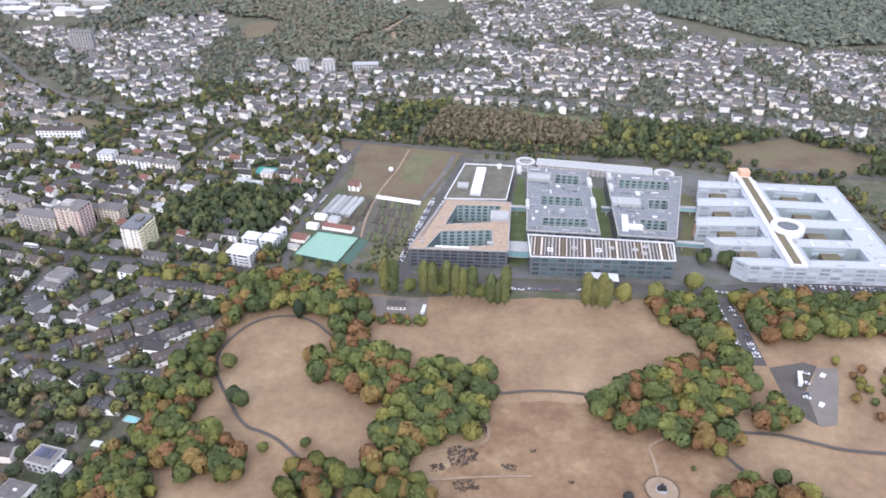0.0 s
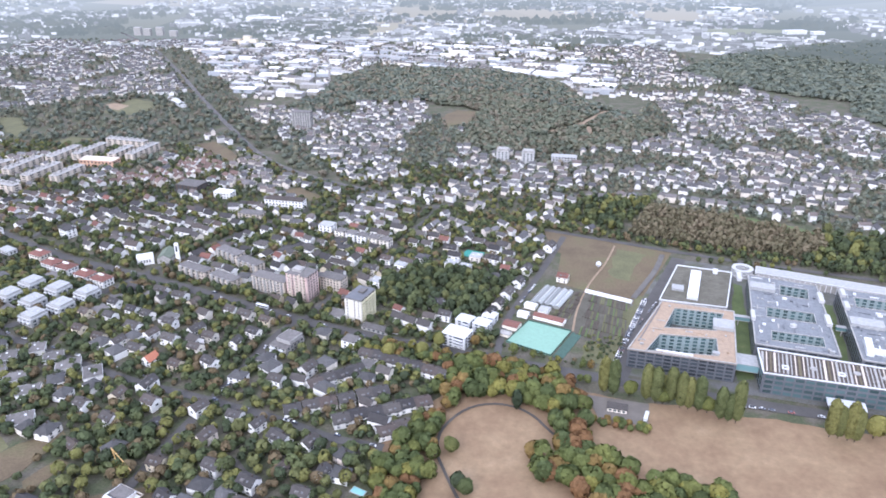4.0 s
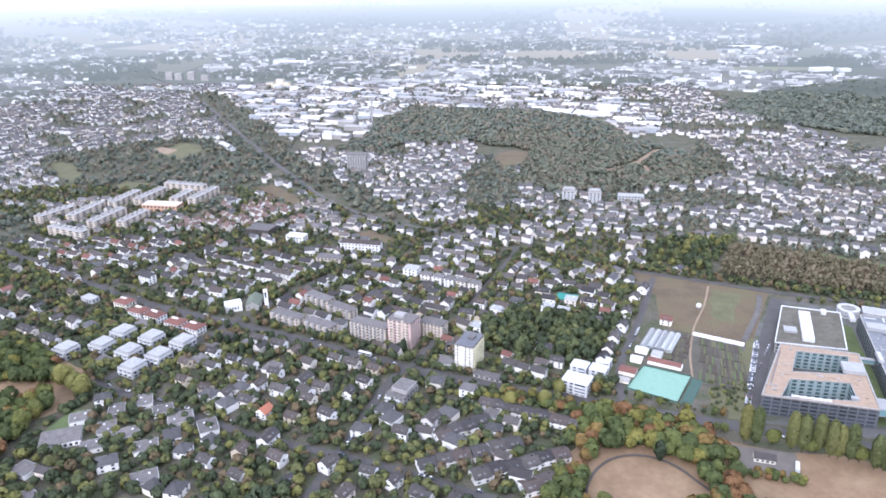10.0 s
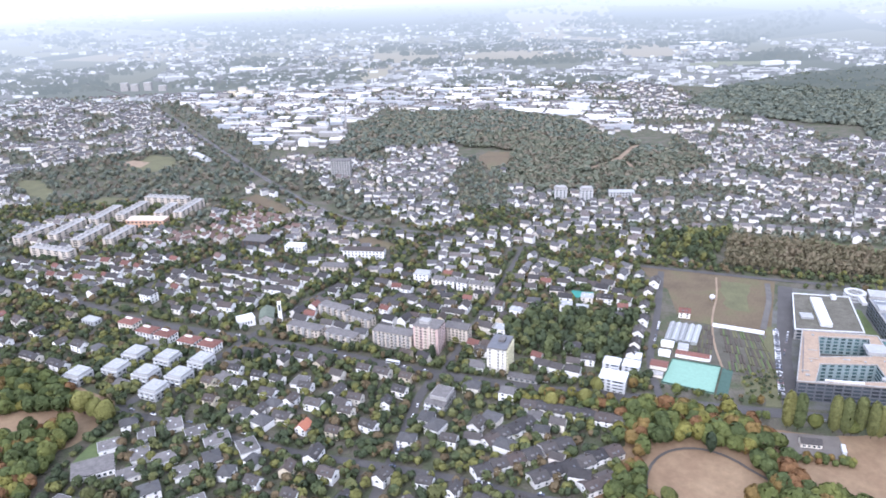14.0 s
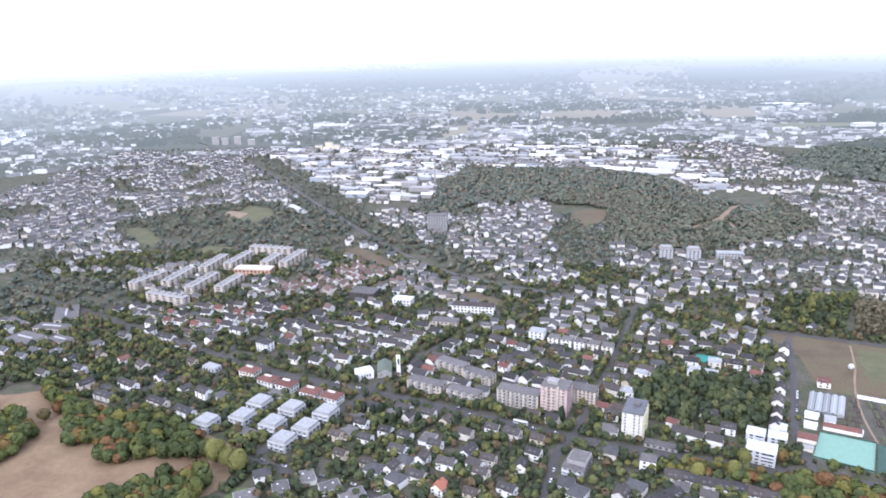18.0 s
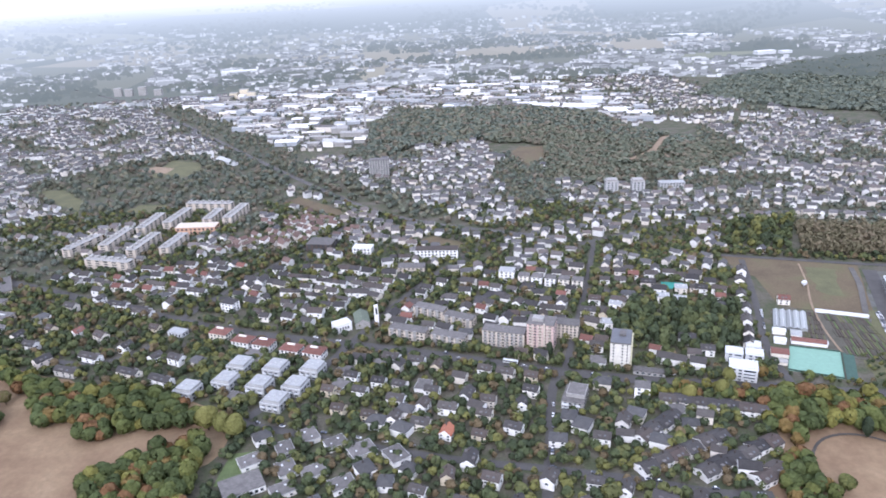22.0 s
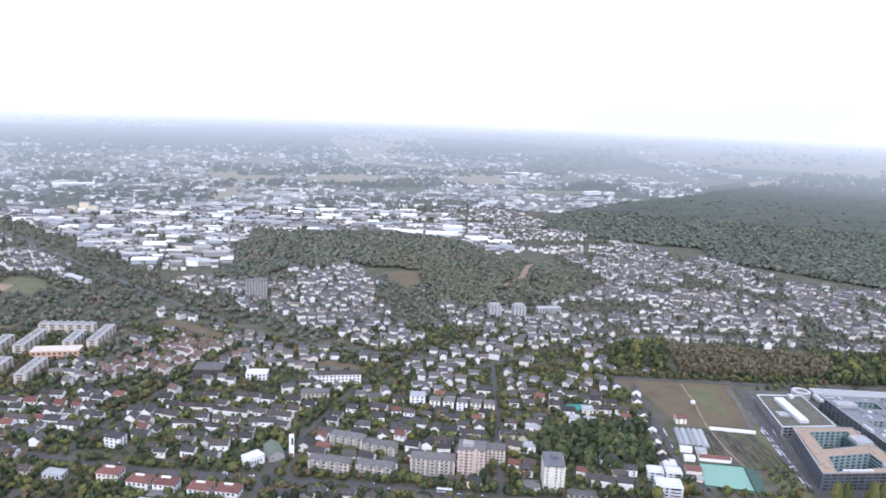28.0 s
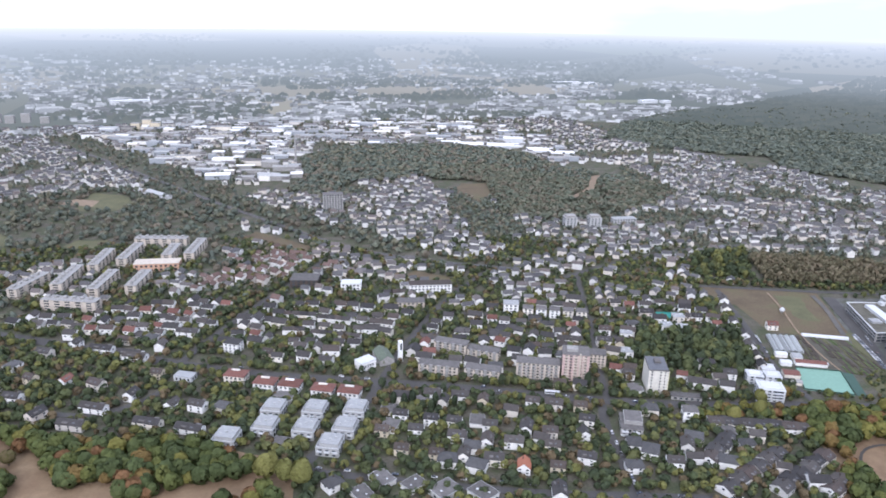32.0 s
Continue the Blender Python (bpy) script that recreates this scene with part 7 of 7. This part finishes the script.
garden_trees("railway_trees", [(-740, 900), (-560, 800), (-300, 770), (-60, 790), (60, 800), (-20, 880), (-200, 1080), (-360, 1300), (-420, 1420), (-600, 1290), (-740, 1180)], 11.0, 0.5, 3.6, 6.5, 2, 15, 0.62, "trees between a railway and estates", FAR_HAZE_LEAVES)
garden_trees("hedge_trees", [(100, 690), (240, 690), (430, 630), (560, 595), (560, 610), (430, 648), (240, 712), (100, 745)], 5.0, 0.9, 2.6, 6, 4, 13, 0.6, "line of dark hedge trees along a lane")
garden_trees("campus_trees", [(262, 640), (380, 640), (520, 600), (660, 540), (660, 360), (640, 360), (640, 500), (500, 600), (370, 625)], 7.5, 0.8, 3.0, 7, 4, 13, 0.6, "young trees behind offices")
garden_trees("village_trees", [(60, 900), (240, 790), (480, 740), (760, 580), (1000, 480), (1050, 900), (760, 1010), (640, 1370), (420, 1310), (300, 1035), (-60, 1240), (-330, 1200), (-230, 1000)], 7.4, 0.8, 3.4, 6.0, 1, 15, 0.74, "trees between village houses", FAR_HAZE_LEAVES)
garden_trees("far_town_trees", [(-1090, 1930), (-200, 1940), (560, 1940), (640, 1380), (330, 1400), (200, 1600), (-230, 1560), (-330, 1180), (-560, 1260), (-740, 860), (-1090, 760)], 11, 0.5, 4.0, 7.5, 1, 11, 0.85, "trees scattered through a far town", FAR_HAZE_LEAVES)

def roadside(line, off, step, seed):
    """Places for trees along both kerbs of a street."""
    rnd, out = random.Random(seed), []
    for a, b in zip(line, line[1:]):
        a, b = Vector(a), Vector(b)
        d = b - a
        side = Vector((-d.y, d.x)).normalized() * off
        for k in range(int(d.length / step)):
            for s in (-1, 1):
                if rnd.random() < 0.62:
                    q = a.lerp(b, (k + rnd.random()) * step / d.length) + side * s * rnd.uniform(0.9, 1.3)
                    out.append((q.x, q.y))
    return out


wood("street_trees", roadside(MAIN[:11], 8.5, 7.0, 5), 3.2, 8.0, 5, 22, 0.4, GARDEN_LEAVES, "street trees along a main road")
wood("street_trees", roadside(MAIN[9:13], 9.5, 8.0, 8), 3.6, 9.0, 6, 24, 0.34, PARK_LEAVES[1:7], "autumn street trees along a main road")
for line in (ROADS[2][1], ROADS[4][1], ROADS[7][1], ROADS[8][1], ROADS[9][1]):
    wood("street_trees", roadside(line, 5.2, 8.0, 6), 2.7, 6.5, 4, 20, 0.44, GARDEN_LEAVES, "street trees along a residential street")


# ---- the far plain ----
def far_boxes(count, r0, r1, a0, a1, lo, hi, material, name, label, patch=0.0035, least=-0.02):
    sh = Shape()
    for _ in range(count):
        r, a = r0 + (r1 - r0) * float(gen.uniform()) ** 1.2, radians(float(gen.uniform(a0, a1)))
        x, y = -40 + r * math.sin(a), r * math.cos(a)
        if noise.noise((x * patch, y * patch * 0.63, 3.1)) < least or in_far_forest(x, y):
            continue
        lx = float(gen.uniform(lo, hi))
        sh.box(x, y, ground_height(r) - 1, lx, lx * float(gen.uniform(0.4, 0.8)), float(gen.uniform(5, 10)), float(gen.uniform(-0.5, 0.5)))
    return setting(name, sh, material, label, "backdrop", "stuff")


def in_far_forest(x, y):
    """The great forest lies south-east of a line from the edge of the town."""
    return x > 640 and y < 1776 + (x - 668) * 0.51


# these roofs glow by themselves, with the haze painted in
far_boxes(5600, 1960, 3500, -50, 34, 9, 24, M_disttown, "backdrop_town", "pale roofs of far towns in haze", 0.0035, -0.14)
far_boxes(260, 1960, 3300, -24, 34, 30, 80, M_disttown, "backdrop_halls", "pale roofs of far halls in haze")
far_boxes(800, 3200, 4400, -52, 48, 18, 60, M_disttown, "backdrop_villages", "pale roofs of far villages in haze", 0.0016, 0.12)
for x, y, lx, ly, h, t in ((-623, 2383, 110, 26, 8, 4), (985, 2190, 62, 24, 9, 10), (1046, 2184, 34, 20, 7, 10), (947, 2753, 110, 36, 10, -4), (1040, 2736, 60, 26, 8, 6)):
    ob = thing("distribution_hall", "very long white flat-roofed hall on the far plain", "hall", "far halls", x, y, 0, t)
    part("wall", Shape().box(0, 0, -0.3, lx, ly, h), M_metalwhite, ob)
    part("roof", Shape().box(0, 0, h - 0.3, lx + 1, ly + 1, 0.8), M_metalwhite, ob)
for x, y, h in ((-880, 2036, 21), (-850, 2030, 18), (-815, 2034, 22), (-770, 2020, 15)):
    block("tower_block", "pale grey high-rise on the far side of the town", x, y, 0, 20, 14, h, 8, M_concrete, M_concrete, 40.0, "far high-rises")
for x, y, h in ((-545, 1896, 14), (-520, 1904, 21), (-500, 1892, 15)):
    block("apartment_block", "yellowish rendered block above the railway", x, y, -8, 20, 14, h, 5, M_cream, M_concrete, 40.0, "yellowish blocks")


def far_clumps(count, r0, r1, a0, a1, name, label, size=9.0, forest=False):
    r, a = gen.uniform(r0, r1, count), np.radians(gen.uniform(a0, a1, count))
    x, y = -40 + r * np.sin(a), r * np.cos(a)
    ok = np.array([in_far_forest(u, w) if forest else noise.noise((u * 0.002, w * 0.003, 9.0)) > 0.02 for u, w in zip(x, y)])
    c = np.stack([x, y, np.array([ground_height(q) + 3.0 for q in r])], 1)[ok]
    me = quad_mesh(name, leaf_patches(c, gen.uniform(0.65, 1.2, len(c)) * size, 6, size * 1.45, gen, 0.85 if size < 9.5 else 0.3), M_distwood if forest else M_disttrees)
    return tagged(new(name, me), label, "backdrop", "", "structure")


# glowing tree clumps, paled by painted haze
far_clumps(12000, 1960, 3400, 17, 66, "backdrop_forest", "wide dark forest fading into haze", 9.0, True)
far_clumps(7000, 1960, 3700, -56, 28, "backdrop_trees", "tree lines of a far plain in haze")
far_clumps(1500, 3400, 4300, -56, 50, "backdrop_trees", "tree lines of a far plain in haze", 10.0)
river = [(-1672, 2378), (-1799, 2541), (-1931, 2607), (-2500, 2900), (-2600, 2300), (-1900, 1800), (-1540, 2038), (-1588, 2176)]
setting("river", Shape().prism(wobbly(river, 30.0, 40.0), -0.3, 0.4), M_water, "bright bend of a wide river", "water")
